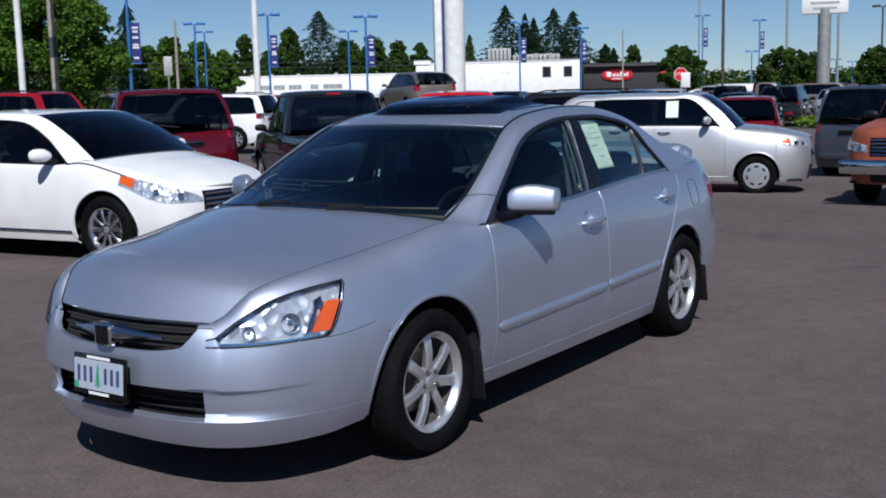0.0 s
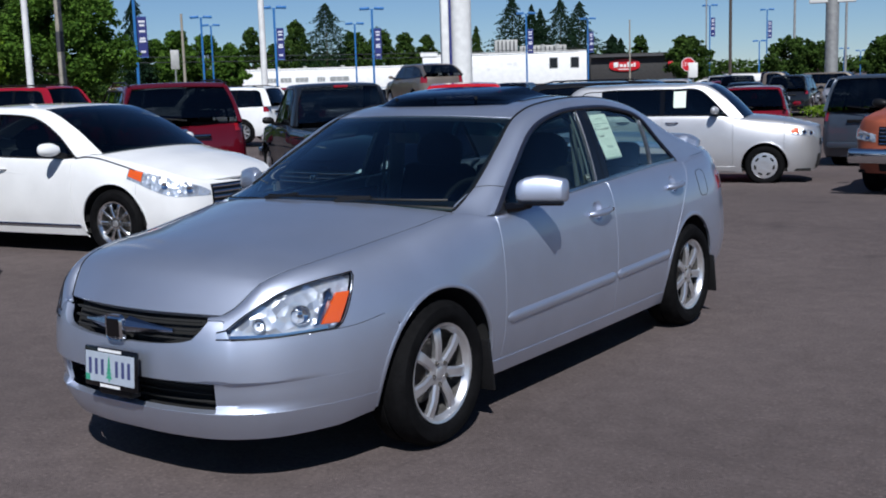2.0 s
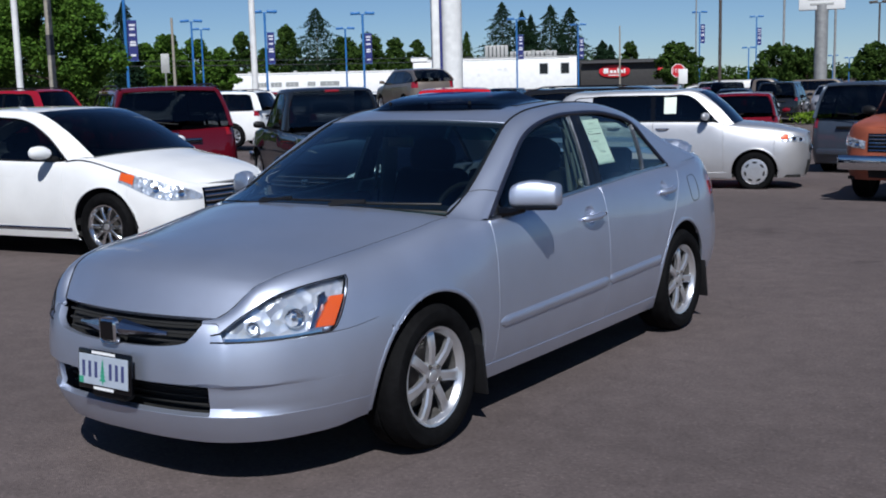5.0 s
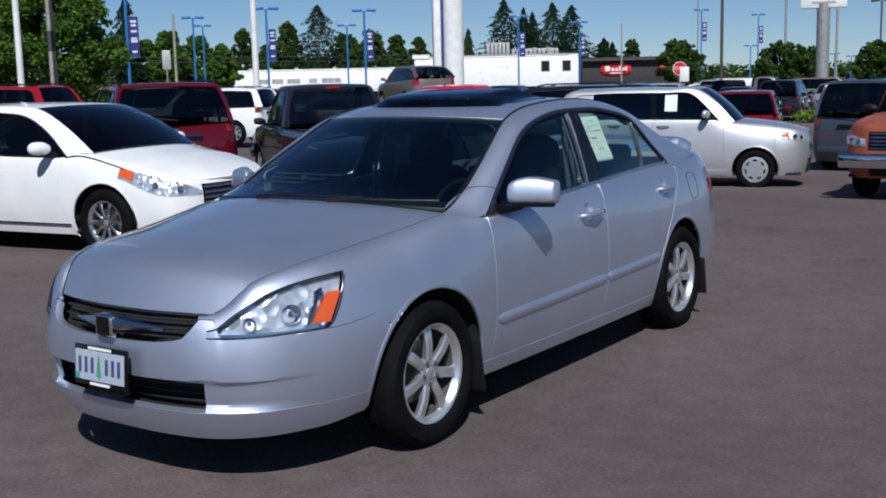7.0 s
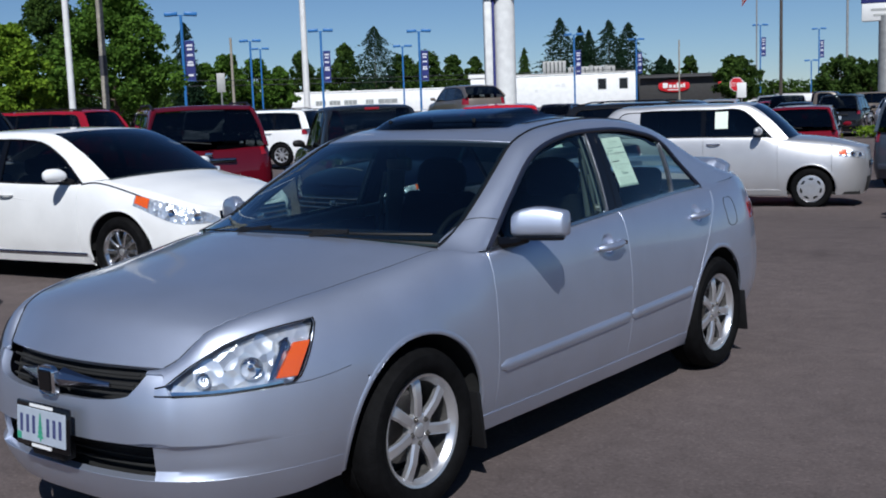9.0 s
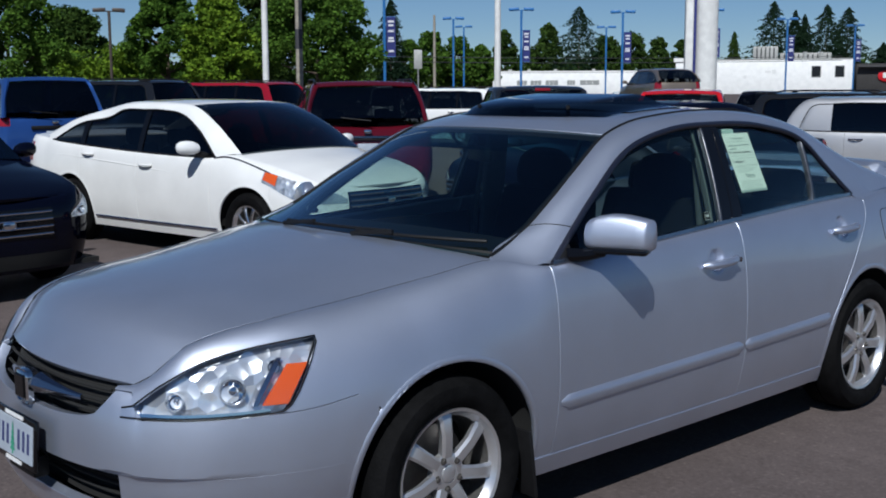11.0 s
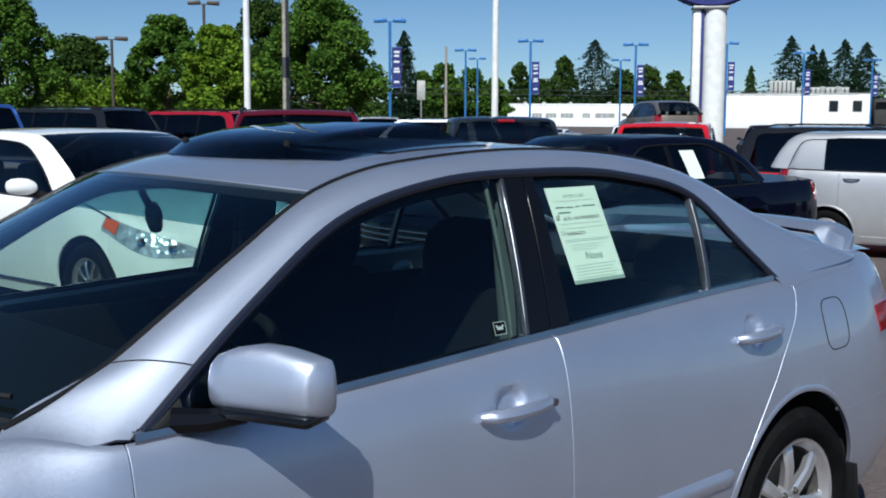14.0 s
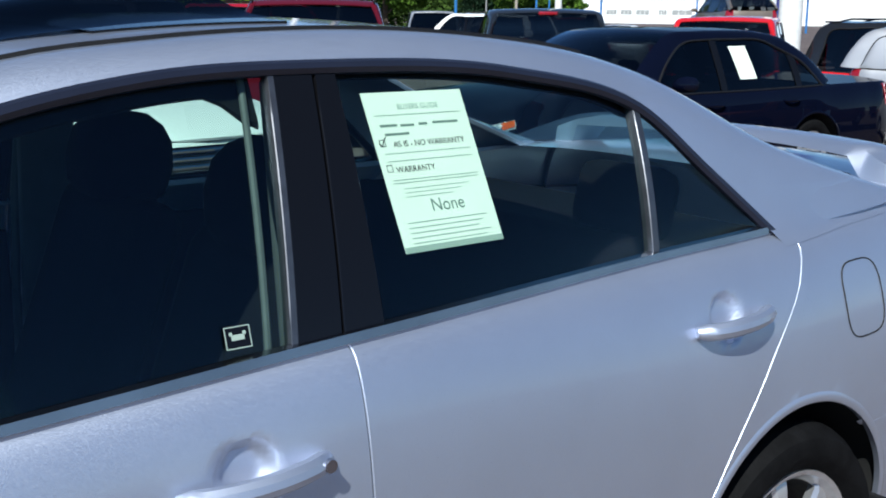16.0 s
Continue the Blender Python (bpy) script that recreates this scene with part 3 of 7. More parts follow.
    for s in (1, -1):
        bm = bmesh.new()
        path_tube(bm, [Vector((s * p.x, p.y, p.z - 0.0015)) for p in ep], 0.0026, 6)
        part("bonnet_gap", bm, M_GAP, car)
    # wings
    uT = S.ux(0.515)
    uH = S.u(-0.47)
    hl_top = table((0.0, 0.660), (0.16, 0.727), (0.41, 0.796), (0.75, 0.832), (1.0, 0.843))
    hl_bot = table((0.0, 0.634), (0.62, 0.638), (0.79, 0.644), (0.83, 0.666), (0.90, 0.730), (1.0, 0.834))
    fr = lambda u: (u - uT) / (uH - uT)
    bm = bmesh.new()
    S.panel(bm, uT, uH, lambda u: hl_top(fr(u)) + g, None, 18, 8)
    S.panel(bm, S.ux(0.445), uT, lambda u: seam(u) + g, None, 8, 5)
    S.panel(bm, lerp(uT, uH, 0.76), uH, lambda u: seam(u) + g, lambda u: max(hl_bot(fr(u)) - g, seam(u) + g + 0.001), 14, 8)
    S.panel(bm, uH, S.u(-0.37), lambda u: seam(u) + g, None, 6, 24)
    S.panel(bm, S.u(-0.37), S.u(yA) - g, lambda u: lerp(seam(S.u(-0.37)) + g, 0.25, smooth((u - S.u(-0.37)) / 0.35)), None, 40, 24)
    bmesh.ops.remove_doubles(bm, verts=bm.verts, dist=0.0005)
    arch(bm, 0, 0.325, 0.385)
    both("front_wing", bm, P, car, 0.012)
    # headlamps
    outer = lambda z: lerp(uT, uH, lerp(0.80, 1.0, (z - 0.643) / 0.19))
    bm = bmesh.new()
    S.panel(bm, uT - 0.03, uH + 0.004, lambda u: hl_bot(fr(u)) - 0.008, lambda u: hl_top(fr(u)) + 0.012, 24, 8, -0.034)
    face_out(bm, (1, 0, 0))
    hl = both("headlamp_housing", bm, M_LAMP, car, 0, "reflector housing under a clear lens")
    for side, house in zip((1, -1), hl):
        def flip(b):
            return b if side == 1 else mirrored(b)
        bm = bmesh.new()
        S.panel(bm, uT - 0.028, uH - 0.002, lambda u: hl_bot(fr(u)) - 0.002, lambda u: hl_top(fr(u)) + 0.001, 24, 8, 0.003)
        face_out(bm, (1, 0, 0))
        part("headlamp_lens", flip(bm), M_CLEARLENS, house, "clear headlamp lens")
        bm = bmesh.new()
        def on_lens(q, f):
            u = lerp(uT - 0.028, uH - 0.004, q)
            return S.at(u, S.w(u, f(fr(u))), 0.002)
        rim = [on_lens(q / 24, hl_bot) for q in range(25)] + [on_lens(1 - q / 16, hl_top) for q in range(17)]
        path_tube(bm, rim, 0.0028, 6)
        part("lens_seal", flip(bm), M_PLASTIC, house)
        bm = bmesh.new()
        S.panel(bm, uT - 0.028, lerp(uT, uH, 0.72), lambda u: hl_bot(fr(u)) - 0.004, lambda u: hl_bot(fr(u)) + 0.010, 14, 2, -0.015)
        face_out(bm, (1, 0, 0))
        part("lamp_floor", flip(bm), M_CHROME, house)
        # reflector bowls
        for f, zz, r in ((0.24, 0.680, 0.028), (0.54, 0.705, 0.040), (0.76, 0.765, 0.022)):
            u = lerp(uT, uH, f)
            c = S.at(u, S.w(u, zz), -0.024)
            n = S.normal(u)
            way = Vector((n[0], n[1] - 0.25, 0.06)).normalized()
            bm = bmesh.new()
            lathe(bm, [(r, 0.012), (r * 0.94, 0.0), (r * 0.75, -0.008), (r * 0.45, -0.012), (r * 0.3, -0.014), (r * 0.28, -0.002), (0.001, 0.002)], 20)
            bmesh.ops.transform(bm, matrix=Matrix.Translation(c) @ way.to_track_quat("X", "Z").to_matrix().to_4x4(), verts=bm.verts)
            part("reflector", flip(bm), M_CHROME, house, "chrome reflector bowl")
        bm = bmesh.new()
        S.panel(bm, lambda b: outer(lerp(0.662, 0.772, b)) - 0.082 + 0.012 * b, lambda b: outer(lerp(0.662, 0.772, b)) - 0.008 + 0.004 * b, 0.662, 0.772, 4, 6, -0.006)
        face_out(bm, (1, 0, 0))
        lip(bm, 0.02)
        part("turn_signal", flip(bm), M_AMBER, house, "amber turn signal")
        bm = bmesh.new()
        S.panel(bm, lambda b: outer(lerp(0.66, 0.79, b)) - 0.112, lambda b: outer(lerp(0.66, 0.79, b)) - 0.096, 0.66, 0.79, 3, 6, -0.012)
        face_out(bm, (1, 0, 0))
        lip(bm, 0.03)
        part("lamp_divider", flip(bm), M_BRIGHTTRIM, house)
    # doors
    zb = lambda u: S.top(S.plan(u)[1])
    uB = S.u(yB)
    bm = bmesh.new()
    S.panel(bm, S.u(yA) + g, lambda b: uB - g - 0.004 * (1 - b), 0.285, None, 120, 76)
    arch(bm, 0, 0.325, 0.385)
    doorL = both("front_door", bm, P, car, 0.014)
    rear_edge = table((0.0, 2.335), (0.2, 2.345), (0.42, 2.43), (0.62, 2.62), (0.78, 2.775), (0.9, 2.825), (1.0, 2.785))
    bm = bmesh.new()
    S.panel(bm, lambda b: uB + g - 0.004 * (1 - b), lambda b: S.u(rear_edge(b)) - g, 0.285, None, 120, 76)
    arch(bm, 2.74, 0.325, 0.385)
    doorR = both("rear_door", bm, P, car, 0.014)
    # sills
    bm = bmesh.new()
    S.panel(bm, S.u(0.30), S.u(2.44), None, 0.280, 40, 6, 0.004)
    arch(bm, 0, 0.325, 0.385)
    arch(bm, 2.74, 0.325, 0.385)
    both("sill", bm, P, car, 0.03)
    # quarters
    bm = bmesh.new()
    S.panel(bm, lambda b: S.u(rear_edge(b)) + g, S.u(3.50), 0.285, None, 40, 30)
    arch(bm, 2.74, 0.325, 0.385)
    both("rear_quarter", bm, P, car, 0.012)
    bm = bmesh.new()
    S.panel(bm, S.u(2.9), S.length, None, lambda u: 0.60, 40, 14, 0.0004)
    arch(bm, 2.74, 0.325, 0.385)
    both("rear_bumper", bm, P, car, 0.02)
    bm = bmesh.new()
    S.panel(bm, lambda b: S.u(3.375 - 0.02 * b), S.u(3.74), 0.812, 0.905, 14, 8, 0.004)
    face_out(bm, (1, 0, 0))
    both("tail_lamp", bm, M_REDLENS, car, 0.03, "red tail lamp")
    bm = bmesh.new()
    S.panel(bm, S.u(3.50), S.length, 0.60, None, 16, 12, -0.002)
    both("tail_panel", bm, P, car, 0.02)
    # boot lid
    def boot(a, b):
        s = 2 * a - 1
        e = S.at(S.u(lerp(3.18, 3.62, b)), 2)
        return Vector((e.x * s, lerp(3.22, 3.62, b) + 0.16 * b * (1 - s * s), e.z + 0.03 * (1 - abs(s) ** 2.5)))
    bm = bmesh.new()
    grid(bm, boot, 20, 12)
    face_out(bm, (0, 0, 1))
    part("boot_lid", bm, P, car)
    bm = bmesh.new()
    rings = []
    for x in np.linspace(-0.62, 0.62, 45):
        ax = abs(x)
        y = 3.575 - 0.115 * (ax / 0.6) ** 2.2
        z = 1.160 - 0.006 * (ax / 0.5) ** 2
        drop = 0.030 * smooth((ax - 0.50) / 0.13)
        foot = smooth((ax - 0.515) / 0.03)
        t = lerp(1.0, 0.62, smooth((ax - 0.575) / 0.045))
        ring = []
        for k, (dy, dz) in enumerate(((-0.088, -0.010), (-0.045, 0.012), (0.03, 0.018), (0.075, 0.012), (0.072, -0.004), (0.0, -0.016))):
            zz = z + dz * t - drop
            if k in (0, 4, 5):
                zz = lerp(zz, 1.078, foot)
            ring.append(bm.verts.new((x, y + dy * t * (1 - 0.35 * foot * (k in (0, 4))), zz)))
        rings.append(ring)
    for a, b in zip(rings, rings[1:]):
        for k in range(6):
            bm.faces.new((a[k], a[(k + 1) % 6], b[(k + 1) % 6], b[k]))
    bm.faces.new(rings[0])
    bm.faces.new(rings[-1][::-1])
    bmesh.ops.recalc_face_normals(bm, faces=bm.faces)
    part("spoiler", bm, P, car, "silver boot spoiler", sharp=75)
    # cabin: three lines from the foot of the front pillar to that of the rear one
    G = curve3([(0.836, 0.505, 0.966), (0.765, 0.80, 1.178), (0.695, 1.10, 1.345), (0.672, 1.40, 1.411), (0.660, 1.70, 1.424), (0.654, 2.10, 1.405), (0.668, 2.42, 1.330), (0.70, 2.60, 1.195), (0.748, 2.78, 1.046)])
    R = curve3([(0.795, 0.43, 1.005), (0.71, 0.76, 1.222), (0.632, 1.08, 1.392), (0.615, 1.40, 1.432), (0.61, 1.70, 1.462), (0.605, 2.12, 1.448), (0.612, 2.50, 1.374), (0.660, 2.88, 1.215), (0.715, 3.32, 1.072)])
    W = curve3([(0.740, 0.30, 1.003), (0.715, 0.47, 1.062), (0.686, 0.66, 1.168), (0.642, 0.85, 1.272), (0.590, 1.09, 1.394), (0.573, 1.25, 1.436), (0.560, 1.45, 1.459), (0.560, 1.70, 1.474), (0.550, 2.10, 1.462), (0.522, 2.42, 1.420), (0.56, 2.85, 1.240), (0.61, 3.28, 1.075)])
    bm = bmesh.new()

    def frame_side(a, b):
        p, r = G(a), W(a)
        q = ((p + r) * 0.5 + Vector((0.010, -0.003, 0.012))).lerp(R(a), smooth((a - 0.45) / 0.3))
        return (p * (1 - b) ** 2 + (q * 2 - (p + r) * 0.5) * 2 * b * (1 - b) + r * b * b)
    # the wing sweeps up into the foot of the front pillar
    uf, ub_ = S.u(0.285), S.u(yA - 0.006)
    k0 = 0.085

    def foot(c, b):
        u = lerp(ub_, uf, c)
        p0, p1 = S.at(u, 1.88, -0.003), frame_side(k0, c)
        t0 = (S.at(u, 1.94, -0.003) - p0).normalized()
        t1 = (frame_side(k0 + 0.01, c) - p1).normalized()
        ln = (p1 - p0).length * 0.95
        h1, h2 = 3 * b * b - 2 * b ** 3, b ** 3 - 2 * b * b + b
        return p0 * (1 - h1) + p1 * h1 + t0 * ln * h2 + t1 * ln * (b ** 3 - b * b)

    def pillar(a, c):
        r = a * 80 / 14
        return frame_side(k0 * r, c).lerp(foot(c, r), smooth(c / 0.4)) if r < 1 else frame_side(lerp(k0, 1, (a * 80 - 14) / 66), c)
    grid(bm, pillar, 80, 8)
    face_out(bm, (1, 0, 0.3))
    lip(bm, 0.012)
    b2 = mirrored(bm)
    part("roof_pillar_frame", bm, P, car)
    part("roof_pillar_frame", b2, P, car)
    for s in (1, -1):
        bm = path_tube(bmesh.new(), [Vector((s, 1, 1)) * (pillar(0.155, c) + Vector((0.0005, -0.0004, 0.0004))) for c in np.linspace(0.04, 0.98, 14)], 0.0017, 5)
        part("pillar_gap", bm, M_GAP, car)
    # the rear pillar runs down into the quarter panel
    bm = bmesh.new()

    def rear_foot(a, b):
        u, c = S.u(lerp(2.775, 3.36, a)), a * 0.985
        out = Vector((0.0012, 0, 0.0012))
        p0, p1 = S.at(u, 1.80, 0.0012), frame_side(0.935, c) + out
        t0 = (S.at(u, 1.90, 0.0012) - p0).normalized()
        t1 = (frame_side(0.925, c) - frame_side(0.935, c)).normalized()
        ln = (p1 - p0).length * 0.9
        return p0 * (1 - 3 * b * b + 2 * b ** 3) + p1 * (3 * b * b - 2 * b ** 3) + t0 * ln * (b ** 3 - 2 * b * b + b) + t1 * ln * (b ** 3 - b * b)
    grid(bm, rear_foot, 20, 14)
    face_out(bm, (0.5, 0, 1))
    b2 = mirrored(bm)
    part("pillar_foot", bm, P, car)
    part("pillar_foot", b2, P, car)
    # closed underside of the nose
    bm = bmesh.new()
    ring = [S.at(S.length * 0.5 * i / 40, 0.0, -0.03) for i in range(41) if S.plan(S.length * 0.5 * i / 40)[1] < -0.36]
    ring = [Vector((p.x, p.y, 0.232)) for p in ring]
    bm.faces.new([bm.verts.new(p) for p in ring] + [bm.verts.new((-p.x, p.y, p.z)) for p in ring[:0:-1]])
    part("undertray", bm, M_WELL, car)
    near = lambda y: min(range(401), key=lambda i: abs(W(i / 400).y - y)) / 400
    qf, qr = near(1.085), near(2.40)

    def top(q0, q1, bow0, bow1, rise0, rise1, inset=0.0):
        def f(a, b):
            s = 2 * a - 1
            e = W(lerp(q0, q1, b))
            k = 1 - abs(s) ** 2.2
            return Vector(((e.x - inset) * s, e.y + lerp(bow0, bow1, b) * k, e.z + lerp(rise0, rise1, b) * k))
        return f
    bm = bmesh.new()
    grid(bm, top(qf, qr, -0.11, 0.04, 0.022, 0.02, 0.004), 24, 36)
    face_out(bm, (0, 0, 1))
    lip(bm, 0.012)
    part("roof", bm, P, car)
    for s in (1, -1):
        bm = bmesh.new()
        path_tube(bm, [Vector((s, 1, 1)) * (W(lerp(0.0, qr, i / 40)) + Vector((-0.003, 0, 0.001))) for i in range(41)], 0.006, 6)
        part("roof_moulding", bm, M_PLASTIC, car)
    bm = bmesh.new()
    grid(bm, top(0.0, qf - 0.004, -0.185, -0.11, 0.028, 0.022, 0.006), 24, 20)
    face_out(bm, (0, -1, 0.5))
    part("windscreen", bm, M_SCREEN, car, "green-tinted windscreen")
    bm = bmesh.new()
    f = top(0.0, qf - 0.004, -0.185, -0.11, 0.028, 0.022, 0.006)
    grid(bm, lambda a, b: f(lerp(0.015, 0.985, a), lerp(0.80, 0.95, b)) + Vector((0, 0.004, -0.004)), 20, 4)
    part("shade_band", bm, M_SHADE, car, "blue-tinted shade band of the windscreen")
    # dark band round the windscreen
    bm = bmesh.new()
    f = top(0.0, qf - 0.004, -0.185, -0.11, 0.024, 0.018, 0.008)
    for a0, a1, b0, b1 in ((0, 1, 0.0, 0.055), (0, 1, 0.95, 1.0), (0, 0.012, 0.05, 0.96), (0.988, 1, 0.05, 0.96)):
        grid(bm, lambda a, b: f(lerp(a0, a1, a), lerp(b0, b1, b)) - Vector((0, -0.003, 0.004)), 20, 4)
    part("windscreen_border", bm, M_PLASTIC, car)
    bm = bmesh.new()
    grid(bm, top(qr + 0.004, 0.985, 0.04, 0.10, 0.02, 0.03, 0.006), 20, 16)
    face_out(bm, (0, 1, 0.5))
    part("rear_window", bm, M_GLASS, car, "green-tinted rear window")
    # side glass between the belt and the window line
    ny = 90
    gy = [G(i / 300) for i in range(301)]
    gys = [p.y for p in gy]

    def upper(y):
        k = float(np.interp(y, gys, range(301))) / 300
        return G(k)

    def belt(y):
        u = S.u(y)
        p = S.at(u, 2)
        return Vector((p.x + 0.004, y, p.z + 0.004))

    def side(y, t, off=0.0):
        a, b = belt(y), upper(y)
        p = a.lerp(b, t)
        p.x += 0.018 * 4 * t * (1 - t) * 0.6 + off
        return p
    panes = (("front_door_glass", 0.60, 1.548, doorL), ("rear_door_glass", 1.712, 2.370, doorR), ("quarter_glass", 2.393, 2.755, doorR))
    for name, y0, y1, doors in panes:
        lean0, lean1 = (0.0, 0.058) if name[0] == "f" else ((0.012, 0.03) if name[0] == "r" else (0.03, 0))
        bm = bmesh.new()
        grid(bm, lambda a, b: side(lerp(y0 + lean0 * b, y1 + lean1 * b, a), lerp(0.0, 0.985, b), -0.012), 30, 10)
        face_out(bm, (1, 0, 0))
        b2 = mirrored(bm)
        part(name, bm, M_GLASS, doors[0], "green-tinted window glass")
        part(name, b2, M_GLASS, doors[1], "green-tinted window glass")
    # black trims: mirror corner, middle post, division bar, window surround
    bars = (("mirror_corner", 0.515, 0.605, 0.0, 0.0, M_PLASTIC), ("post_trim", 1.556, 1.632, 0.058, 0.05, M_GLOSSBLACK), ("post_strip", 1.546, 1.556, 0.058, 0.058, M_POSTSTRIP), ("post_trim", 1.639, 1.712, 0.05, 0.012, M_GLOSSBLACK), ("division_bar", 2.373, 2.390, 0.03, 0.03, M_POSTSTRIP))
    for name, y0, y1, l0, l1, mat in bars:
        bm = bmesh.new()
        grid(bm, lambda a, b: side(lerp(y0 + l0 * b, y1 + l1 * b, a), lerp(0.0, 0.99, b), 0.0), 5, 12)
        both(name, bm, mat, car, 0.02)
    for s in (1, -1):
        fl = Vector((s, 1, 1))
        bm = bmesh.new()
        path_tube(bm, [fl * (G(i / 70) + Vector((0.001, 0, -0.006))) for i in range(71)], 0.0125, 8)
        part("window_moulding", bm, M_FRAME, car, "satin black window moulding")
        bm = bmesh.new()
        rows = []
        for i in range(50):
            y = lerp(0.50, 2.765, i / 49)
            p = belt(y)
            rows.append([bm.verts.new(fl * (p + Vector(d))) for d in ((0.004, 0, -0.010), (0.009, 0, 0.0), (0.006, 0, 0.014), (-0.01, 0, 0.016))])
        for a, b in zip(rows, rows[1:]):
            for k in range(3):
                bm.faces.new((a[k], b[k], b[k + 1], a[k + 1]) if s == 1 else (a[k], a[k + 1], b[k + 1], b[k]))
        part("belt_moulding", bm, M_BRIGHTTRIM, car, "chrome belt moulding")
        # inner frame and felt channel of the door windows
        for (y0, y1), door in (((0.62, 1.585), doorL), ((1.70, 2.42), doorR)):
            bm = bmesh.new()
            rows = []
            for i in range(37):
                y = lerp(y0, y1, i / 36)
                a, b = belt(y), upper(y)
                h = max(b.z - a.z, 0.05)
                drop = 0.046 + 0.05 * smooth((i - 33) / 3) * (y0 < 1) if y0 < 1 else 0.030
                q = max(1 - drop / h, 0.02)
                rows.append([bm.verts.new(fl * side(y, lerp(q, 1.0, k), -0.034 - d)) for k, d in ((1.0, 0.0), (0.1, 0.0), (0.0, 0.006), (0.12, 0.03))])
            for a, b in zip(rows, rows[1:]):
                for k in range(3):
                    bm.faces.new((a[k], b[k], b[k + 1], a[k + 1]))
            part("inner_window_frame", bm, M_DASH, door[0 if s == 1 else 1])
        bm = bmesh.new()
        path_tube(bm, [fl * side(1.522 + 0.05 * t, t, -0.03) for t in np.linspace(0, 0.98, 12)], 0.006, 8)
        part("window_channel", bm, M_CHANNEL, car)
    # side moulding, handles, fuel flap
    for (y0, y1), doors in (((yA + 0.012, yB - 0.022), doorL), ((yB - 0.008, 2.352), doorR)):
        bm = bmesh.new()
        rows = []
        n = 30
        for i in range(n + 1):
            y = lerp(y0, y1, i / n)
            zc = lerp(0.475, 0.520, (y - 0.5) / 1.85)
            e = 0.35 if i in (0, n) else 1.0
            rows.append([bm.verts.new(S.yz(y, zc + dz * e, off * e - 0.002)) for dz, off in ((-0.026, 0.0), (-0.022, 0.010), (-0.006, 0.015), (0.010, 0.014), (0.024, 0.006), (0.028, 0.0))])
        for a, b in zip(rows, rows[1:]):
            for k in range(5):
                bm.faces.new((a[k], b[k], b[k + 1], a[k + 1]))
        face_out(bm, (1, 0, 0))
        b2 = mirrored(bm)
        part("side_moulding", bm, P, doors[0])
        part("side_moulding", b2, P, doors[1])
    S.dent = nose_dent
    for yc, zc, doors in ((1.447, 0.875, doorL), (2.514, 0.918, doorR)):
        bm = bmesh.new()
        pts, n = [], 14
        for i in range(n + 1):
            t = i / n
            y = yc - 0.115 + 0.23 * t
            bow = math.sin(math.pi * min(max((t - 0.03) / 0.94, 0), 1)) ** 0.5
            p = S.yz(y, zc - 0.003 + 0.008 * t, 0.006 + 0.034 * bow)
            pts.append(p)
        path_tube(bm, pts, lambda t: 0.017 if 0.06 < t < 0.94 else 0.011, 10)
        # flatten the bar and add its foot at the rear
        b2 = mirrored(bm)
        h = part("door_handle", bm, P, doors[0], "body-coloured door handle")
        part("door_handle", b2, P, doors[1], "body-coloured door handle")
    S.dent = sedan_dent
    bm = bmesh.new()
    tube(bm, S.yz(1.549, 0.880, 0.028), S.yz(1.549, 0.880, 0.041), 0.010, n=12)
    part("lock_cylinder", bm, M_BRIGHTTRIM, doorL[0])
    bm = bmesh.new()
    loop = []
    for k in range(41):
        a = 2 * math.pi * k / 40
        c, s_ = math.cos(a), math.sin(a)
        e = 0.55
        loop.append(S.yz(3.01 + 0.082 * math.copysign(abs(c) ** e, c), 0.888 + 0.082 * math.copysign(abs(s_) ** e, s_), 0.0005))
    path_tube(bm, loop, 0.0018, 6)
    part("fuel_flap_gap", bm, M_GAP, car)
    # door mirrors
    for s in (1, -1):
        bm = bmesh.new()
        n = 24
        rows = []
        for dx, sc, top_z in ((0.0, 0.74, 0.040), (0.008, 0.92, 0.052), (0.035, 0.98, 0.064), (0.075, 1.0, 0.071), (0.12, 1.0, 0.068), (0.165, 0.99, 0.058), (0.194, 0.94, 0.050), (0.203, 0.76, 0.040)):
            ring = []
            for k in range(n):
                a = 2 * math.pi * k / n
                c, si = math.cos(a), math.sin(a)
                yy = math.copysign(abs(c) ** 0.5, c) * 0.060 * sc
                zz = math.copysign(abs(si) ** 0.42, si)
                zz *= top_z if si > 0 else 0.058 * min(1.0, sc + 0.12)
                yy *= 1 - 0.28 * max(zz, 0) / 0.07
                if yy > 0:
                    yy *= 0.38
                ring.append(bm.verts.new(Vector((s * (0.862 + dx), 0.698 + 0.092 * dx / 0.20 + yy - 0.030 * (1 - sc), 1.062 + zz + 0.01 * dx))))
            rows.append(ring)
        for a, b in zip(rows, rows[1:]):
            for k in range(n):
                bm.faces.new((a[k], a[(k + 1) % n], b[(k + 1) % n], b[k]))
        bm.faces.new(rows[0])
        bm.faces.new(rows[-1][::-1])
        bmesh.ops.recalc_face_normals(bm, faces=bm.faces)
        mir = part("door_mirror", bm, P, car, "silver door mirror on a black foot", sharp=60)
        bm = boxed(-0.100, 0.100, -0.056, 0.034, -0.008, 0.016, 0.011, 2, Matrix.Translation((s * 0.962, 0.738, 0.999)) @ Matrix.Rotation(radians(s * 24), 4, "Z"))
        path_tube(bm, [(s * 0.83, 0.585, 0.985), (s * 0.87, 0.64, 0.985), (s * 0.91, 0.70, 0.996)], lambda t: 0.028 - 0.008 * t, 8)
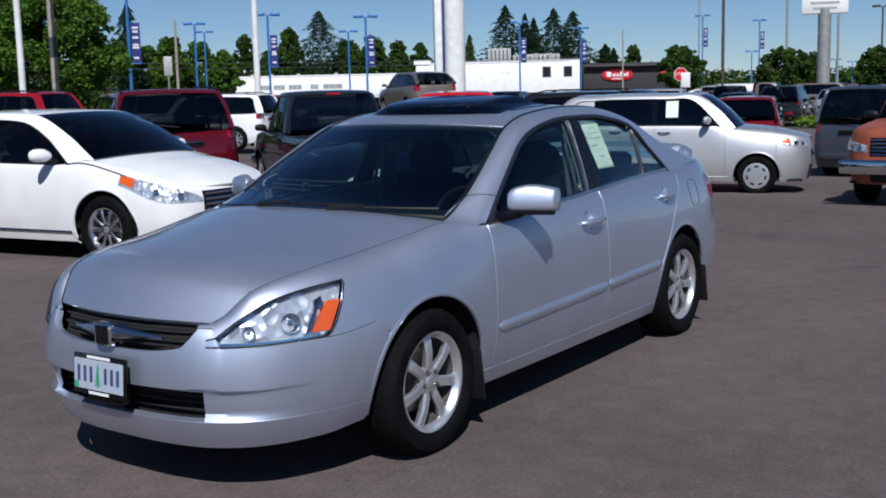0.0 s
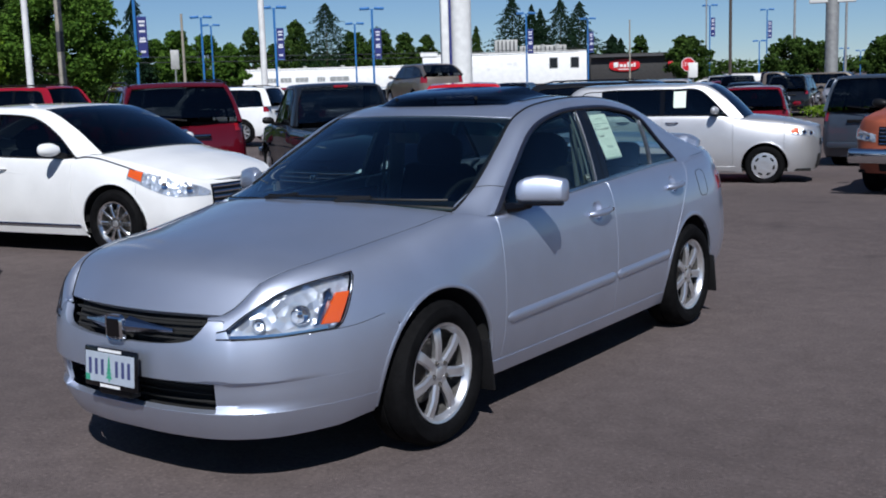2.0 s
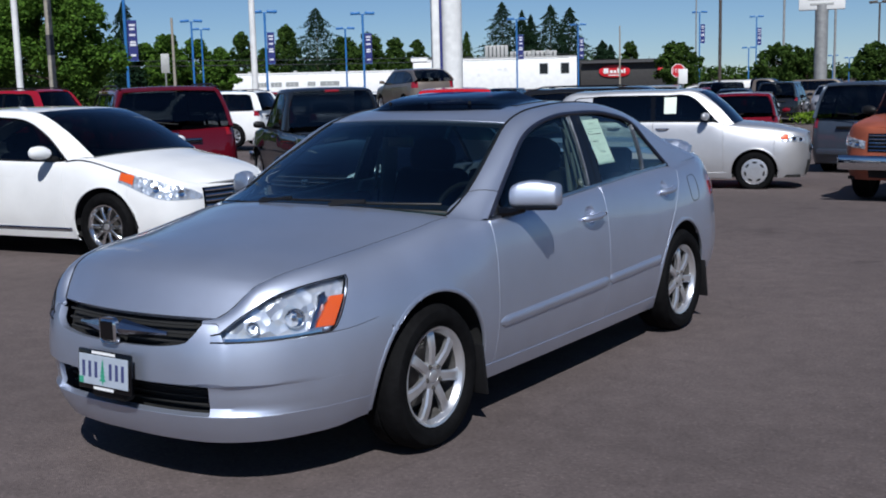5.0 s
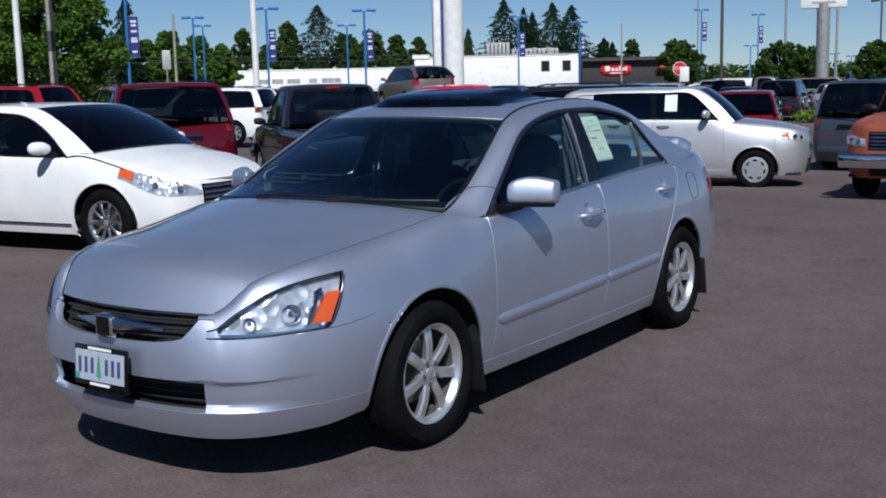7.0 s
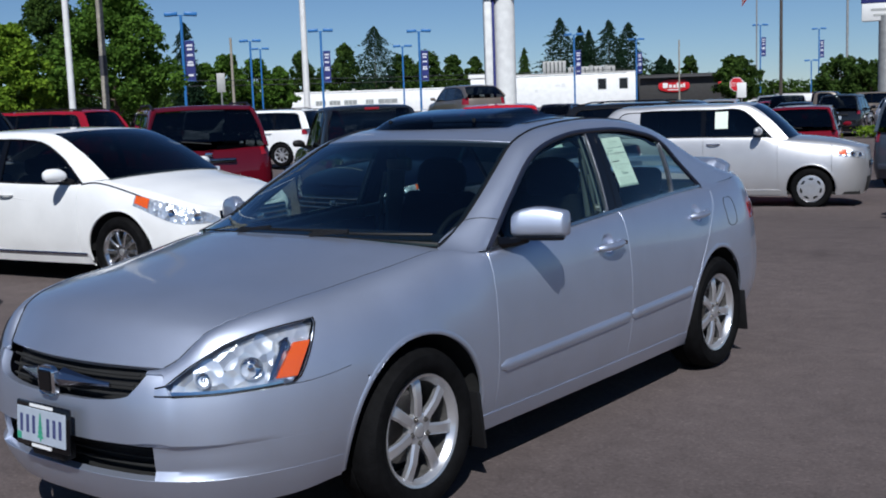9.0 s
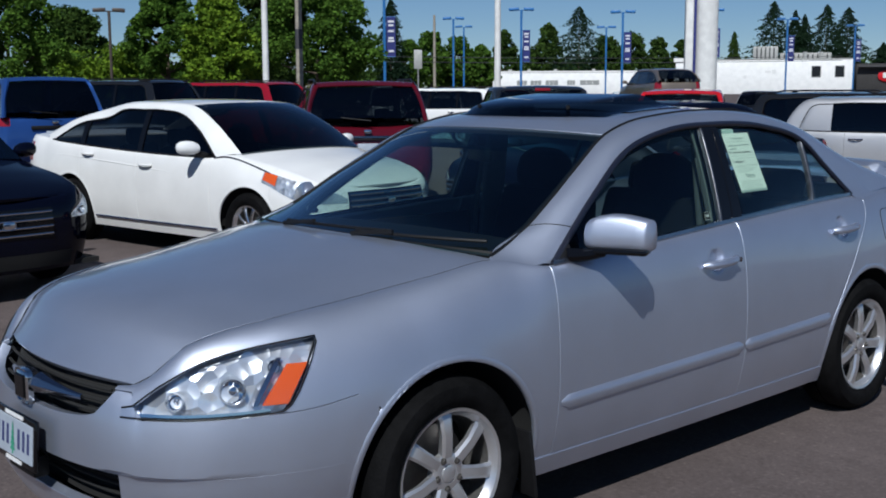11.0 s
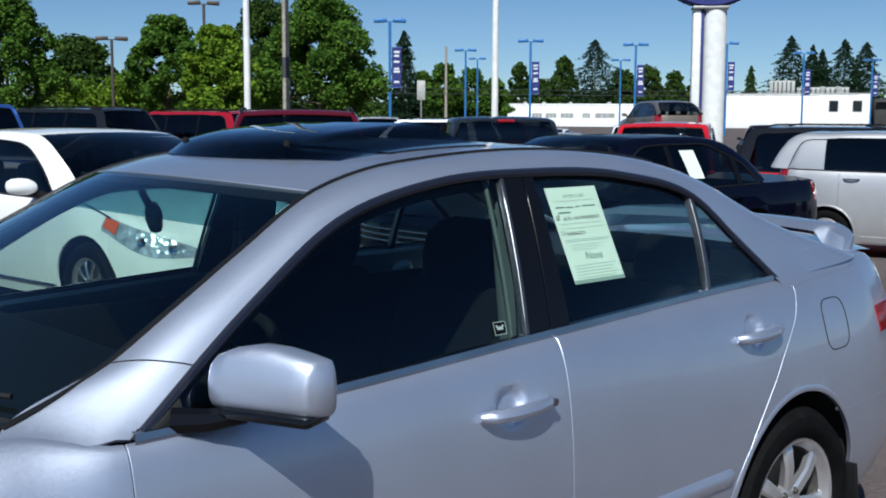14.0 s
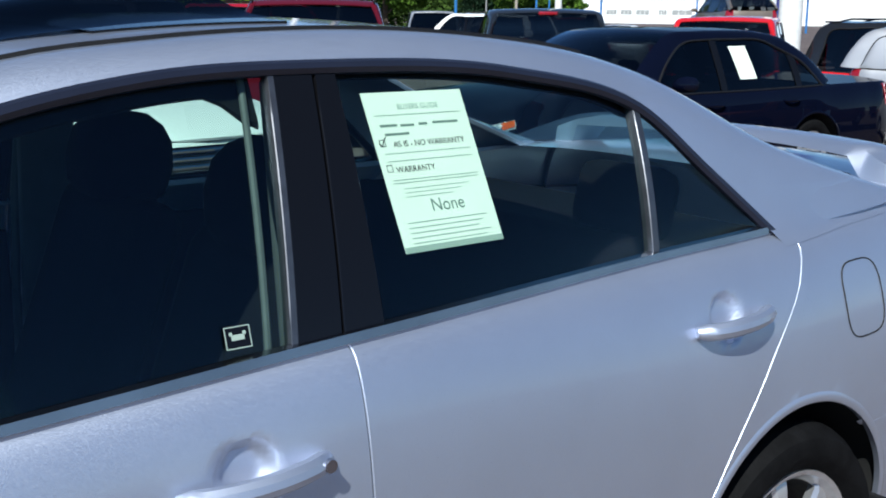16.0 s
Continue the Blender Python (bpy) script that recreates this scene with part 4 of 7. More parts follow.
        part("mirror_foot", bm, M_GLOSSBLACK, mir)
        bm = boxed(-0.082, 0.082, 0.0, 0.004, -0.048, 0.044, 0.0, 1, Matrix.Translation((s * 0.960, 0.768, 1.062)) @ Matrix.Rotation(radians(s * 24), 4, "Z"))
        part("mirror_face", bm, M_CHROME, mir)
    # sunroof: smoked visor in front, glass behind
    bm = bmesh.new()

    def visor(a, b):
        s = 2 * a - 1
        y_front = 1.13 + 0.13 * abs(s) ** 2.4
        x = 0.445 * s * (1 - 0.05 * b)
        run = table((0.0, 0.0), (0.25, 0.05), (0.6, 0.17), (1.0, 0.39))(b)
        h = table((0.0, 0.004), (0.25, 0.034), (0.6, 0.050), (1.0, 0.054))(b) * (1 - 0.9 * smooth((abs(s) - 0.72) / 0.28))
        y = y_front + run + 0.10 * abs(s) ** 2 * b
        k = 1 - abs(x / 0.56) ** 2.2
        z0 = W(near(y + 0.075 * k)).z + 0.022 * k + 0.002
        return Vector((x, y, z0 + h))
    grid(bm, visor, 40, 14)
    face_out(bm, (0, -0.5, 1))
    b_in = bm.copy()
    part("sunroof_visor", bm, M_VISOR, car, "smoked acrylic sunroof visor")
    b_in.free()
    for x in (-0.27, 0.0, 0.27):
        bm = bmesh.new()
        tube(bm, (x, 1.22, 1.455), (x, 1.22, 1.502), 0.009, n=10)
        part("visor_clip", bm, M_PLASTIC, car)
    bm = bmesh.new()
    f = top(qf, qr, -0.11, 0.04, 0.022, 0.02, 0.004)
    grid(bm, lambda a, b: f(0.5 + 0.40 * (2 * a - 1), lerp(0.28, 0.53, b)) + Vector((0, 0, 0.004)), 14, 10)
    face_out(bm, (0, 0, 1))
    lip(bm, 0.01)
    part("sunroof_panel", bm, M_GLOSSBLACK, car, "dark sunroof glass")
    # wipers and cowl
    bm = bmesh.new()
    f = top(0.0, qf - 0.004, -0.185, -0.11, 0.028, 0.022, 0.006)
    grid(bm, lambda a, b: (f(a, 0.03) + Vector((0, -0.004, 0.004))).lerp(bonnet(a, 1.0) + Vector((0, 0.0, -0.012)), b), 24, 3)
    face_out(bm, (0, 0, 1))
    part("cowl", bm, M_PLASTIC, car)
    for a0, a1, b1 in ((0.30, 0.72, 0.10), (0.62, 0.97, 0.12)):
        bm = bmesh.new()
        pts = [f(lerp(a0, a1, t), 0.045 + (b1 - 0.045) * t ** 2 * 0.6) + Vector((0, -0.012, 0.014)) for t in np.linspace(0, 1, 12)]
        path_tube(bm, pts, 0.0065, 6)
        path_tube(bm, [pts[0] + Vector((0, -0.02, -0.01)), pts[4] + Vector((0, -0.012, 0.012))], 0.009, 6)
        part("wiper", bm, M_PLASTIC, car)
    # wheels, wells, mud flaps
    flange(S, car, 0.0, 0.325, 0.385, P)
    flange(S, car, 2.74, 0.325, 0.385, P)
    for ob in car.children_recursive:
        if ob.name.startswith(("rear_door_glass", "quarter_glass")):
            ob.visible_shadow = False
    for s in (1, -1):
        for y in (0.0, 2.74):
            w = alloy_wheel()
            rot = Matrix.Identity(4) if s == 1 else Matrix.Rotation(math.pi, 4, "Z")
            adopt(car, w, Matrix.Translation((s * 0.842, y, 0.325)) @ rot @ Matrix.Rotation(0.5 + y, 4, "X"), "wheel")
            bm = bmesh.new()
            n = 28
            rings = []
            for inner in (True, False):
                ring = []
                for i in range(n + 1):
                    t = -0.22 + (math.pi + 0.44) * i / n
                    yy, zz = y + math.cos(t) * 0.390, 0.330 + max(math.sin(t), -0.22) * 0.390
                    ring.append(bm.verts.new((s * (0.55 if inner else S.yz(yy, zz, -0.014).x), yy, zz)))
                rings.append(ring)
            for i in range(n):
                bm.faces.new((rings[0][i], rings[0][i + 1], rings[1][i + 1], rings[1][i]))
            bm.faces.new(rings[0])
            part("wheel_well", bm, M_WELL, car)
            bm = boxed(min(s * 0.64, s * 0.885), max(s * 0.64, s * 0.885), y + 0.345, y + 0.362, 0.155, 0.40, 0.006)
            for v in bm.verts:
                v.co.y += (0.40 - v.co.z) * 0.10
                if v.co.z < 0.25 and abs(v.co.x) > 0.8:
                    v.co.x *= 1.01
            part("mud_flap", bm, M_PLASTIC, car, "black mud flap")
    # floor and bulkheads
    part("floor_pan", boxed(-0.60, 0.60, -0.80, 3.5, 0.215, 0.25, 0.02), M_WELL, car)
    part("firewall", boxed(-0.78, 0.78, 0.44, 0.47, 0.24, 0.86), M_WELL, car)
    part("boot_bulkhead", boxed(-0.68, 0.68, 2.80, 2.83, 0.24, 0.98), M_CLOTH, car)
    # inside
    def dash(a, b):
        s = 2 * a - 1
        y = 0.36 + 0.62 * b - 0.14 * (1 - s * s) * (1 - b)
        z = table((0.0, 0.965), (0.35, 0.99), (0.7, 0.97), (0.9, 0.90), (1.0, 0.70))(b) + 0.02 * (1 - s * s)
        return Vector((0.76 * s, y, z))
    bm = bmesh.new()
    grid(bm, dash, 16, 16)
    face_out(bm, (0, 0, 1))
    part("dashboard", bm, M_DASH, car)
    bm = bmesh.new()
    pts = [(0.37 + 0.185 * math.cos(a), 0.985 + 0.07 * math.sin(a), 0.90 + 0.17 * math.sin(a)) for a in np.linspace(0, 2 * math.pi, 33)]
    path_tube(bm, pts, 0.015, 8)
    tube(bm, (0.37, 0.97, 0.89), (0.37, 0.72, 0.84), 0.05, 0.06)
    box(bm, 0.20, 0.54, 0.975, 0.995, 0.885, 0.925, 0.006)
    part("steering_wheel", bm, M_DASH, car)

    def seat(x, y, w, bench=False):
        b1 = boxed(x - w, x + w, y - 0.28, y + 0.26, 0.36, 0.54, 0.05, 3)
        part("seat_cushion", b1, M_CLOTH, car)
        m = Matrix.Translation((x, y + 0.27, 0.50)) @ Matrix.Rotation(radians(-20), 4, "X")
        b1 = boxed(-w, w, -0.07, 0.07, 0.0, 0.62 if not bench else 0.54, 0.055, 3, m)
        part("seat_back", b1, M_CLOTH, car)
    for x in (0.37, -0.37):
        seat(x, 1.30, 0.25)
        m = Matrix.Translation((x, 1.755, 1.07)) @ Matrix.Rotation(radians(-10), 4, "X")
        bm = bmesh.new()
        rows = []
        for zz, hx, hy in ((0.0, 0.115, 0.075), (0.03, 0.135, 0.098), (0.09, 0.142, 0.108), (0.15, 0.132, 0.100), (0.185, 0.105, 0.078), (0.207, 0.06, 0.045)):
            ring = []
            for k in range(20):
                a = 2 * math.pi * k / 20
                c, q = math.cos(a), math.sin(a)
                ring.append(bm.verts.new(m @ Vector((math.copysign(abs(c) ** 0.6, c) * hx, math.copysign(abs(q) ** 0.8, q) * hy, zz))))
            rows.append(ring)
        for p, q in zip(rows, rows[1:]):
            for k in range(20):
                bm.faces.new((p[k], p[(k + 1) % 20], q[(k + 1) % 20], q[k]))
        bm.faces.new(rows[-1])
        bm.faces.new(rows[0][::-1])
        bmesh.ops.recalc_face_normals(bm, faces=bm.faces)
        part("headrest", bm, M_CLOTH, car)
    seat(0.0, 2.20, 0.66, True)
    for x in (0.40, -0.40):
        m = Matrix.Translation((x, 2.66, 1.0)) @ Matrix.Rotation(radians(-14), 4, "X")
        part("headrest", boxed(-0.14, 0.14, -0.05, 0.05, 0.0, 0.17, 0.045, 3, m), M_CLOTH, car)
    bm = boxed(-0.66, 0.66, 2.62, 3.02, 0.985, 1.0, 0.004)
    part("parcel_shelf", bm, M_CLOTH, car)
    bm = bmesh.new()
    grid(bm, lambda a, b: top(qf, qr, -0.11, 0.04, 0.022, 0.02, 0.03)(a, b) - Vector((0, 0, 0.03)), 12, 12)
    part("headlining", bm, M_TRIMGREY, car)
    for s in (1, -1):
        for y0, y1 in ((yA + 0.05, yB - 0.03), (yB + 0.03, 2.62)):
            bm = boxed(min(s * 0.74, s * 0.765), max(s * 0.74, s * 0.765), y0, y1, 0.30, 0.95, 0.01)
            part("door_card", bm, M_DASH, car)
        bm = boxed(min(s * 0.60, s * 0.63), max(s * 0.60, s * 0.63), 1.62, 1.76, 0.3, 1.40, 0.01)
        for v in bm.verts:
            v.co.x += s * (0.13 * (1.40 - v.co.z) / 0.5 if v.co.z > 0.9 else 0.13)
        part("inner_post", bm, M_TRIMGREY, car)
        bm = bmesh.new()
        path_tube(bm, [(s * 0.672, 1.632, 1.20), (s * 0.70, 1.622, 1.05), (s * 0.72, 1.615, 0.8), (s * 0.72, 1.61, 0.45)], 0.012, 6)
        part("seat_belt", bm, M_TRIMGREY, car)
    bm = boxed(-0.12, 0.12, -0.018, 0.018, -0.034, 0.034, 0.015, 2, Matrix.Translation((-0.03, 0.99, 1.295)) @ Matrix.Rotation(radians(-24), 4, "Z"))
    tube(bm, (-0.03, 0.985, 1.31), (-0.03, 0.955, 1.372), 0.010)
    part("rear_view_mirror", bm, M_PLASTIC, car)
    return car, side


hero, hero_side = build_sedan()


def number_plate(parent, m, frame_mat=M_GLOSSBLACK):
    """A plate with plain bars in place of its characters, and a green tree shape."""
    bm = boxed(-0.160, 0.160, -0.008, 0.008, -0.082, 0.082, 0.006, 2, m)
    base = part("number_plate", bm, frame_mat, parent, "number plate in a black frame")
    part("plate_face", boxed(-0.148, 0.148, -0.0125, -0.006, -0.060, 0.062, 0.001, 1, m), M_PLATE, base)
    for x in (-0.118, -0.080, -0.042, 0.046, 0.084, 0.120):
        part("plate_bar", boxed(x - 0.009, x + 0.009, -0.0140, -0.0120, -0.030, 0.036, 0.001, 1, m), M_PLATEINK, base)
    bm = bmesh.new()
    box(bm, -0.003, 0.003, -0.0145, -0.0125, -0.052, -0.03, m=m)
    for k in range(5):
        z = -0.04 + k * 0.017
        hw = 0.021 - k * 0.0035
        vs = [bm.verts.new(m @ Vector(c)) for c in ((-hw, -0.0142, z), (hw, -0.0142, z), (0, -0.0142, z + 0.026))]
        bm.faces.new(vs)
    part("plate_tree", bm, M_GREEN, base)
    part("plate_sticker", boxed(-0.145, -0.120, -0.0145, -0.0125, -0.057, -0.032, 0, 1, m), M_GREEN, base)
    part("print_bar", boxed(-0.07, 0.07, -0.011, -0.008, 0.067, 0.078, 0, 1, m), M_WHITEPLASTIC, base)
    part("print_bar", boxed(-0.06, 0.06, -0.011, -0.008, -0.078, -0.067, 0, 1, m), M_WHITEPLASTIC, base)


number_plate(hero, Matrix.Translation((0, -1.082, 0.488)) @ Matrix.Rotation(radians(-4), 4, "X"))
part("plate_bracket", boxed(-0.10, 0.10, -1.075, -1.02, 0.37, 0.44, 0.01), M_PLASTIC, hero)


def lettering(words, parent, mat, m, size, name="lettering", depth=0.002):
    cu = bpy.data.curves.new(name, "FONT")
    cu.body, cu.size, cu.extrude, cu.align_x = words, size, depth, "CENTER"
    tmp = bpy.data.objects.new(name, cu)
    scene.collection.objects.link(tmp)
    dg = bpy.context.evaluated_depsgraph_get()
    me = bpy.data.meshes.new_from_object(tmp.evaluated_get(dg))
    bpy.data.objects.remove(tmp)
    me.materials.clear()
    me.materials.append(mat)
    me.transform(m)
    ob = new(name, me)
    if parent is not None:
        ob.parent = parent
    return ob



# window papers of the silver sedan
M_PENCIL = material("pencil_mark", (0.16, 0.22, 0.19), 0.8)
M_FADED = material("faded_print", (0.30, 0.38, 0.33), 0.8)


def buyers_sheet():
    tl, tr, bl = Vector((0.655, 1.775, 1.372)), Vector((0.648, 1.985, 1.372)), Vector((0.757, 1.795, 1.122))
    ax = (tr - tl).normalized()
    up = (tl - bl).normalized()
    n = ax.cross(up).normalized()
    m = Matrix((ax, up, n)).transposed().to_4x4()
    m.translation = bl + n * 0.006
    W, H = 0.210, (tl - bl).length
    skew = (tl - bl).dot(ax)
    sheet = part("price_sheet", boxed(0, W, 0, H, -0.0006, 0.0006, 0.0, 1, m), M_PAPER, hero, "pale green buyers guide sheet inside the rear window")

    def words(txt, x, y, size, mat=M_INK):
        lettering(txt, sheet, mat, m @ Matrix.Translation((x, y, 0.0012)), size, depth=0.0002)

    def rule(x0, x1, y, h=0.0012, mat=M_FADED):
        part("print_line", boxed(x0, x1, y, y + h, 0.0007, 0.0012, 0, 1, m), mat, sheet)
    words("BUYERS GUIDE", 0.108, H - 0.030, 0.013, M_FADED)
    for y in (0.040, 0.105, 0.118, 0.150, 0.155):
        rule(0.015, 0.195, H - y)
    for x0, x1, y in ((0.02, 0.055, 0.055), (0.062, 0.09, 0.056), (0.10, 0.118, 0.055), (0.13, 0.185, 0.054), (0.025, 0.075, 0.070)):
        rule(x0, x1, H - y - 0.004, 0.004, M_PENCIL)
    words("AS IS - NO WARRANTY", 0.112, H - 0.094, 0.0145)
    words("WARRANTY", 0.068, H - 0.137, 0.0145)
    for k, y in enumerate((0.135, 0.092)):
        for r in ((0.010, 0.021, H - y, 0.001), (0.010, 0.021, H - y + 0.011, 0.001)):
            rule(*r, M_INK)
        part("tick_box", boxed(0.010, 0.011, H - y, H - y + 0.012, 0.0007, 0.0012, 0, 1, m), M_INK, sheet)
        part("tick_box", boxed(0.0205, 0.0215, H - y, H - y + 0.012, 0.0007, 0.0012, 0, 1, m), M_INK, sheet)
    path = [m @ Vector(p) for p in ((0.008, H - 0.086, 0.0014), (0.013, H - 0.091, 0.0014), (0.024, H - 0.076, 0.0014))]
    part("tick_mark", path_tube(bmesh.new(), path, 0.0009, 5), M_INK, sheet)
    words("None", 0.112, 0.064, 0.031, M_PENCIL)
    for k in range(5):
        rule(0.020, 0.190 - 0.012 * (k % 3), 0.048 - 0.0085 * k, 0.0016)
    for k in range(3):
        rule(0.032, 0.17 - 0.02 * k, H - 0.165 - 0.007 * k, 0.001)
    part("sleeve_edge", boxed(0, W, 0, 0.010, 0.0007, 0.0011, 0, 1, m), M_FADED, sheet)


def window_label():
    c = hero_side(1.468, 0.10, -0.010)
    up = (hero_side(1.468, 0.3, -0.01) - hero_side(1.468, 0.0, -0.01)).normalized()
    ax = Vector((0, 1, 0))
    ax = (ax - up * ax.dot(up)).normalized()
    n = ax.cross(up)
    m = Matrix((ax, up, n)).transposed().to_4x4()
    m.translation = c + n * 0.003
    lab = part("security_label", boxed(-0.020, 0.020, -0.016, 0.016, 0, 0.0006, 0, 1, m), M_GLOSSBLACK, hero, "small dark window label with a pale border")
    for x0, x1, y0, y1 in ((-0.020, 0.020, 0.0145, 0.016), (-0.020, 0.020, -0.016, -0.0145), (-0.020, -0.0185, -0.016, 0.016), (0.0185, 0.020, -0.016, 0.016), (-0.010, 0.010, -0.004, 0.004), (-0.013, -0.008, 0.003, 0.008), (0.008, 0.013, 0.003, 0.008)):
        part("label_print", boxed(x0, x1, y0, y1, 0.0007, 0.0011, 0, 1, m), M_FADED, lab)


buyers_sheet()
window_label()


# ---- ground ----
def ground_z(x, y):
    r = math.hypot(x - 3.5, y + 3.5)
    bearing = math.degrees(math.atan2(y + 3.5, x - 3.5)) % 360
    side = smooth((147 - bearing) / 20) if bearing < 180 else smooth((bearing - 270) / 60)
    return -0.42 * smooth((r - 8.5) / 19.0) * side


def on(x, y, rz=0.0, dz=0.0):
    return pose(x, y, ground_z(x, y) + dz, 0, 0, rz)


def asphalt():
    """Worn asphalt: fine stone grain, broad tonal patches, oil spots and a few hairline cracks."""
    m = bpy.data.materials.new("asphalt")
    m.use_nodes = True
    nt = m.node_tree
    b = nt.nodes["Principled BSDF"]
    b.inputs["Roughness"].default_value, b.inputs["Specular IOR Level"].default_value = 0.9, 0.25
    tc = nt.nodes.new("ShaderNodeTexCoord")

    def noise(scale, detail, rough=0.55):
        n = nt.nodes.new("ShaderNodeTexNoise")
        n.inputs["Scale"].default_value, n.inputs["Detail"].default_value, n.inputs["Roughness"].default_value = scale, detail, rough
        nt.links.new(tc.outputs["Object"], n.inputs["Vector"])
        return n.outputs["Fac"]

    def ramp(fac, *stops):
        r = nt.nodes.new("ShaderNodeValToRGB")
        e = r.color_ramp.elements
        while len(e) < len(stops):
            e.new(0.5)
        for k, (p, c) in enumerate(stops):
            e[k].position, e[k].color = p, (*c, 1) if isinstance(c, tuple) else (c, c, c, 1)
        nt.links.new(fac, r.inputs["Fac"])
        return r.outputs["Color"]

    def multiply(a, c, fac=1.0):
        x = nt.nodes.new("ShaderNodeMix")
        x.data_type, x.blend_type = "RGBA", "MULTIPLY"
        x.inputs[0].default_value = fac
        nt.links.new(a, x.inputs[6])
        nt.links.new(c, x.inputs[7])
        return x.outputs[2]
    base = ramp(noise(0.28, 5), (0.34, (0.096, 0.077, 0.074)), (0.66, (0.135, 0.108, 0.103)))
    grain = ramp(noise(48, 3, 0.75), (0.34, 0.70), (0.45, 0.99), (0.57, 1.01), (0.68, 1.5))
    mid = ramp(noise(6, 6, 0.65), (0.3, 0.82), (0.7, 1.12))
    spots = ramp(noise(1.1, 4), (0.26, 0.62), (0.35, 1.0))
    v = nt.nodes.new("ShaderNodeTexVoronoi")
    v.feature = "DISTANCE_TO_EDGE"
    v.inputs["Scale"].default_value = 0.16
    w = nt.nodes.new("ShaderNodeVectorMath")
    w.operation = "ADD"
    n = nt.nodes.new("ShaderNodeTexNoise")
    n.inputs["Scale"].default_value, n.inputs["Detail"].default_value = 1.3, 7
    nt.links.new(tc.outputs["Object"], n.inputs["Vector"])
    nt.links.new(tc.outputs["Object"], w.inputs[0])
    nt.links.new(n.outputs["Color"], w.inputs[1])
    nt.links.new(w.outputs[0], v.inputs["Vector"])
    cracks = ramp(v.outputs["Distance"], (0.0, 0.9), (0.0008, 1.0))
    col = multiply(multiply(multiply(multiply(base, grain), mid), spots), cracks)
    nt.links.new(col, b.inputs["Base Color"])
    bp = nt.nodes.new("ShaderNodeBump")
    bp.inputs["Strength"].default_value, bp.inputs["Distance"].default_value = 0.6, 0.01
    nt.links.new(noise(110, 3, 0.7), bp.inputs["Height"])
    nt.links.new(bp.outputs["Normal"], b.inputs["Normal"])
    return m


M_ASPHALT = asphalt()


def build_ground():
    bm = bmesh.new()
    radii = [0, 1, 2, 3, 4, 5, 6, 7, 8, 9, 10, 11, 12, 13, 14, 15, 16, 18, 20, 22, 24, 26, 28, 30, 34, 40, 60, 100, 200, 500, 1500, 4000]
    n = 72
    c = bm.verts.new((3.5, -3.5, 0))
    last = None
    for r in radii[1:]:
        ring = []
        for k in range(n):
            a = 2 * math.pi * k / n
            x, y = 3.5 + r * math.cos(a), -3.5 + r * math.sin(a)
            ring.append(bm.verts.new((x, y, ground_z(x, y))))
        for k in range(n):
            if last is None:
                bm.faces.new((c, ring[k], ring[(k + 1) % n]))
            else:
                bm.faces.new((last[k], ring[k], ring[(k + 1) % n], last[(k + 1) % n]))
        last = ring
    return tagged(part("ground", bm, M_ASPHALT), "grey-brown worn asphalt of a sales lot", "ground", kind="structure")


build_ground()


# ---- other vehicles ----
def steel_wheel_set(car, hw, wb, r, spokes, mat):
    for s in (1, -1):
        for y in (0.0, wb):
            w = alloy_wheel(r, r * 0.64, 0.2, spokes, mat, detail=False)
            rot = Matrix.Identity(4) if s == 1 else Matrix.Rotation(math.pi, 4, "Z")
            adopt(car, w, Matrix.Translation((s * (hw - 0.06), y, r)) @ rot @ Matrix.Rotation(0.3 * y, 4, "X"), "wheel")


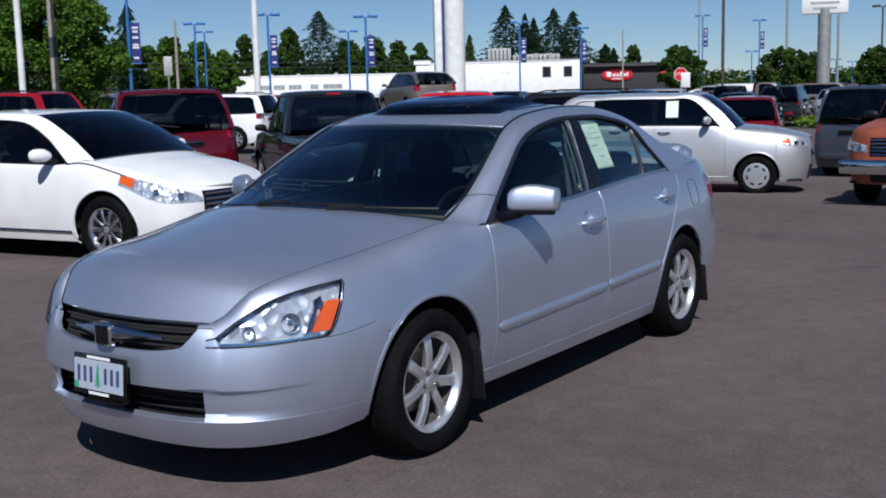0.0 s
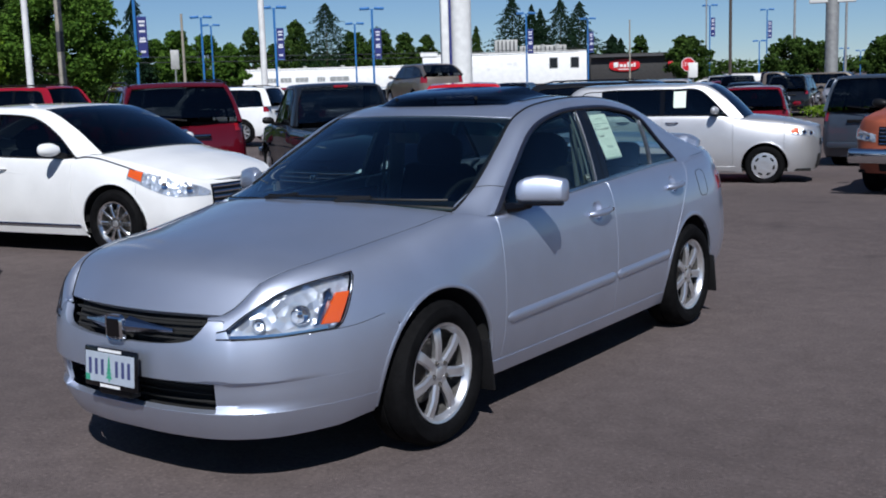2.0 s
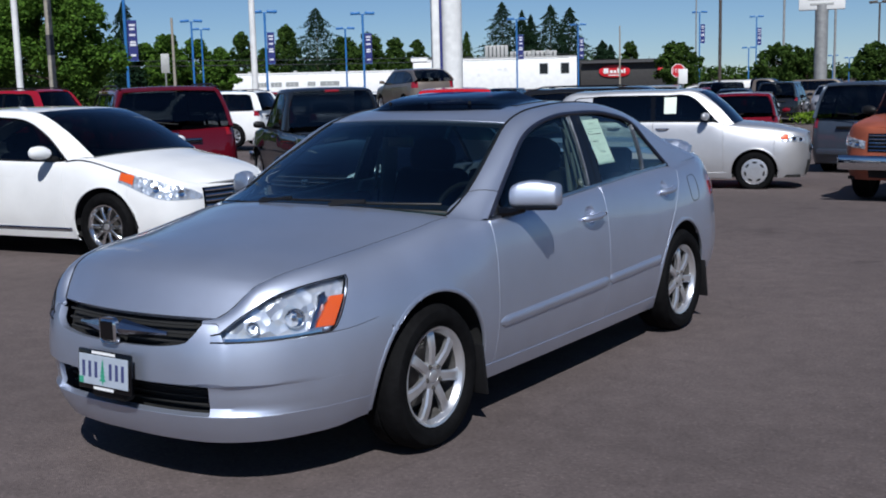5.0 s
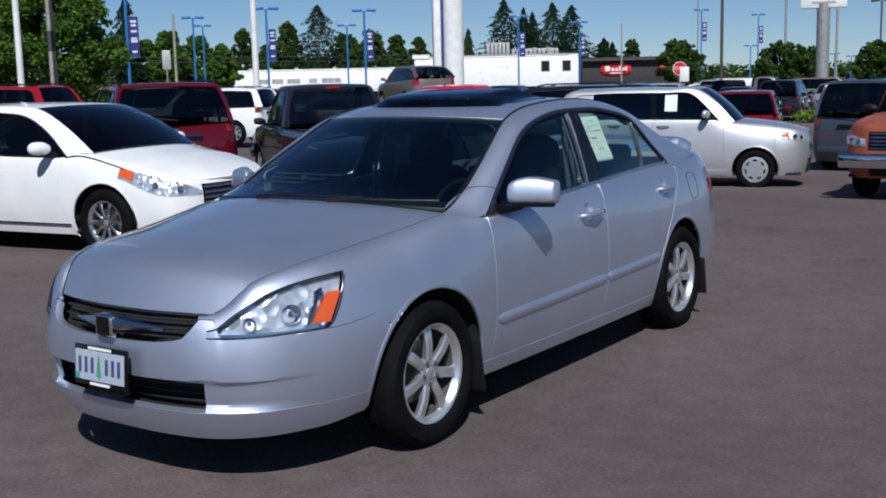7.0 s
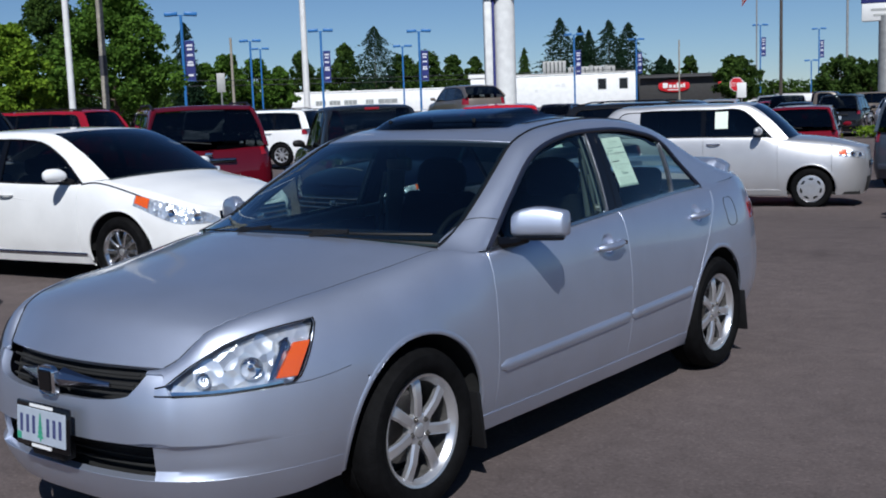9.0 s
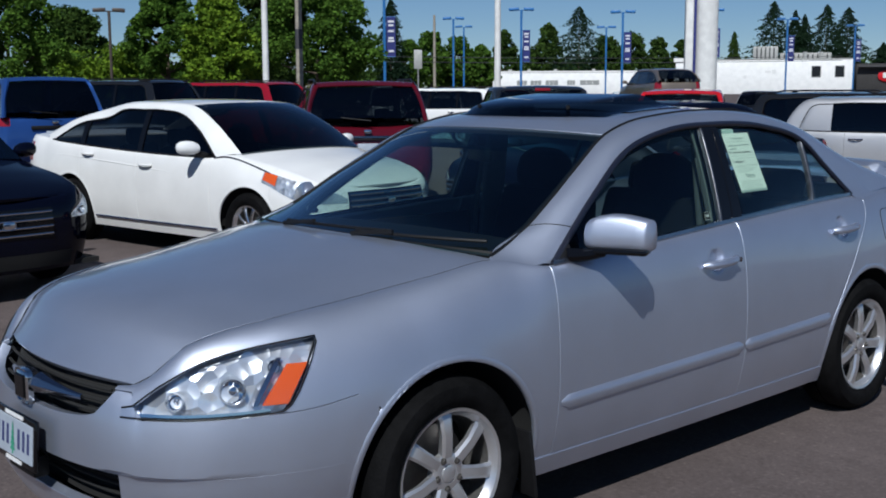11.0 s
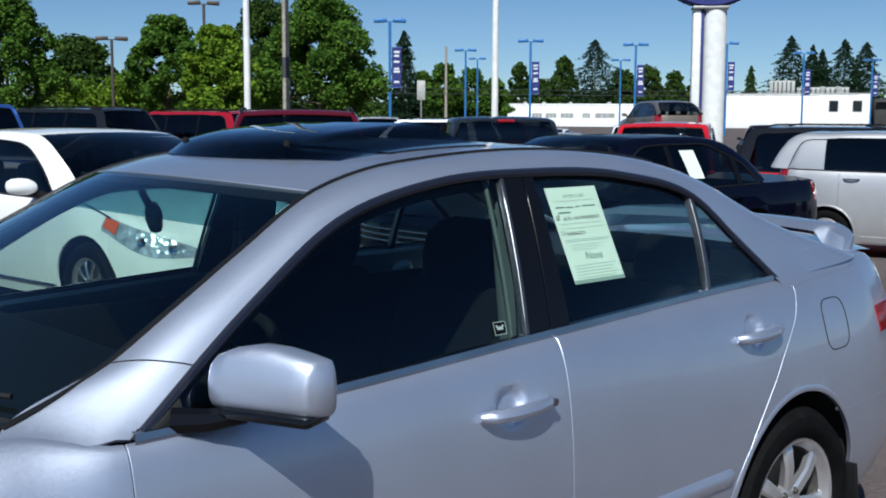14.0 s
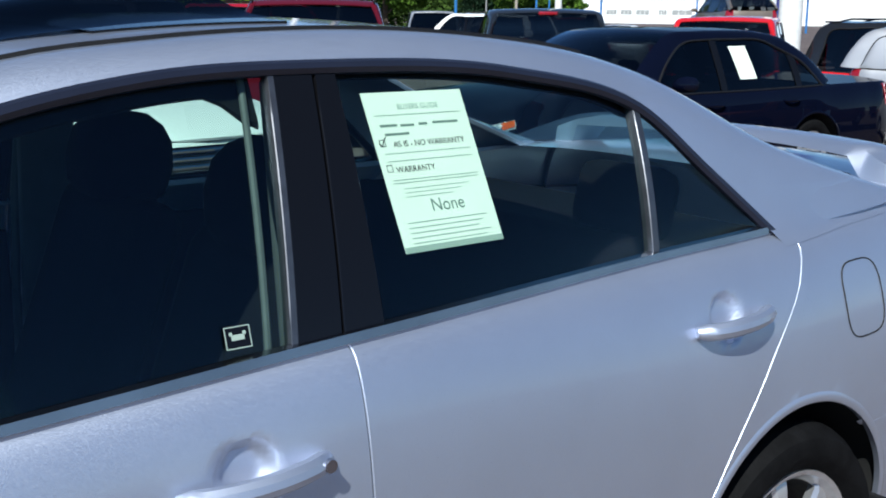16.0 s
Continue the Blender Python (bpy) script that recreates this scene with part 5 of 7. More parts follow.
def vehicle(name, label, category, m, P, L=4.8, W=1.83, H=1.47, wb=2.8, fo=0.95, r=0.33, hood=(0.70, 0.98), belt=(0.95, 1.0), deck=None, wind=(0.25, 1.05), roof_end=2.35, back=(3.0, 1.05), doors=(0.45, 1.6, 2.6),
            round_nose=1.0, dark_rear=False, spokes=10, wheel_mat=None, clearance=0.2, lamp=(0.42, 0.60, 0.80), grille=(0.34, 0.50, 0.66), tail=(0.75, 0.98), rails=False, wide_z=0.6, tumble=0.24, plate=True, square=False, low_trim=None, cabin=True, lamp_len=0.5, third_lamp=False, glass_end=None, bar=0.008):
    """A parked car built from a skin, a cabin frame, panes, lamps and wheels. Front axle at the origin, nose towards -y."""
    car = empty(name, m)
    tagged(car, label, category)
    hw = W / 2
    yf, yr = -fo, L - fo
    k = round_nose
    deck = belt[1] + 0.02 if deck is None else deck
    outline = [(0, yf), (0.40 * hw, yf + 0.02 * k), (0.66 * hw, yf + 0.09 * k), (0.84 * hw, yf + 0.24 * k), (0.945 * hw, yf + 0.48 * k), (0.985 * hw, yf + 0.85 * k), (hw, yf + 0.5 * L * 0.6), (hw, yf + 0.68 * L), (0.985 * hw, yr - 0.62 * k), (0.95 * hw, yr - 0.30 * k), (0.87 * hw, yr - 0.13 * k), (0.62 * hw, yr - 0.03), (0, yr)]
    a, b = wind[0], back[0]
    S = Shell(outline,
              inset=table((yf, 0.05), (yf + 0.2, 0.10), (yf + 0.5, 0.16), (min(a - 0.15, 0.0), 0.18), (a + 0.12, 0.10), (a + 0.35, 0.06), (b - 0.3, 0.07), (b, 0.10), (yr, 0.09)),
              top=table((yf, hood[0]), (yf + 0.25, lerp(hood[0], hood[1], 0.35)), (min(a - 0.15, 0.0), lerp(hood[0], hood[1], 0.85)), (a + 0.1, hood[1]), (a + 0.35, belt[0]), (b - 0.3, belt[1]), (b, lerp(belt[1], deck, 0.6)), (yr - 0.12, deck), (yr, deck - 0.03)),
              wide=table((yf, min(wide_z, hood[0] - 0.2)), (0.0, wide_z), (yr, wide_z)),
              sill=table((yf, clearance + 0.02), (0.4, clearance), (wb, clearance), (yr, clearance + 0.05)), tuck=0.06)
    ra = r * 1.17
    ycuts = [yf, -0.30, doors[0], *doors[1:], yr]
    names = ["front_bumper", "front_wing"] + ["front_door", "rear_door"][: len(doors) - 1] + ["rear_quarter"]
    us = [0.0 if y == yf else (S.length if y == yr else S.u(y)) for y in ycuts]
    for nm, u0, u1 in zip(names, us, us[1:]):
        bm = bmesh.new()
        n = max(6, int((u1 - u0) / 0.055))
        S.panel(bm, u0 + (0.003 if u0 else 0), u1 - (0.003 if u1 < S.length else 0), None, None, n, 24)
        arch(bm, 0, r, ra)
        arch(bm, wb, r, ra)
        both(nm, bm, P, car, 0.014)
    # bonnet and boot
    def lid(y0, y1, bow, rise):
        ua, ub = (S.ux(0.45 * hw) if y0 <= yf + 0.01 else S.u(y0)), S.u(y1)

        def f(p, q):
            s = 2 * p - 1
            e = S.at(lerp(ua, ub, q), 2)
            return Vector(((e.x - 0.003) * s, e.y - bow * (1 - s * s) * (0.6 if y0 <= yf + 0.01 else 1), e.z + rise * (1 - abs(s) ** 2.4) * (0.3 + 0.7 * q)))
        return f
    bm = bmesh.new()
    grid(bm, lid(yf, a + 0.05, 0.12 * k, 0.05), 16, 18)
    face_out(bm, (0, 0, 1))
    lip(bm, 0.02)
    part("bonnet", bm, P, car)
    if yr - b > 0.35:
        bm = bmesh.new()
        f = lid(b - 0.02, yr - 0.14, -0.10, 0.03)
        grid(bm, f, 14, 8)
        face_out(bm, (0, 0, 1))
        lip(bm, 0.02)
        part("boot_lid", bm, P, car)
    # cabin
    xr = hw - tumble
    zr = H
    w0, w1 = wind
    e = 0.06
    zc = hood[1]
    bx = hw - (0.16 if square else 0.20)
    zb0 = back[1]
    mid = (w1 + roof_end) / 2
    xB = lambda y, dx: S.at(S.u(y), 2).x - dx
    Wc = curve3([(xB(w0, 0.02), w0, zc + 0.01), (lerp(xB(w0, 0.02), xr - e, 0.5), lerp(w0, w1, 0.48), lerp(zc, zr, 0.54)), (xr - e, w1, zr - 0.045), (xr - e - 0.01, lerp(w1, mid, 0.5), zr - 0.02), (xr - e - 0.015, mid, zr - 0.015), (xr - e - 0.02, lerp(mid, roof_end, 0.6), zr - 0.025), (xr - e - 0.03, roof_end, zr - 0.07), (lerp(xr - e, bx, 0.5), lerp(roof_end, back[0], 0.52), lerp(zr, zb0, 0.54)), (bx - 0.02, back[0], zb0 + 0.01)])
    Rc = curve3([(xB(w0 + 0.14, 0.0), w0 + 0.14, zc), (lerp(xB(w0 + 0.1, 0.0), xr - 0.005, 0.5), lerp(w0, w1, 0.52) + 0.08, lerp(zc, zr, 0.52)), (xr - 0.01, w1 + 0.05, zr - 0.06), (xr - 0.005, lerp(w1, mid, 0.5), zr - 0.04), (xr - 0.005, mid, zr - 0.035), (xr - 0.01, lerp(mid, roof_end, 0.6), zr - 0.05), (xr - 0.015, roof_end + 0.04, zr - 0.10), (lerp(xr, bx + 0.05, 0.5), lerp(roof_end, back[0], 0.52) + 0.04, lerp(zr, zb0, 0.55)), (bx + 0.05, back[0] + 0.02, zb0)])
    gap = 0.10 if not square else 0.14
    Gc = curve3([(xB(w0 + 0.26, -0.002), w0 + 0.26, belt[0] + 0.005), (lerp(xB(w0 + 0.2, 0), xr + 0.03, 0.5), lerp(w0, w1, 0.5) + 0.17, lerp(zc, zr, 0.46)), (xr + 0.025, w1 + 0.12, zr - 0.115), (xr + 0.03, lerp(w1, mid, 0.5), zr - 0.095), (xr + 0.03, mid, zr - 0.09), (xr + 0.03, lerp(mid, roof_end, 0.6), zr - 0.105), (xr + 0.03, roof_end - 0.10, zr - 0.16), (lerp(xr + 0.03, xB(back[0] - 0.2, 0), 0.5), lerp(roof_end, back[0], 0.5) - gap - 0.02, lerp(zr, belt[1], 0.55)), (xB(back[0] - 0.2, -0.002), back[0] - gap - 0.06, belt[1] + 0.005)])
    bm = bmesh.new()

    def frame_side(t, v):
        p, q, s = Gc(t), Rc(t), Wc(t)
        return p * (1 - v) ** 2 + (q * 2 - (p + s) * 0.5) * 2 * v * (1 - v) + s * v * v
    grid(bm, frame_side, 56, 6)
    face_out(bm, (1, 0, 0.3))
    lip(bm, 0.012)
    b2 = mirrored(bm)
    part("roof_pillar_frame", bm, P, car)
    part("roof_pillar_frame", b2, P, car)
    q = [(np.linalg.norm(Wc(i / 400) - Vector((xr - e, w1, zr - 0.045))), i / 400) for i in range(200)]
    qf = min(q)[1]
    q = [(np.linalg.norm(Wc(i / 400) - Vector((xr - e - 0.03, roof_end, zr - 0.07))), i / 400) for i in range(180, 401)]
    qr = min(q)[1]

    def top(q0, q1, b0, b1, r0, r1):
        def f(u, v):
            s = 2 * u - 1
            c = Wc(lerp(q0, q1, v))
            kk = 1 - abs(s) ** 2.2
            return Vector((c.x * s, c.y + lerp(b0, b1, v) * kk, c.z + lerp(r0, r1, v) * kk))
        return f
    bw = -0.13 * k
    bm = bmesh.new()
    grid(bm, top(qf, qr, bw * 0.7, 0.03, 0.02, 0.02), 16, 20)
    face_out(bm, (0, 0, 1))
    lip(bm, 0.01)
    part("roof", bm, P, car)
    bm = bmesh.new()
    grid(bm, top(0.0, qf, bw, bw * 0.7, 0.03, 0.02), 16, 12)
    face_out(bm, (0, -1, 0.5))
    part("windscreen", bm, M_CARGLASS, car, "tinted windscreen")
    bm = bmesh.new()
    grid(bm, top(qr + 0.01, 0.985, 0.03, 0.06, 0.02, 0.02), 16, 10)
    face_out(bm, (0, 1, 0.5))
    part("rear_window", bm, M_DARKGLASS if dark_rear else M_CARGLASS, car, "tinted rear window")
    if third_lamp:
        c = top(qr + 0.01, 0.985, 0.03, 0.06, 0.02, 0.02)(0.5, 0.04)
        part("brake_lamp", boxed(-0.13, 0.13, c.y - 0.01, c.y + 0.03, c.z - 0.005, c.z + 0.04, 0.01), M_REDLENS, car, "red high-level brake lamp")
    pts = [Gc(i / 300) for i in range(301)]
    gys = [p.y for p in pts]

    def side(y, t, off=0.0):
        u = S.u(y)
        p = S.at(u, 2)
        p = Vector((p.x + 0.003, y, p.z + 0.004))
        g_ = Gc(float(np.interp(y, gys, range(301))) / 300)
        c = p.lerp(g_, t)
        c.x += 0.04 * t * (1 - t) + off
        return c
    y0, y1 = gys[0] + 0.07, glass_end or gys[-1] - 0.05
    posts = [y for y in doors[1:] if y0 + 0.25 < y < y1 - (0.3 if glass_end else 0.12)]
    if glass_end:
        bm = bmesh.new()
        grid(bm, lambda u, v: side(lerp(glass_end, gys[-1] - 0.004, u), v, 0.003), 10, 10)
        both("rear_pillar", bm, P, car, 0.02)
    ends = [y0] + posts + [y1]
    for i, (p, q) in enumerate(zip(ends, ends[1:])):
        bm = bmesh.new()
        grid(bm, lambda u, v: side(lerp(p + (0.035 if i else 0), q - (0.035 if i < len(ends) - 2 else 0), u), 0.985 * v, -0.01), 14, 8)
        both("side_window", bm, M_DARKGLASS if dark_rear and i else M_CARGLASS, car, 0)
    for p in posts:
        bm = bmesh.new()
        grid(bm, lambda u, v: side(p - 0.036 + 0.072 * u, v, 0.0), 3, 6)
        both("window_post", bm, M_GLOSSBLACK, car, 0.02)
    for s in (1, -1):
        bm = bmesh.new()
        path_tube(bm, [Vector((s, 1, 1)) * (Gc(i / 50) + Vector((0, 0, -0.003))) for i in range(51)], 0.010, 6)
        part("window_seal", bm, M_PLASTIC, car)
        bm = bmesh.new()
        path_tube(bm, [Vector((s, 1, 1)) * side(lerp(gys[0], gys[-1], t), 0.0) for t in np.linspace(0, 1, 24)], 0.010, 6)
        part("belt_seal", bm, M_PLASTIC, car)
        # mirror
        c = S.at(S.u(w0 + 0.42), 2)
        bm = bmesh.new()
        rings = []
        for dx, ry, up, dn in ((0.0, 0.02, 0.025, 0.02), (0.02, 0.045, 0.048, 0.04), (0.07, 0.062, 0.068, 0.058), (0.13, 0.062, 0.070, 0.062), (0.185, 0.050, 0.060, 0.056), (0.215, 0.030, 0.040, 0.040), (0.225, 0.012, 0.018, 0.018)):
            rings.append([bm.verts.new((s * (c.x + 0.05 + dx), w0 + 0.42 + 0.16 * dx + math.cos(a) * ry, c.z + 0.085 + 0.06 * dx + math.sin(a) * (up if math.sin(a) > 0 else dn))) for a in (2 * math.pi * j / 14 for j in range(14))])
        for p, q in zip(rings, rings[1:]):
            for j in range(14):
                bm.faces.new((p[j], p[(j + 1) % 14], q[(j + 1) % 14], q[j]))
        bm.faces.new(rings[0])
        bm.faces.new(rings[-1])
        bmesh.ops.recalc_face_normals(bm, faces=bm.faces)
        mir = part("door_mirror", bm, P, car)
        bm = bmesh.new()
        tube(bm, (s * (c.x - 0.02), w0 + 0.40, c.z + 0.02), (s * (c.x + 0.10), w0 + 0.44, c.z + 0.05), 0.03, n=8)
        part("mirror_foot", bm, M_PLASTIC, mir)
        for yh in [doors[i] - 0.16 for i in range(1, len(doors))]:
            zz = belt[0] - 0.10 if yh < 1.6 else belt[1] - 0.11
            bm = bmesh.new()
            path_tube(bm, [Vector((s, 1, 1)) * S.yz(yh - 0.10 + 0.2 * t, zz, 0.006 + 0.03 * math.sin(math.pi * t) ** 0.5) for t in np.linspace(0, 1, 9)], 0.013, 6)
            part("door_handle", bm, P if not square else M_CHROME, car)
    if rails:
        for s in (1, -1):
            bm = bmesh.new()
            path_tube(bm, [(s * (xr - 0.05), y, zr + (0.03 if 0.1 < t < 0.9 else -0.015)) for t, y in ((t, lerp(w1 + 0.2, roof_end, t)) for t in np.linspace(0, 1, 12))], 0.016, 6)
            part("roof_rail", bm, M_PLASTIC, car)
    # lamps
    lx, lz0, lz1 = lamp
    u0 = S.ux(lx * W)
    u1 = S.u(yf + lamp_len)
    k0 = lambda u: min(max((u - u0) / (u1 - u0), 0), 1)
    zlo = lambda u: lz0 + (0.05 * k0(u) if square else (lz1 - lz0) * (0.02 + 0.66 * smooth((k0(u) - 0.35) / 0.75)))
    zhi = lambda u: lerp(lz0 + (lz1 - lz0) * (0.55 if square else 0.16), lz1, k0(u) ** (1.0 if square else 0.72))
    bm = bmesh.new()
    S.panel(bm, u0, u1, zlo, zhi, 10, 6, 0.004)
    hl = both("headlamp", bm, M_LAMPFAR, car, 0.01, "clear headlamp")
    for s, house in zip((1, -1), hl):
        bm = bmesh.new()
        S.panel(bm, u0, u1, zlo, zhi, 10, 6, 0.014)
        face_out(bm, (1, 0, 0))
        part("headlamp_lens", bm if s == 1 else mirrored(bm), M_CLEARLENS, house)
        bm = bmesh.new()
        S.panel(bm, lerp(u0, u1, 0.74 if square else 0.80), lerp(u0, u1, 0.985), lambda u: lerp(zlo(u), zhi(u), 0.25), lambda u: lerp(zlo(u), zhi(u), 0.98), 4, 4, 0.010)
        face_out(bm, (1, 0, 0))
        part("turn_signal", bm if s == 1 else mirrored(bm), M_AMBER, house, "amber turn signal")
        for t in (0.25, 0.52):
            u = lerp(u0, u1, t)
            c = S.at(u, S.w(u, lerp(zlo(u), zhi(u), 0.5)), 0.006)
            n = S.normal(u)
            bm = bmesh.new()
            lathe(bm, [(0.034, 0.003), (0.031, 0.008), (0.014, 0.002), (0.001, 0.001)], 14)
            bmesh.ops.transform(bm, matrix=Matrix.Translation(c) @ Vector((n[0], n[1], 0.1)).to_track_quat("X", "Z").to_matrix().to_4x4(), verts=bm.verts)
            part("reflector", bm if s == 1 else mirrored(bm), M_CHROME, house)
    gx, g0, g1 = grille
    bm = bmesh.new()
    S.panel(bm, 0.0, S.ux(gx * W), g0, g1, 8, 4, 0.004)
    face_out(bm, (0, -1, 0))
    both("grille", bm, M_GLOSSBLACK, car, 0)
    nb = max(2, int((g1 - g0) / 0.045))
    for i in range(nb):
        z = lerp(g0, g1, (i + 0.5) / nb)
        row = []
        for x in np.linspace(-gx * W * 0.97, gx * W * 0.97, 13):
            u = S.ux(abs(x))
            p = S.at(u, S.w(u, z), 0.010)
            row.append((math.copysign(p.x, x), p.y, p.z))
        bm = path_tube(bmesh.new(), row, bar, 6)
        part("grille_bar", bm, M_CHROME, car)
    bm = boxed(-0.05, 0.05, yf - 0.022, yf + 0.0, lerp(g0, g1, 0.5) - 0.035, lerp(g0, g1, 0.5) + 0.035, 0.02, 2)
    part("badge", bm, M_CHROME, car)
    bm = bmesh.new()
    S.panel(bm, 0.0, S.ux(0.30 * W), clearance + 0.05, g0 - 0.12, 8, 3, 0.004)
    face_out(bm, (0, -1, 0))
    both("lower_intake", bm, M_WELL, car, 0)
    bm = bmesh.new()
    S.panel(bm, S.u(yr - 0.30 * k), S.u(yr - 0.045), tail[0], tail[1], 8, 6, 0.006)
    both("tail_lamp", bm, M_REDLENS, car, 0.01, "red tail lamp")
    if square and yr - back[0] < 0.45:
        zt = belt[1] - 0.16
        part("tailgate_strip", boxed(-0.40, 0.40, yr - 0.012, yr + 0.022, zt - 0.035, zt + 0.03, 0.012), M_PLASTIC if P is not M_MAROON else M_DARKCHROME, car)
        part("rear_bumper_step", boxed(-hw * 0.80, hw * 0.80, yr - 0.06, yr + 0.05, clearance + 0.22, clearance + 0.34, 0.03), P, car)
        part("rear_badge", boxed(-0.055, 0.055, yr, yr + 0.02, zt + 0.06, zt + 0.12, 0.02), M_CHROME, car)
        part("rear_wiper", path_tube(bmesh.new(), [(-0.05, back[0] + 0.06, back[1] + 0.05), (0.38, back[0] + 0.03, back[1] + 0.10)], 0.010, 6), M_PLASTIC, car)
    if plate:
        part("number_plate", boxed(-0.15, 0.15, yr, yr + 0.02, 0.72 if square else 0.62, 0.86 if square else 0.76, 0.004), M_PLATE, car, "rear number plate")
    if low_trim:
        bm = bmesh.new()
        S.panel(bm, S.u(0.45), S.u(wb - 0.45), clearance + 0.02, clearance + low_trim, 20, 3, 0.008)
        both("lower_trim", bm, M_PLASTIC if P is not M_SILVER2 else P, car, 0.01)
    flange(S, car, 0.0, r, ra, P, clearance + 0.04)
    flange(S, car, wb, r, ra, P, clearance + 0.04)
    steel_wheel_set(car, hw, wb, r, spokes, wheel_mat)
    for s in (1, -1):
        for y in (0.0, wb):
            bm = bmesh.new()
            n = 20
            rings = [[bm.verts.new((s * x, y + math.cos(t) * ra * 1.02, r + math.sin(t) * ra * 1.02)) for t in (math.pi * i / n for i in range(n + 1))] for x in (hw - 0.34, hw - 0.025)]
            for i in range(n):
                bm.faces.new((rings[0][i], rings[0][i + 1], rings[1][i + 1], rings[1][i]))
            bm.faces.new(rings[0])
            part("wheel_well", bm, M_WELL, car)
    part("floor_pan", boxed(-hw + 0.1, hw - 0.1, yf + 0.15, yr - 0.2, clearance + 0.02, clearance + 0.06), M_WELL, car)
    # seats inside
    part("dashboard", boxed(-hw + 0.16, hw - 0.16, w0 + 0.25, w0 + 0.75, belt[0] - 0.25, belt[0] - 0.02, 0.05), M_DASH, car)
    rows = [lerp(w1, roof_end, 0.30)] + ([lerp(w1, roof_end, 0.85)] if roof_end - w1 > 0.9 else [])
    for y in rows:
        for s in (1, -1):
            bm = boxed(-0.23, 0.23, -0.07, 0.07, 0.0, belt[0] - 0.32, 0.05, 2, Matrix.Translation((s * hw * 0.42, y, 0.40)) @ Matrix.Rotation(radians(-14), 4, "X"))
            part("seat_back", bm, M_CLOTH, car)
            bm = boxed(-0.12, 0.12, -0.05, 0.05, 0.0, 0.17, 0.04, 2, Matrix.Translation((s * hw * 0.42, y + 0.17, belt[0] + 0.06)))
            part("headrest", bm, M_CLOTH, car)
    part("cabin_floor", boxed(-hw + 0.12, hw - 0.12, w0 + 0.3, b - 0.2, 0.38, 0.42), M_CLOTH, car)
    return car, S, side


def window_paper(parent, f, y0, y1, t0, t1, side=1, shear=0.0):
    """A price sheet inside a side window."""
    bm = bmesh.new()
    grid(bm, lambda a, b: f(lerp(y0, y1, a) + shear * b, lerp(t0, t1, b), -0.004) * 1.0, 4, 4)
    face_out(bm, (1, 0, 0))
    part("price_sheet", bm if side == 1 else mirrored(bm), M_PAPER, parent, "pale green price sheet in the window")


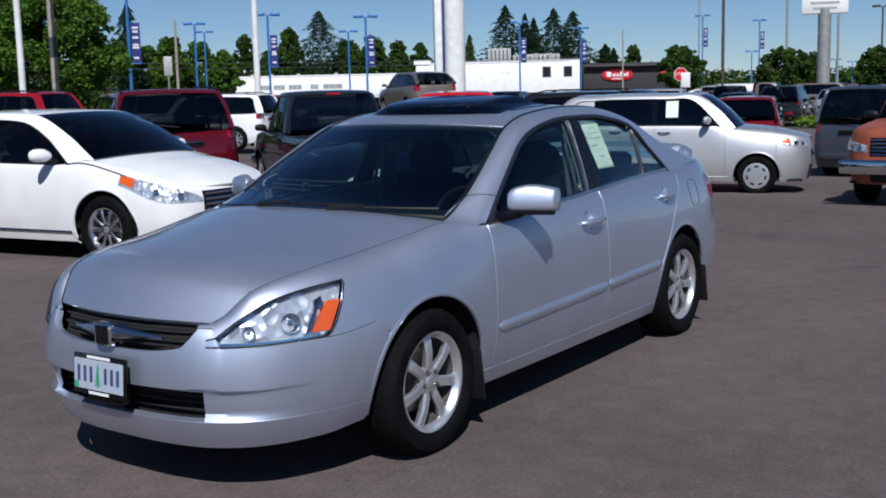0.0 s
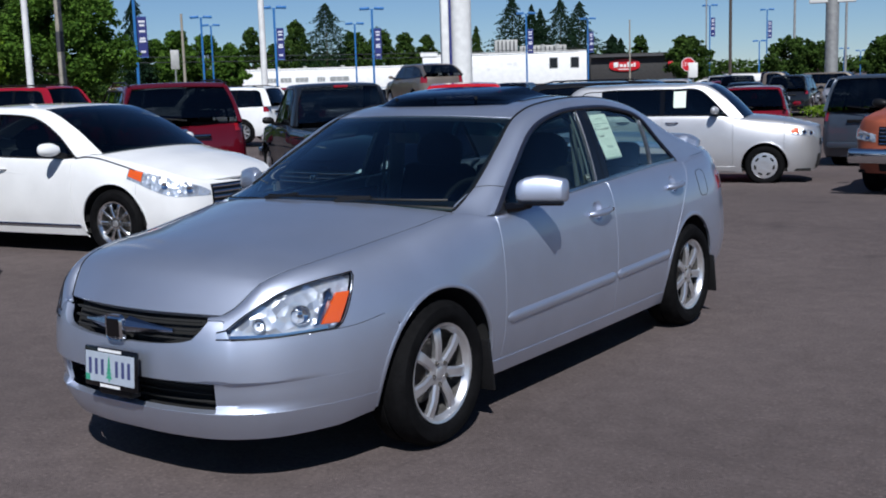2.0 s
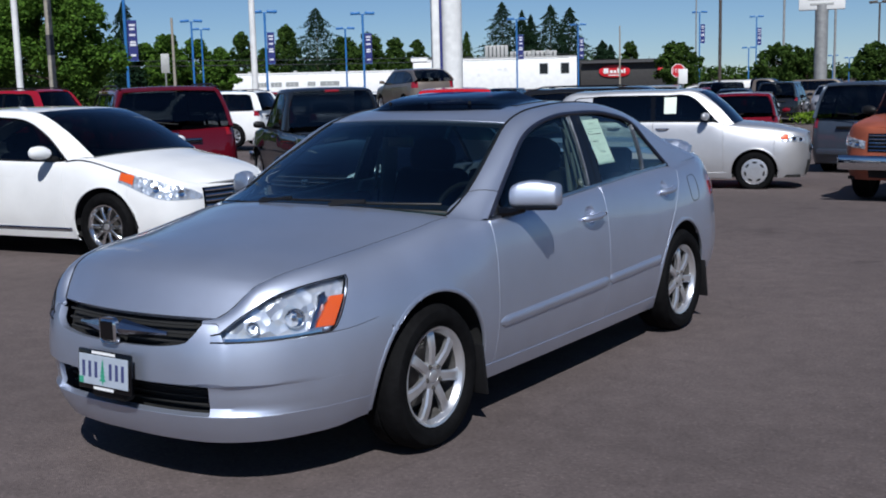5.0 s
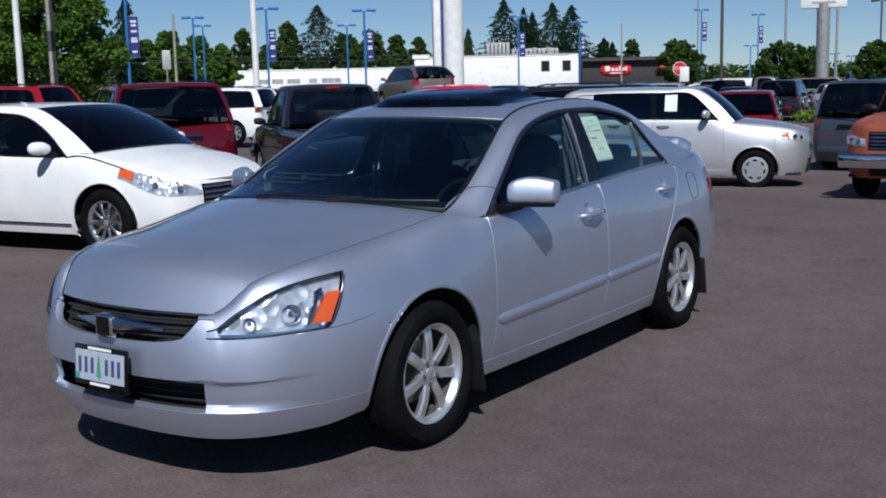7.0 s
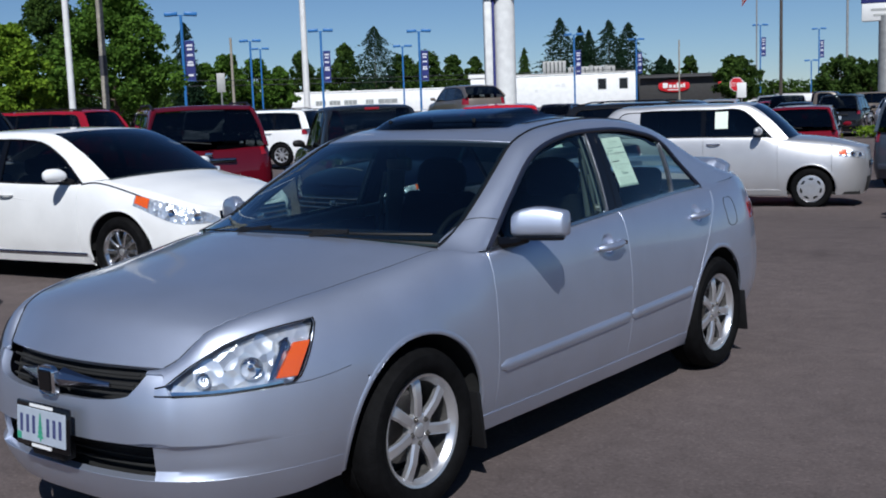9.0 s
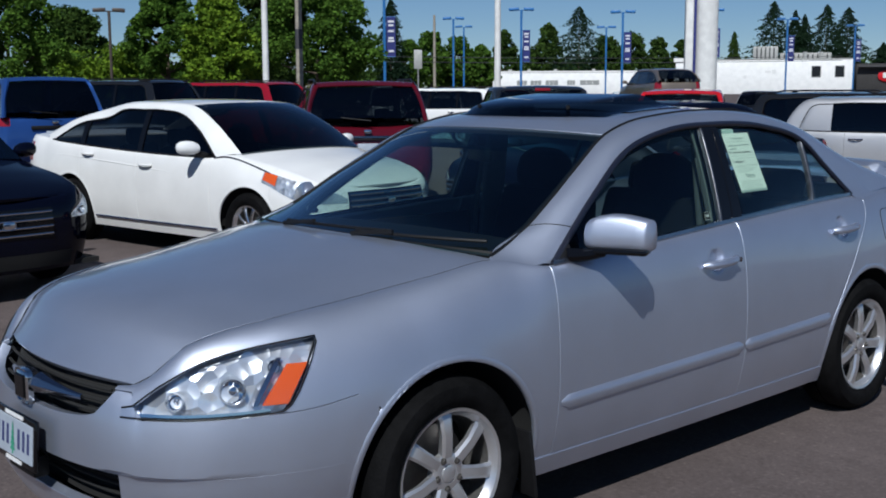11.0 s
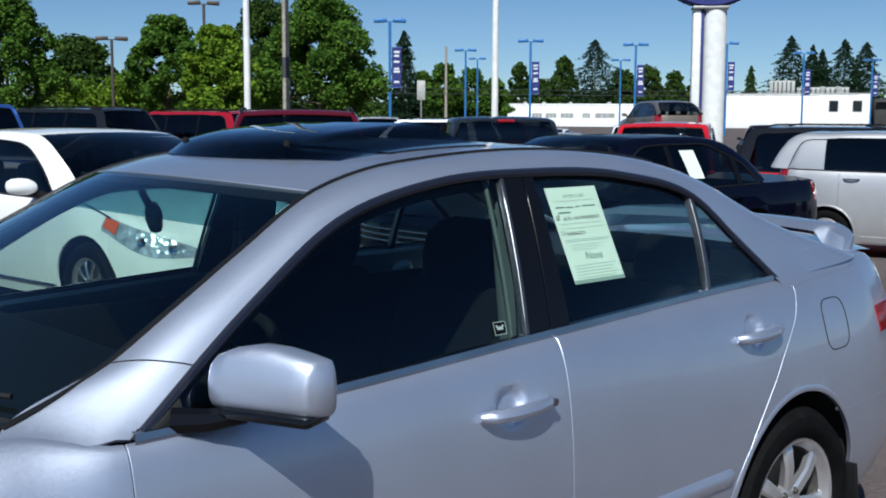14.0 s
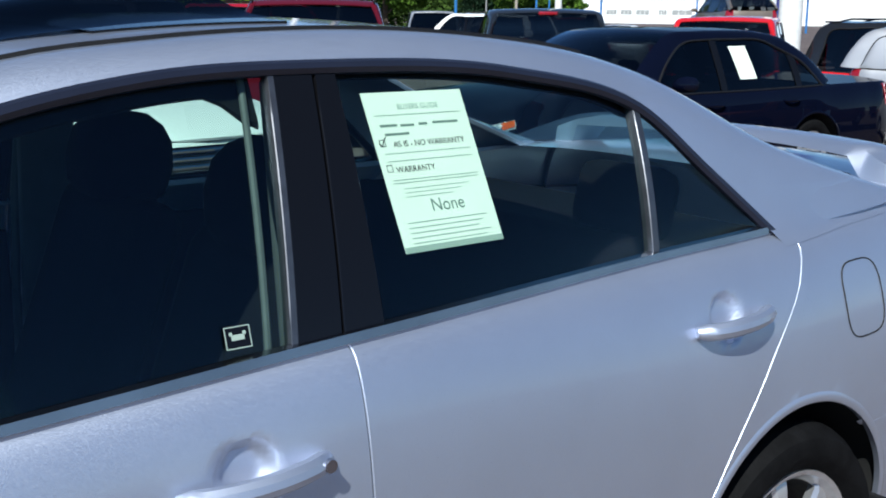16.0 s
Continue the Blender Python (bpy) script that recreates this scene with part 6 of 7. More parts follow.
def cars():
    # white sedan beside
    c, S, f = vehicle("white_sedan", "white four-door sedan with chrome grille bars, parked", "car", on(-5.21, 3.86, 98), M_WHITE, L=4.82, W=1.835, H=1.47, wb=2.795, fo=0.93, hood=(0.71, 0.985), belt=(0.95, 1.035), deck=1.09, wind=(0.20, 1.06), roof_end=2.36, back=(3.36, 1.10),
                      doors=(0.50, 1.62, 2.62), lamp=(0.27, 0.585, 0.86), grille=(0.265, 0.49, 0.69), bar=0.013, lamp_len=0.74, tail=(0.82, 1.02), spokes=10, wheel_mat=M_CHROMEWHEEL)
    for s in (1, -1):
        fl = Vector((s, 1, 1))
        part("bonnet_trim", path_tube(bmesh.new(), [fl * S.at(lerp(S.u(-0.26), S.u(0.46), t), lerp(1.60, 1.86, t), 0.003) for t in np.linspace(0, 1, 14)], 0.0085, 6), M_DARKCHROME, c)
        part("sill_trim", path_tube(bmesh.new(), [fl * S.yz(lerp(0.42, 2.36, t), 0.30, 0.004) for t in np.linspace(0, 1, 14)], 0.012, 6), M_BRIGHTTRIM, c)
        part("shoulder_crease", path_tube(bmesh.new(), [fl * S.yz(lerp(0.62, 3.5, t), lerp(0.76, 0.93, t ** 0.8), -0.007) for t in np.linspace(0, 1, 24)], lambda t: 0.010 * math.sin(math.pi * t) ** 0.5 + 0.001, 8), M_WHITE, c)
    # boxy silver wagon
    c, S, f = vehicle("silver_box_wagon", "boxy silver five-door wagon with steel wheels", "car", on(-2.74, 14.64, 106), M_SILVER2, L=4.25, W=1.76, H=1.66, wb=2.60, fo=0.86, r=0.315, hood=(0.90, 1.08), belt=(1.12, 1.15), deck=1.16, wind=(0.34, 0.92), roof_end=3.08, back=(3.34, 1.17),
                      doors=(0.50, 1.64, 2.45), glass_end=2.66, lamp=(0.34, 0.76, 0.93), grille=(0.25, 0.60, 0.72), lamp_len=0.46, tail=(0.85, 1.15), spokes=0, dark_rear=True, tumble=0.19, round_nose=0.8, low_trim=0.10, square=True)
    window_paper(c, f, 1.26, 1.46, 0.30, 0.92, side=-1)
    # navy sedan behind
    c, S, f = vehicle("navy_sedan", "dark navy full-size sedan with a price sheet", "car", on(-5.03, 6.92, -3), M_NAVY, L=5.38, W=1.98, H=1.47, wb=2.91, fo=1.05, hood=(0.76, 0.98), belt=(0.93, 0.95), deck=0.97, wind=(0.62, 1.28), roof_end=2.66, back=(3.22, 1.0),
                      doors=(0.55, 1.72, 2.72), lamp=(0.30, 0.62, 0.80), tail=(0.75, 0.95), spokes=10, tumble=0.28)
    window_paper(c, f, 1.95, 2.17, 0.22, 0.86, shear=-0.05)
    # maroon minivan seen from behind
    vehicle("maroon_minivan", "maroon minivan with dark rear glass, seen from behind", "van", on(-12.5, 9.75, 237), M_MAROON, L=4.95, W=2.0, H=1.74, wb=3.0, fo=0.95, r=0.345, hood=(0.90, 1.12), belt=(1.08, 1.10), deck=1.12, wind=(0.05, 0.95), roof_end=3.72, back=(3.97, 1.13),
            doors=(0.6, 1.6, 2.7), dark_rear=True, square=True, round_nose=0.6, tail=(1.0, 1.35), rails=True, tumble=0.23)
    vehicle("red_estate", "bright red estate car with dark windows", "car", on(-23.2, 12.4, 288), M_RED2, L=4.7, W=1.86, H=1.72, wb=2.8, r=0.34, hood=(0.88, 1.08), belt=(1.05, 1.08), deck=1.1, wind=(0.1, 0.85), roof_end=3.4, back=(3.72, 1.1), doors=(0.55, 1.55, 2.55), dark_rear=True, square=True, round_nose=0.7, tail=(0.95, 1.2), rails=True)
    vehicle("black_suv", "black sport utility vehicle with tinted glass", "car", on(-23.5, 9.3, 290), M_BLACK, L=4.8, W=1.9, H=1.76, wb=2.8, r=0.36, hood=(0.95, 1.12), belt=(1.08, 1.1), deck=1.12, wind=(0.15, 0.85), roof_end=3.5, back=(3.8, 1.12), doors=(0.55, 1.55, 2.55), dark_rear=True, square=True, round_nose=0.6, tail=(0.95, 1.3), rails=True)
    vehicle("blue_minivan", "blue minivan with dark rear window", "van", on(-19.3, 6.2, 262), M_BLUE, L=4.9, W=1.95, H=1.78, wb=2.95, r=0.34, hood=(0.88, 1.08), belt=(1.05, 1.08), deck=1.1, wind=(0.05, 0.95), roof_end=3.65, back=(3.93, 1.1), doors=(0.55, 1.55, 2.6), dark_rear=True, square=True, round_nose=0.7, tail=(0.95, 1.3))
    vehicle("dark_sedan", "dark blue sedan with chrome grille", "car", on(-5.62, 0.60, 96), M_NAVY, L=4.8, W=1.82, H=1.46, wb=2.75, hood=(0.76, 0.98), belt=(0.95, 1.0), grille=(0.20, 0.48, 0.70), lamp=(0.30, 0.60, 0.80))
    vehicle("white_suv", "white compact sport utility vehicle", "car", on(-23.6, 20.3, 290), M_WHITE, L=4.45, W=1.8, H=1.70, wb=2.62, r=0.35, hood=(0.95, 1.1), belt=(1.08, 1.1), deck=1.12, wind=(0.25, 0.85), roof_end=3.25, back=(3.5, 1.12), doors=(0.5, 1.45, 2.4), dark_rear=True, square=True, round_nose=0.6, tail=(0.95, 1.3), rails=True, spokes=8)
    vehicle("dark_red_minivan", "dark red minivan with tall tail lamps", "van", on(-7.62, 27.99, 197, -0.1), M_RED3, L=4.8, W=1.92, H=1.68, wb=2.9, r=0.33, hood=(0.88, 1.08), belt=(1.05, 1.08), deck=1.1, wind=(0.05, 0.95), roof_end=3.6, back=(3.85, 1.1), doors=(0.55, 1.55, 2.6), dark_rear=True, square=True, round_nose=0.6, tail=(1.0, 1.5))
    vehicle("blue_grey_van", "blue-grey van with a wide dark rear window", "van", on(-1.88, 22.63, 175), M_BLUEGREY, L=4.75, W=1.98, H=1.85, wb=2.85, r=0.34, hood=(0.92, 1.1), belt=(1.1, 1.12), deck=1.14, wind=(0.05, 0.95), roof_end=3.62, back=(3.8, 1.15), doors=(0.55, 1.55, 2.6), dark_rear=True, square=True, round_nose=0.5, tail=(0.95, 1.2))
    vehicle("red_suv", "bright red sport utility vehicle seen from behind", "car", on(-10.6, 17.2, 214), M_RED, L=4.6, W=1.92, H=1.90, wb=2.7, r=0.35, hood=(0.92, 1.1), belt=(1.06, 1.08), deck=1.1, wind=(0.15, 0.85), roof_end=3.4, back=(3.68, 1.1), doors=(0.5, 1.5, 2.5), dark_rear=True, square=True, round_nose=0.6, tail=(0.95, 1.3))
    vehicle("brown_suv", "brown sport utility vehicle raised on a display stand", "car", on(-23.8, 32.9, 237, 0.95), M_TAN, L=4.6, W=1.85, H=1.68, wb=2.7, r=0.35, hood=(0.92, 1.1), belt=(1.10, 1.16), deck=1.2, wind=(0.15, 0.95), roof_end=3.0, back=(3.66, 1.24), doors=(0.5, 1.5, 2.5), round_nose=0.8, tail=(0.95, 1.3), dark_rear=True)

    c, S, f = vehicle("red_crossover", "red crossover with a black roof and dark glass", "car", on(-4.95, 17.25, 106), M_RED, L=4.45, W=1.80, H=1.80, wb=2.6, r=0.34, hood=(0.90, 1.06), belt=(1.02, 1.06), deck=1.08, wind=(0.20, 0.90), roof_end=3.25, back=(3.5, 1.10), doors=(0.5, 1.5, 2.4), round_nose=0.8, dark_rear=True, square=True, tail=(0.85, 1.15), rails=True)
    for ob in c.children:
        if ob.name.startswith("roof"):
            ob.data.materials[0] = M_BLACK
    # rows of parked cars further off
    for x, y, rz, P, what in ((-10.3, 23.6, 250, M_BLACK, "black"), (-16.4, 33.5, 255, M_GREYPAINT, "dark grey"), (-15.5, 40.3, 200, M_SILVER2, "silver"), (-27.5, 36.5, 220, M_WHITE, "white"), (-29.5, 24.5, 235, M_SILVER2, "silver"), (-12.5, 47.0, 190, M_BLACK, "black"),
                              (-31.0, 32.5, 228, M_RED2, "dark red"), (-24.5, 41.5, 20, M_BLACK, "black"), (-17.6, 52.6, 15, M_NAVY, "dark blue"), (-21.9, 62.0, 200, M_SILVER2, "silver"), (-14.6, 66.0, 100, M_TAN, "tan")):
        vehicle("sport_utility_vehicle", what + " sport utility vehicle parked in a row", "car", on(x, y, rz), P, L=4.6, W=1.86, H=1.74, wb=2.7, r=0.35, hood=(0.92, 1.1), belt=(1.06, 1.08), deck=1.1, wind=(0.15, 0.85), roof_end=3.4, back=(3.68, 1.1), doors=(0.5, 1.5, 2.5), dark_rear=True, square=True, round_nose=0.6, tail=(0.95, 1.3))
    for x, y, rz, P, what in ((-26.2, 30.8, 226, M_SILVER2, "silver"), (-29.0, 27.2, 224, M_WHITE, "white"), (-33.8, 38.0, 30, M_WHITE, "white"), (-15.2, 48.6, 190, M_GREYPAINT, "dark grey"), (-24.8, 72.0, 100, M_WHITE, "white"), (-19.8, 57.0, 195, M_RED2, "dark red"), (-12.6, 54.0, 10, M_SILVER2, "silver")):
        vehicle("parked_sedan", what + " four-door sedan parked in a row", "car", on(x, y, rz), P, L=4.7, W=1.8, H=1.46, wb=2.7, hood=(0.74, 0.97), belt=(0.94, 1.0), deck=1.04)


cars()


def pickup(name, label, m, P, H=1.88, W=1.98, cab_end=1.75, L=5.3, wb=3.3, face=M_CHROME):
    """A pickup: bonnet and cab like a car's, and an open bed behind."""
    fo, r = 0.85, 0.37
    c, S, f = vehicle(name, label, "pickup truck", m, P, L=L, W=W, H=H, wb=wb, fo=fo, r=r, hood=(1.02, 1.16), belt=(1.12, 1.14), deck=1.08, wind=(0.30, 0.90), roof_end=cab_end, back=(cab_end + 0.14, 1.13), doors=(0.48, 1.55), round_nose=0.45, square=True, tumble=0.22, clearance=0.30, wide_z=0.75,
                      lamp=(0.32, 0.74, 0.93), grille=(0.30, 0.70, 0.95), lamp_len=0.28, tail=(0.75, 1.0), spokes=8, third_lamp=True, dark_rear=True)
    for ob in list(c.children):
        if ob.name.startswith("boot_lid"):
            bpy.data.objects.remove(ob)
        elif ob.name.startswith("door_mirror"):
            ob.data.materials[0] = M_PLASTIC
    yb = cab_end + 0.22
    yr = L - fo
    hw = W / 2 - 0.10
    part("bed_floor", boxed(-hw, hw, yb, yr - 0.06, 0.62, 0.66), M_PLASTIC, c)
    part("bed_front", boxed(-hw, hw, yb - 0.03, yb, 0.62, 1.09, 0.01), P, c)
    for s in (1, -1):
        part("bed_side", boxed(min(s * (hw - 0.07), s * (hw + 0.02)), max(s * (hw - 0.07), s * (hw + 0.02)), yb, yr - 0.05, 0.62, 1.10, 0.015), P, c)
    part("tailgate", boxed(-hw + 0.05, hw - 0.05, yr - 0.09, yr - 0.02, 0.62, 1.08, 0.015), P, c)
    part("rear_bumper", boxed(-hw, hw, yr, yr + 0.10, 0.48, 0.62, 0.03), M_CHROME, c)
    part("front_bumper_bar", boxed(-W / 2 + 0.02, W / 2 - 0.02, -fo - 0.10, -fo + 0.05, 0.46, 0.66, 0.04, 3), face, c, "dull chrome bumper bar")
    return c, S


pickup("dark_pickup", "dark grey pickup truck with a red brake lamp", on(-10.8, 12.4, 236), M_GREYPAINT, H=1.86, L=5.4)
c, S = pickup("orange_pickup", "faded rust-orange pickup truck with a chrome bumper", on(0.41, 12.54, -4), M_RUST, H=1.85, L=5.2)
pickup("tan_pickup", "tan pickup truck parked far off", on(-15.2, 56.0, 100), M_TAN, L=5.3)
pickup("dark_blue_pickup", "dark blue pickup truck parked far off", on(-17.0, 60.5, 110), M_NAVY, L=5.3)


# ---- trees, poles, buildings ----
M_BARK = material("bark", (0.10, 0.075, 0.055), 0.95, vary=0.3, scale=12, bump=0.6, bump_scale=30)


def leaf_material(name, color, second):
    """Leaves differ from clump to clump, and let some sun through."""
    m = material(name, color, 0.8, spec=0.06)
    nt = m.node_tree
    b = nt.nodes["Principled BSDF"]
    geo = nt.nodes.new("ShaderNodeNewGeometry")
    ramp = nt.nodes.new("ShaderNodeValToRGB")
    ramp.color_ramp.elements[0].color, ramp.color_ramp.elements[1].color = (*second, 1), (*color, 1)
    nt.links.new(geo.outputs["Random Per Island"], ramp.inputs["Fac"])
    nt.links.new(ramp.outputs["Color"], b.inputs["Base Color"])
    tl = nt.nodes.new("ShaderNodeBsdfTranslucent")
    nt.links.new(ramp.outputs["Color"], tl.inputs["Color"])
    mix = nt.nodes.new("ShaderNodeMixShader")
    mix.inputs[0].default_value = 0.25
    nt.links.new(b.outputs[0], mix.inputs[1])
    nt.links.new(tl.outputs[0], mix.inputs[2])
    nt.links.new(mix.outputs[0], nt.nodes["Material Output"].inputs[0])
    return m


M_LEAF = leaf_material("maple_leaves", (0.115, 0.215, 0.030), (0.028, 0.066, 0.011))
M_LEAF_BRIGHT = leaf_material("bright_leaves", (0.20, 0.31, 0.028), (0.06, 0.12, 0.013))
M_LEAF_DARK = leaf_material("dark_leaves", (0.075, 0.13, 0.025), (0.018, 0.04, 0.010))
M_NEEDLE = leaf_material("conifer_needles", (0.026, 0.055, 0.026), (0.012, 0.028, 0.015))


def leaf_mesh(name, centres, sizes, mat, rng):
    """Many small bent leaf clumps, each of two triangles' pairs."""
    n = len(centres)
    c = np.asarray(centres)
    s = np.asarray(sizes)[:, None]
    a = rng.normal(size=(n, 3))
    a[:, 2] *= 0.6
    a /= np.linalg.norm(a, axis=1)[:, None]
    b = rng.normal(size=(n, 3))
    b -= (b * a).sum(1)[:, None] * a
    b /= np.linalg.norm(b, axis=1)[:, None]
    nrm = np.cross(a, b)
    v = np.stack([c - a * s, c + b * s * 0.62 + nrm * s * 0.15, c + a * s * 0.95, c - b * s * 0.58 + nrm * s * 0.12], 1).reshape(-1, 3)
    f = np.arange(4 * n).reshape(-1, 4)
    me = bpy.data.meshes.new(name)
    me.from_pydata(v.tolist(), [], f.tolist())
    me.materials.append(mat)
    return me


def tree(label, x, y, height, spread, mat, seed, n=2600, trunk=0.16, low=0.22, leaf=0.17, z0=None, conical=True):
    rng = np.random.default_rng(seed)
    z0 = ground_z(x, y) if z0 is None else z0
    t = empty("tree", pose(x, y, z0))
    tagged(t, label, "tree", group="trees")
    bm = bmesh.new()
    bend = rng.uniform(-0.15, 0.15, 2)
    path_tube(bm, [(bend[0] * k * k, bend[1] * k * k, height * 0.8 * k) for k in np.linspace(0, 1, 9)], lambda k: trunk * (1 - 0.85 * k) + 0.01, 8)
    part("trunk", bm, M_BARK, t)
    def prof(k):
        q = min(max((k - low * 0.55) / (1.02 - low * 0.55), 0), 1)
        if conical:
            return min(1.0, (q / 0.28) ** 0.7) * max(1 - max(q - 0.30, 0) / 0.74, 0) ** 0.8 + 0.04
        return math.sin(math.pi * q) ** 0.62
    clumps = []
    for i in range(13):
        k = low + (0.93 - low) * ((i + 0.5) / 13)
        a = 2.4 * i + rng.uniform(-0.5, 0.5)
        rr = spread * prof(k) * rng.uniform(0.45, 0.85)
        base = Vector((bend[0] * k * k, bend[1] * k * k, height * (k - 0.10)))
        tip = Vector((math.cos(a) * rr, math.sin(a) * rr, height * k + height * 0.02))
        bm = bmesh.new()
        path_tube(bm, [base.lerp(tip, q) + Vector((0, 0, -0.06 * height * q * (1 - q))) for q in np.linspace(0, 1, 5)], lambda q: trunk * 0.38 * (1 - 0.8 * q) + 0.008, 5)
        part("limb", bm, M_BARK, t)
        clumps.append((tip, spread * rng.uniform(0.22, 0.36)))
    for i in range(44):
        k = rng.uniform(low, 0.98)
        a = rng.uniform(0, 6.283)
        rr = spread * prof(k) * rng.uniform(0.5, 0.95)
        clumps.append((Vector((math.cos(a) * rr, math.sin(a) * rr, height * k)), spread * rng.uniform(0.11, 0.24)))
    # twigs that break the outline
    for i in range(46):
        k = rng.uniform(low, 1.0) ** 0.8
        a = rng.uniform(0, 6.283)
        rr = spread * prof(k) * rng.uniform(0.9, 1.18)
        clumps.append((Vector((math.cos(a) * rr, math.sin(a) * rr, height * k * rng.uniform(0.97, 1.05))), spread * rng.uniform(0.05, 0.15)))
    cs, ss = [], []
    w = np.array([r ** 2 for _, r in clumps])
    pick = rng.choice(len(clumps), n, p=w / w.sum())
    for i in pick:
        c, r = clumps[i]
        d = rng.normal(size=3)
        d /= np.linalg.norm(d)
        rad = r * rng.uniform(0.2, 1.0) ** 0.5 * 1.1
        cs.append((c.x + d[0] * rad, c.y + d[1] * rad, max(c.z + d[2] * rad * 0.8, 0.3)))
        ss.append(leaf * rng.uniform(0.6, 1.4))
    ob = new("crown", leaf_mesh("crown", cs, ss, mat, rng))
    ob.parent = t
    return t


def conifer(label, x, y, height, spread, seed, n=2600, mat=None, leaf=0.26, z0=None, shape=0.75):
    rng = np.random.default_rng(seed)
    z0 = ground_z(x, y) if z0 is None else z0
    t = empty("conifer", pose(x, y, z0))
    tagged(t, label, "tree", group="conifers")
    part("trunk", path_tube(bmesh.new(), [(0, 0, height * k) for k in np.linspace(0, 0.98, 6)], lambda k: 0.22 * (1 - k) + 0.02, 7), M_BARK, t)
    cs, ss = [], []
    tiers = int(height / (0.55 if height < 14 else 1.2))
    wob = rng.uniform(0.45, 1.35, (tiers + 2, 7))
    for i in range(n):
        k = rng.uniform(0.08, 1.0) ** 1.15
        tier = int(k * tiers)
        a = rng.uniform(0, 6.283)
        q = k * tiers - tier
        r = spread * (1 - k) ** shape * (1.0 - 0.42 * q) * wob[tier, int(a / 6.2832 * 7) % 7] + 0.05
        rr = r * rng.uniform(0.35, 1.0) ** 0.6
        cs.append((math.cos(a) * rr, math.sin(a) * rr, height * k - 0.14 * rr))
        ss.append(leaf * rng.uniform(0.6, 1.3) * (0.55 + 0.45 * (1 - k)))
    ob = new("crown", leaf_mesh("crown", cs, ss, mat or M_NEEDLE, rng))
    ob.parent = t
    return t


def thicket(name, label, pts, r, h, mat, seed, n, leaf=0.3, category="woods"):
    """Uncountable growth along a line."""
    rng = np.random.default_rng(seed)
    cs, ss = [], []
    for i in range(n):
        j = rng.integers(len(pts) - 1)
        k = rng.uniform()
        p = np.array(pts[j]) * (1 - k) + np.array(pts[j + 1]) * k
        hh = h * (0.75 + 0.25 * math.sin(p[0] * 0.35 + seed) + 0.18 * math.sin(p[1] * 0.9 + p[0] * 0.8))
        zz = hh * rng.uniform(0, 1) ** 0.6
        cs.append((p[0] + rng.normal() * r * 0.5, p[1] + rng.normal() * r * 0.5, ground_z(p[0], p[1]) + zz))
        ss.append(leaf * rng.uniform(0.6, 1.4))
    ob = new(name, leaf_mesh(name, cs, ss, mat, rng))
    return tagged(ob, label, category, kind="stuff")


M_POLEWHITE = material("white_pole_paint", (0.72, 0.72, 0.70), 0.5, vary=0.08, scale=3)
M_POLEGREY = material("galvanised_pole", (0.33, 0.33, 0.32), 0.5, 0.4, vary=0.12, scale=4)
M_POLEWOOD = material("weathered_pole", (0.30, 0.27, 0.22), 0.85, vary=0.2, scale=6)
M_POLEDARK = material("dark_band", (0.05, 0.05, 0.055), 0.7)
M_POLEBLUE = material("blue_pole_paint", (0.03, 0.16, 0.42), 0.45, vary=0.08, scale=3)
M_POLEBROWN = material("bronze_pole", (0.07, 0.055, 0.045), 0.5, vary=0.1, scale=3)
M_BANNER = material("navy_banner_cloth", (0.022, 0.030, 0.16), 0.8, vary=0.1, scale=4)
M_BANNERTEXT = material("banner_print", (0.65, 0.66, 0.70), 0.8)
M_WALLWHITE = material("white_render", (0.86, 0.86, 0.84), 0.85, vary=0.05, scale=0.8, bump=0.1, bump_scale=10)
M_WALLDARK = material("dark_cladding", (0.035, 0.033, 0.032), 0.7, vary=0.15, scale=1.5)
M_SIGNRED = material("red_sign", (0.55, 0.012, 0.02), 0.35)
M_SIGNWHITE = material("white_sign", (0.75, 0.75, 0.73), 0.4, vary=0.03, scale=4)
M_WINDOW = material("dark_window", (0.012, 0.013, 0.016), 0.1)
M_WINDOWPALE = material("pale_shutter", (0.30, 0.31, 0.30), 0.5, vary=0.15, scale=1.5)
M_METALGREY = material("roof_unit_metal", (0.42, 0.42, 0.40), 0.55, 0.3, vary=0.12, scale=3)


def face_to(x, y, ex=3.4, ey=-3.0):
    """The turn about z that faces a thing's -y side to the sales lot."""
    return math.degrees(math.atan2(ex - x, -(ey - y)))


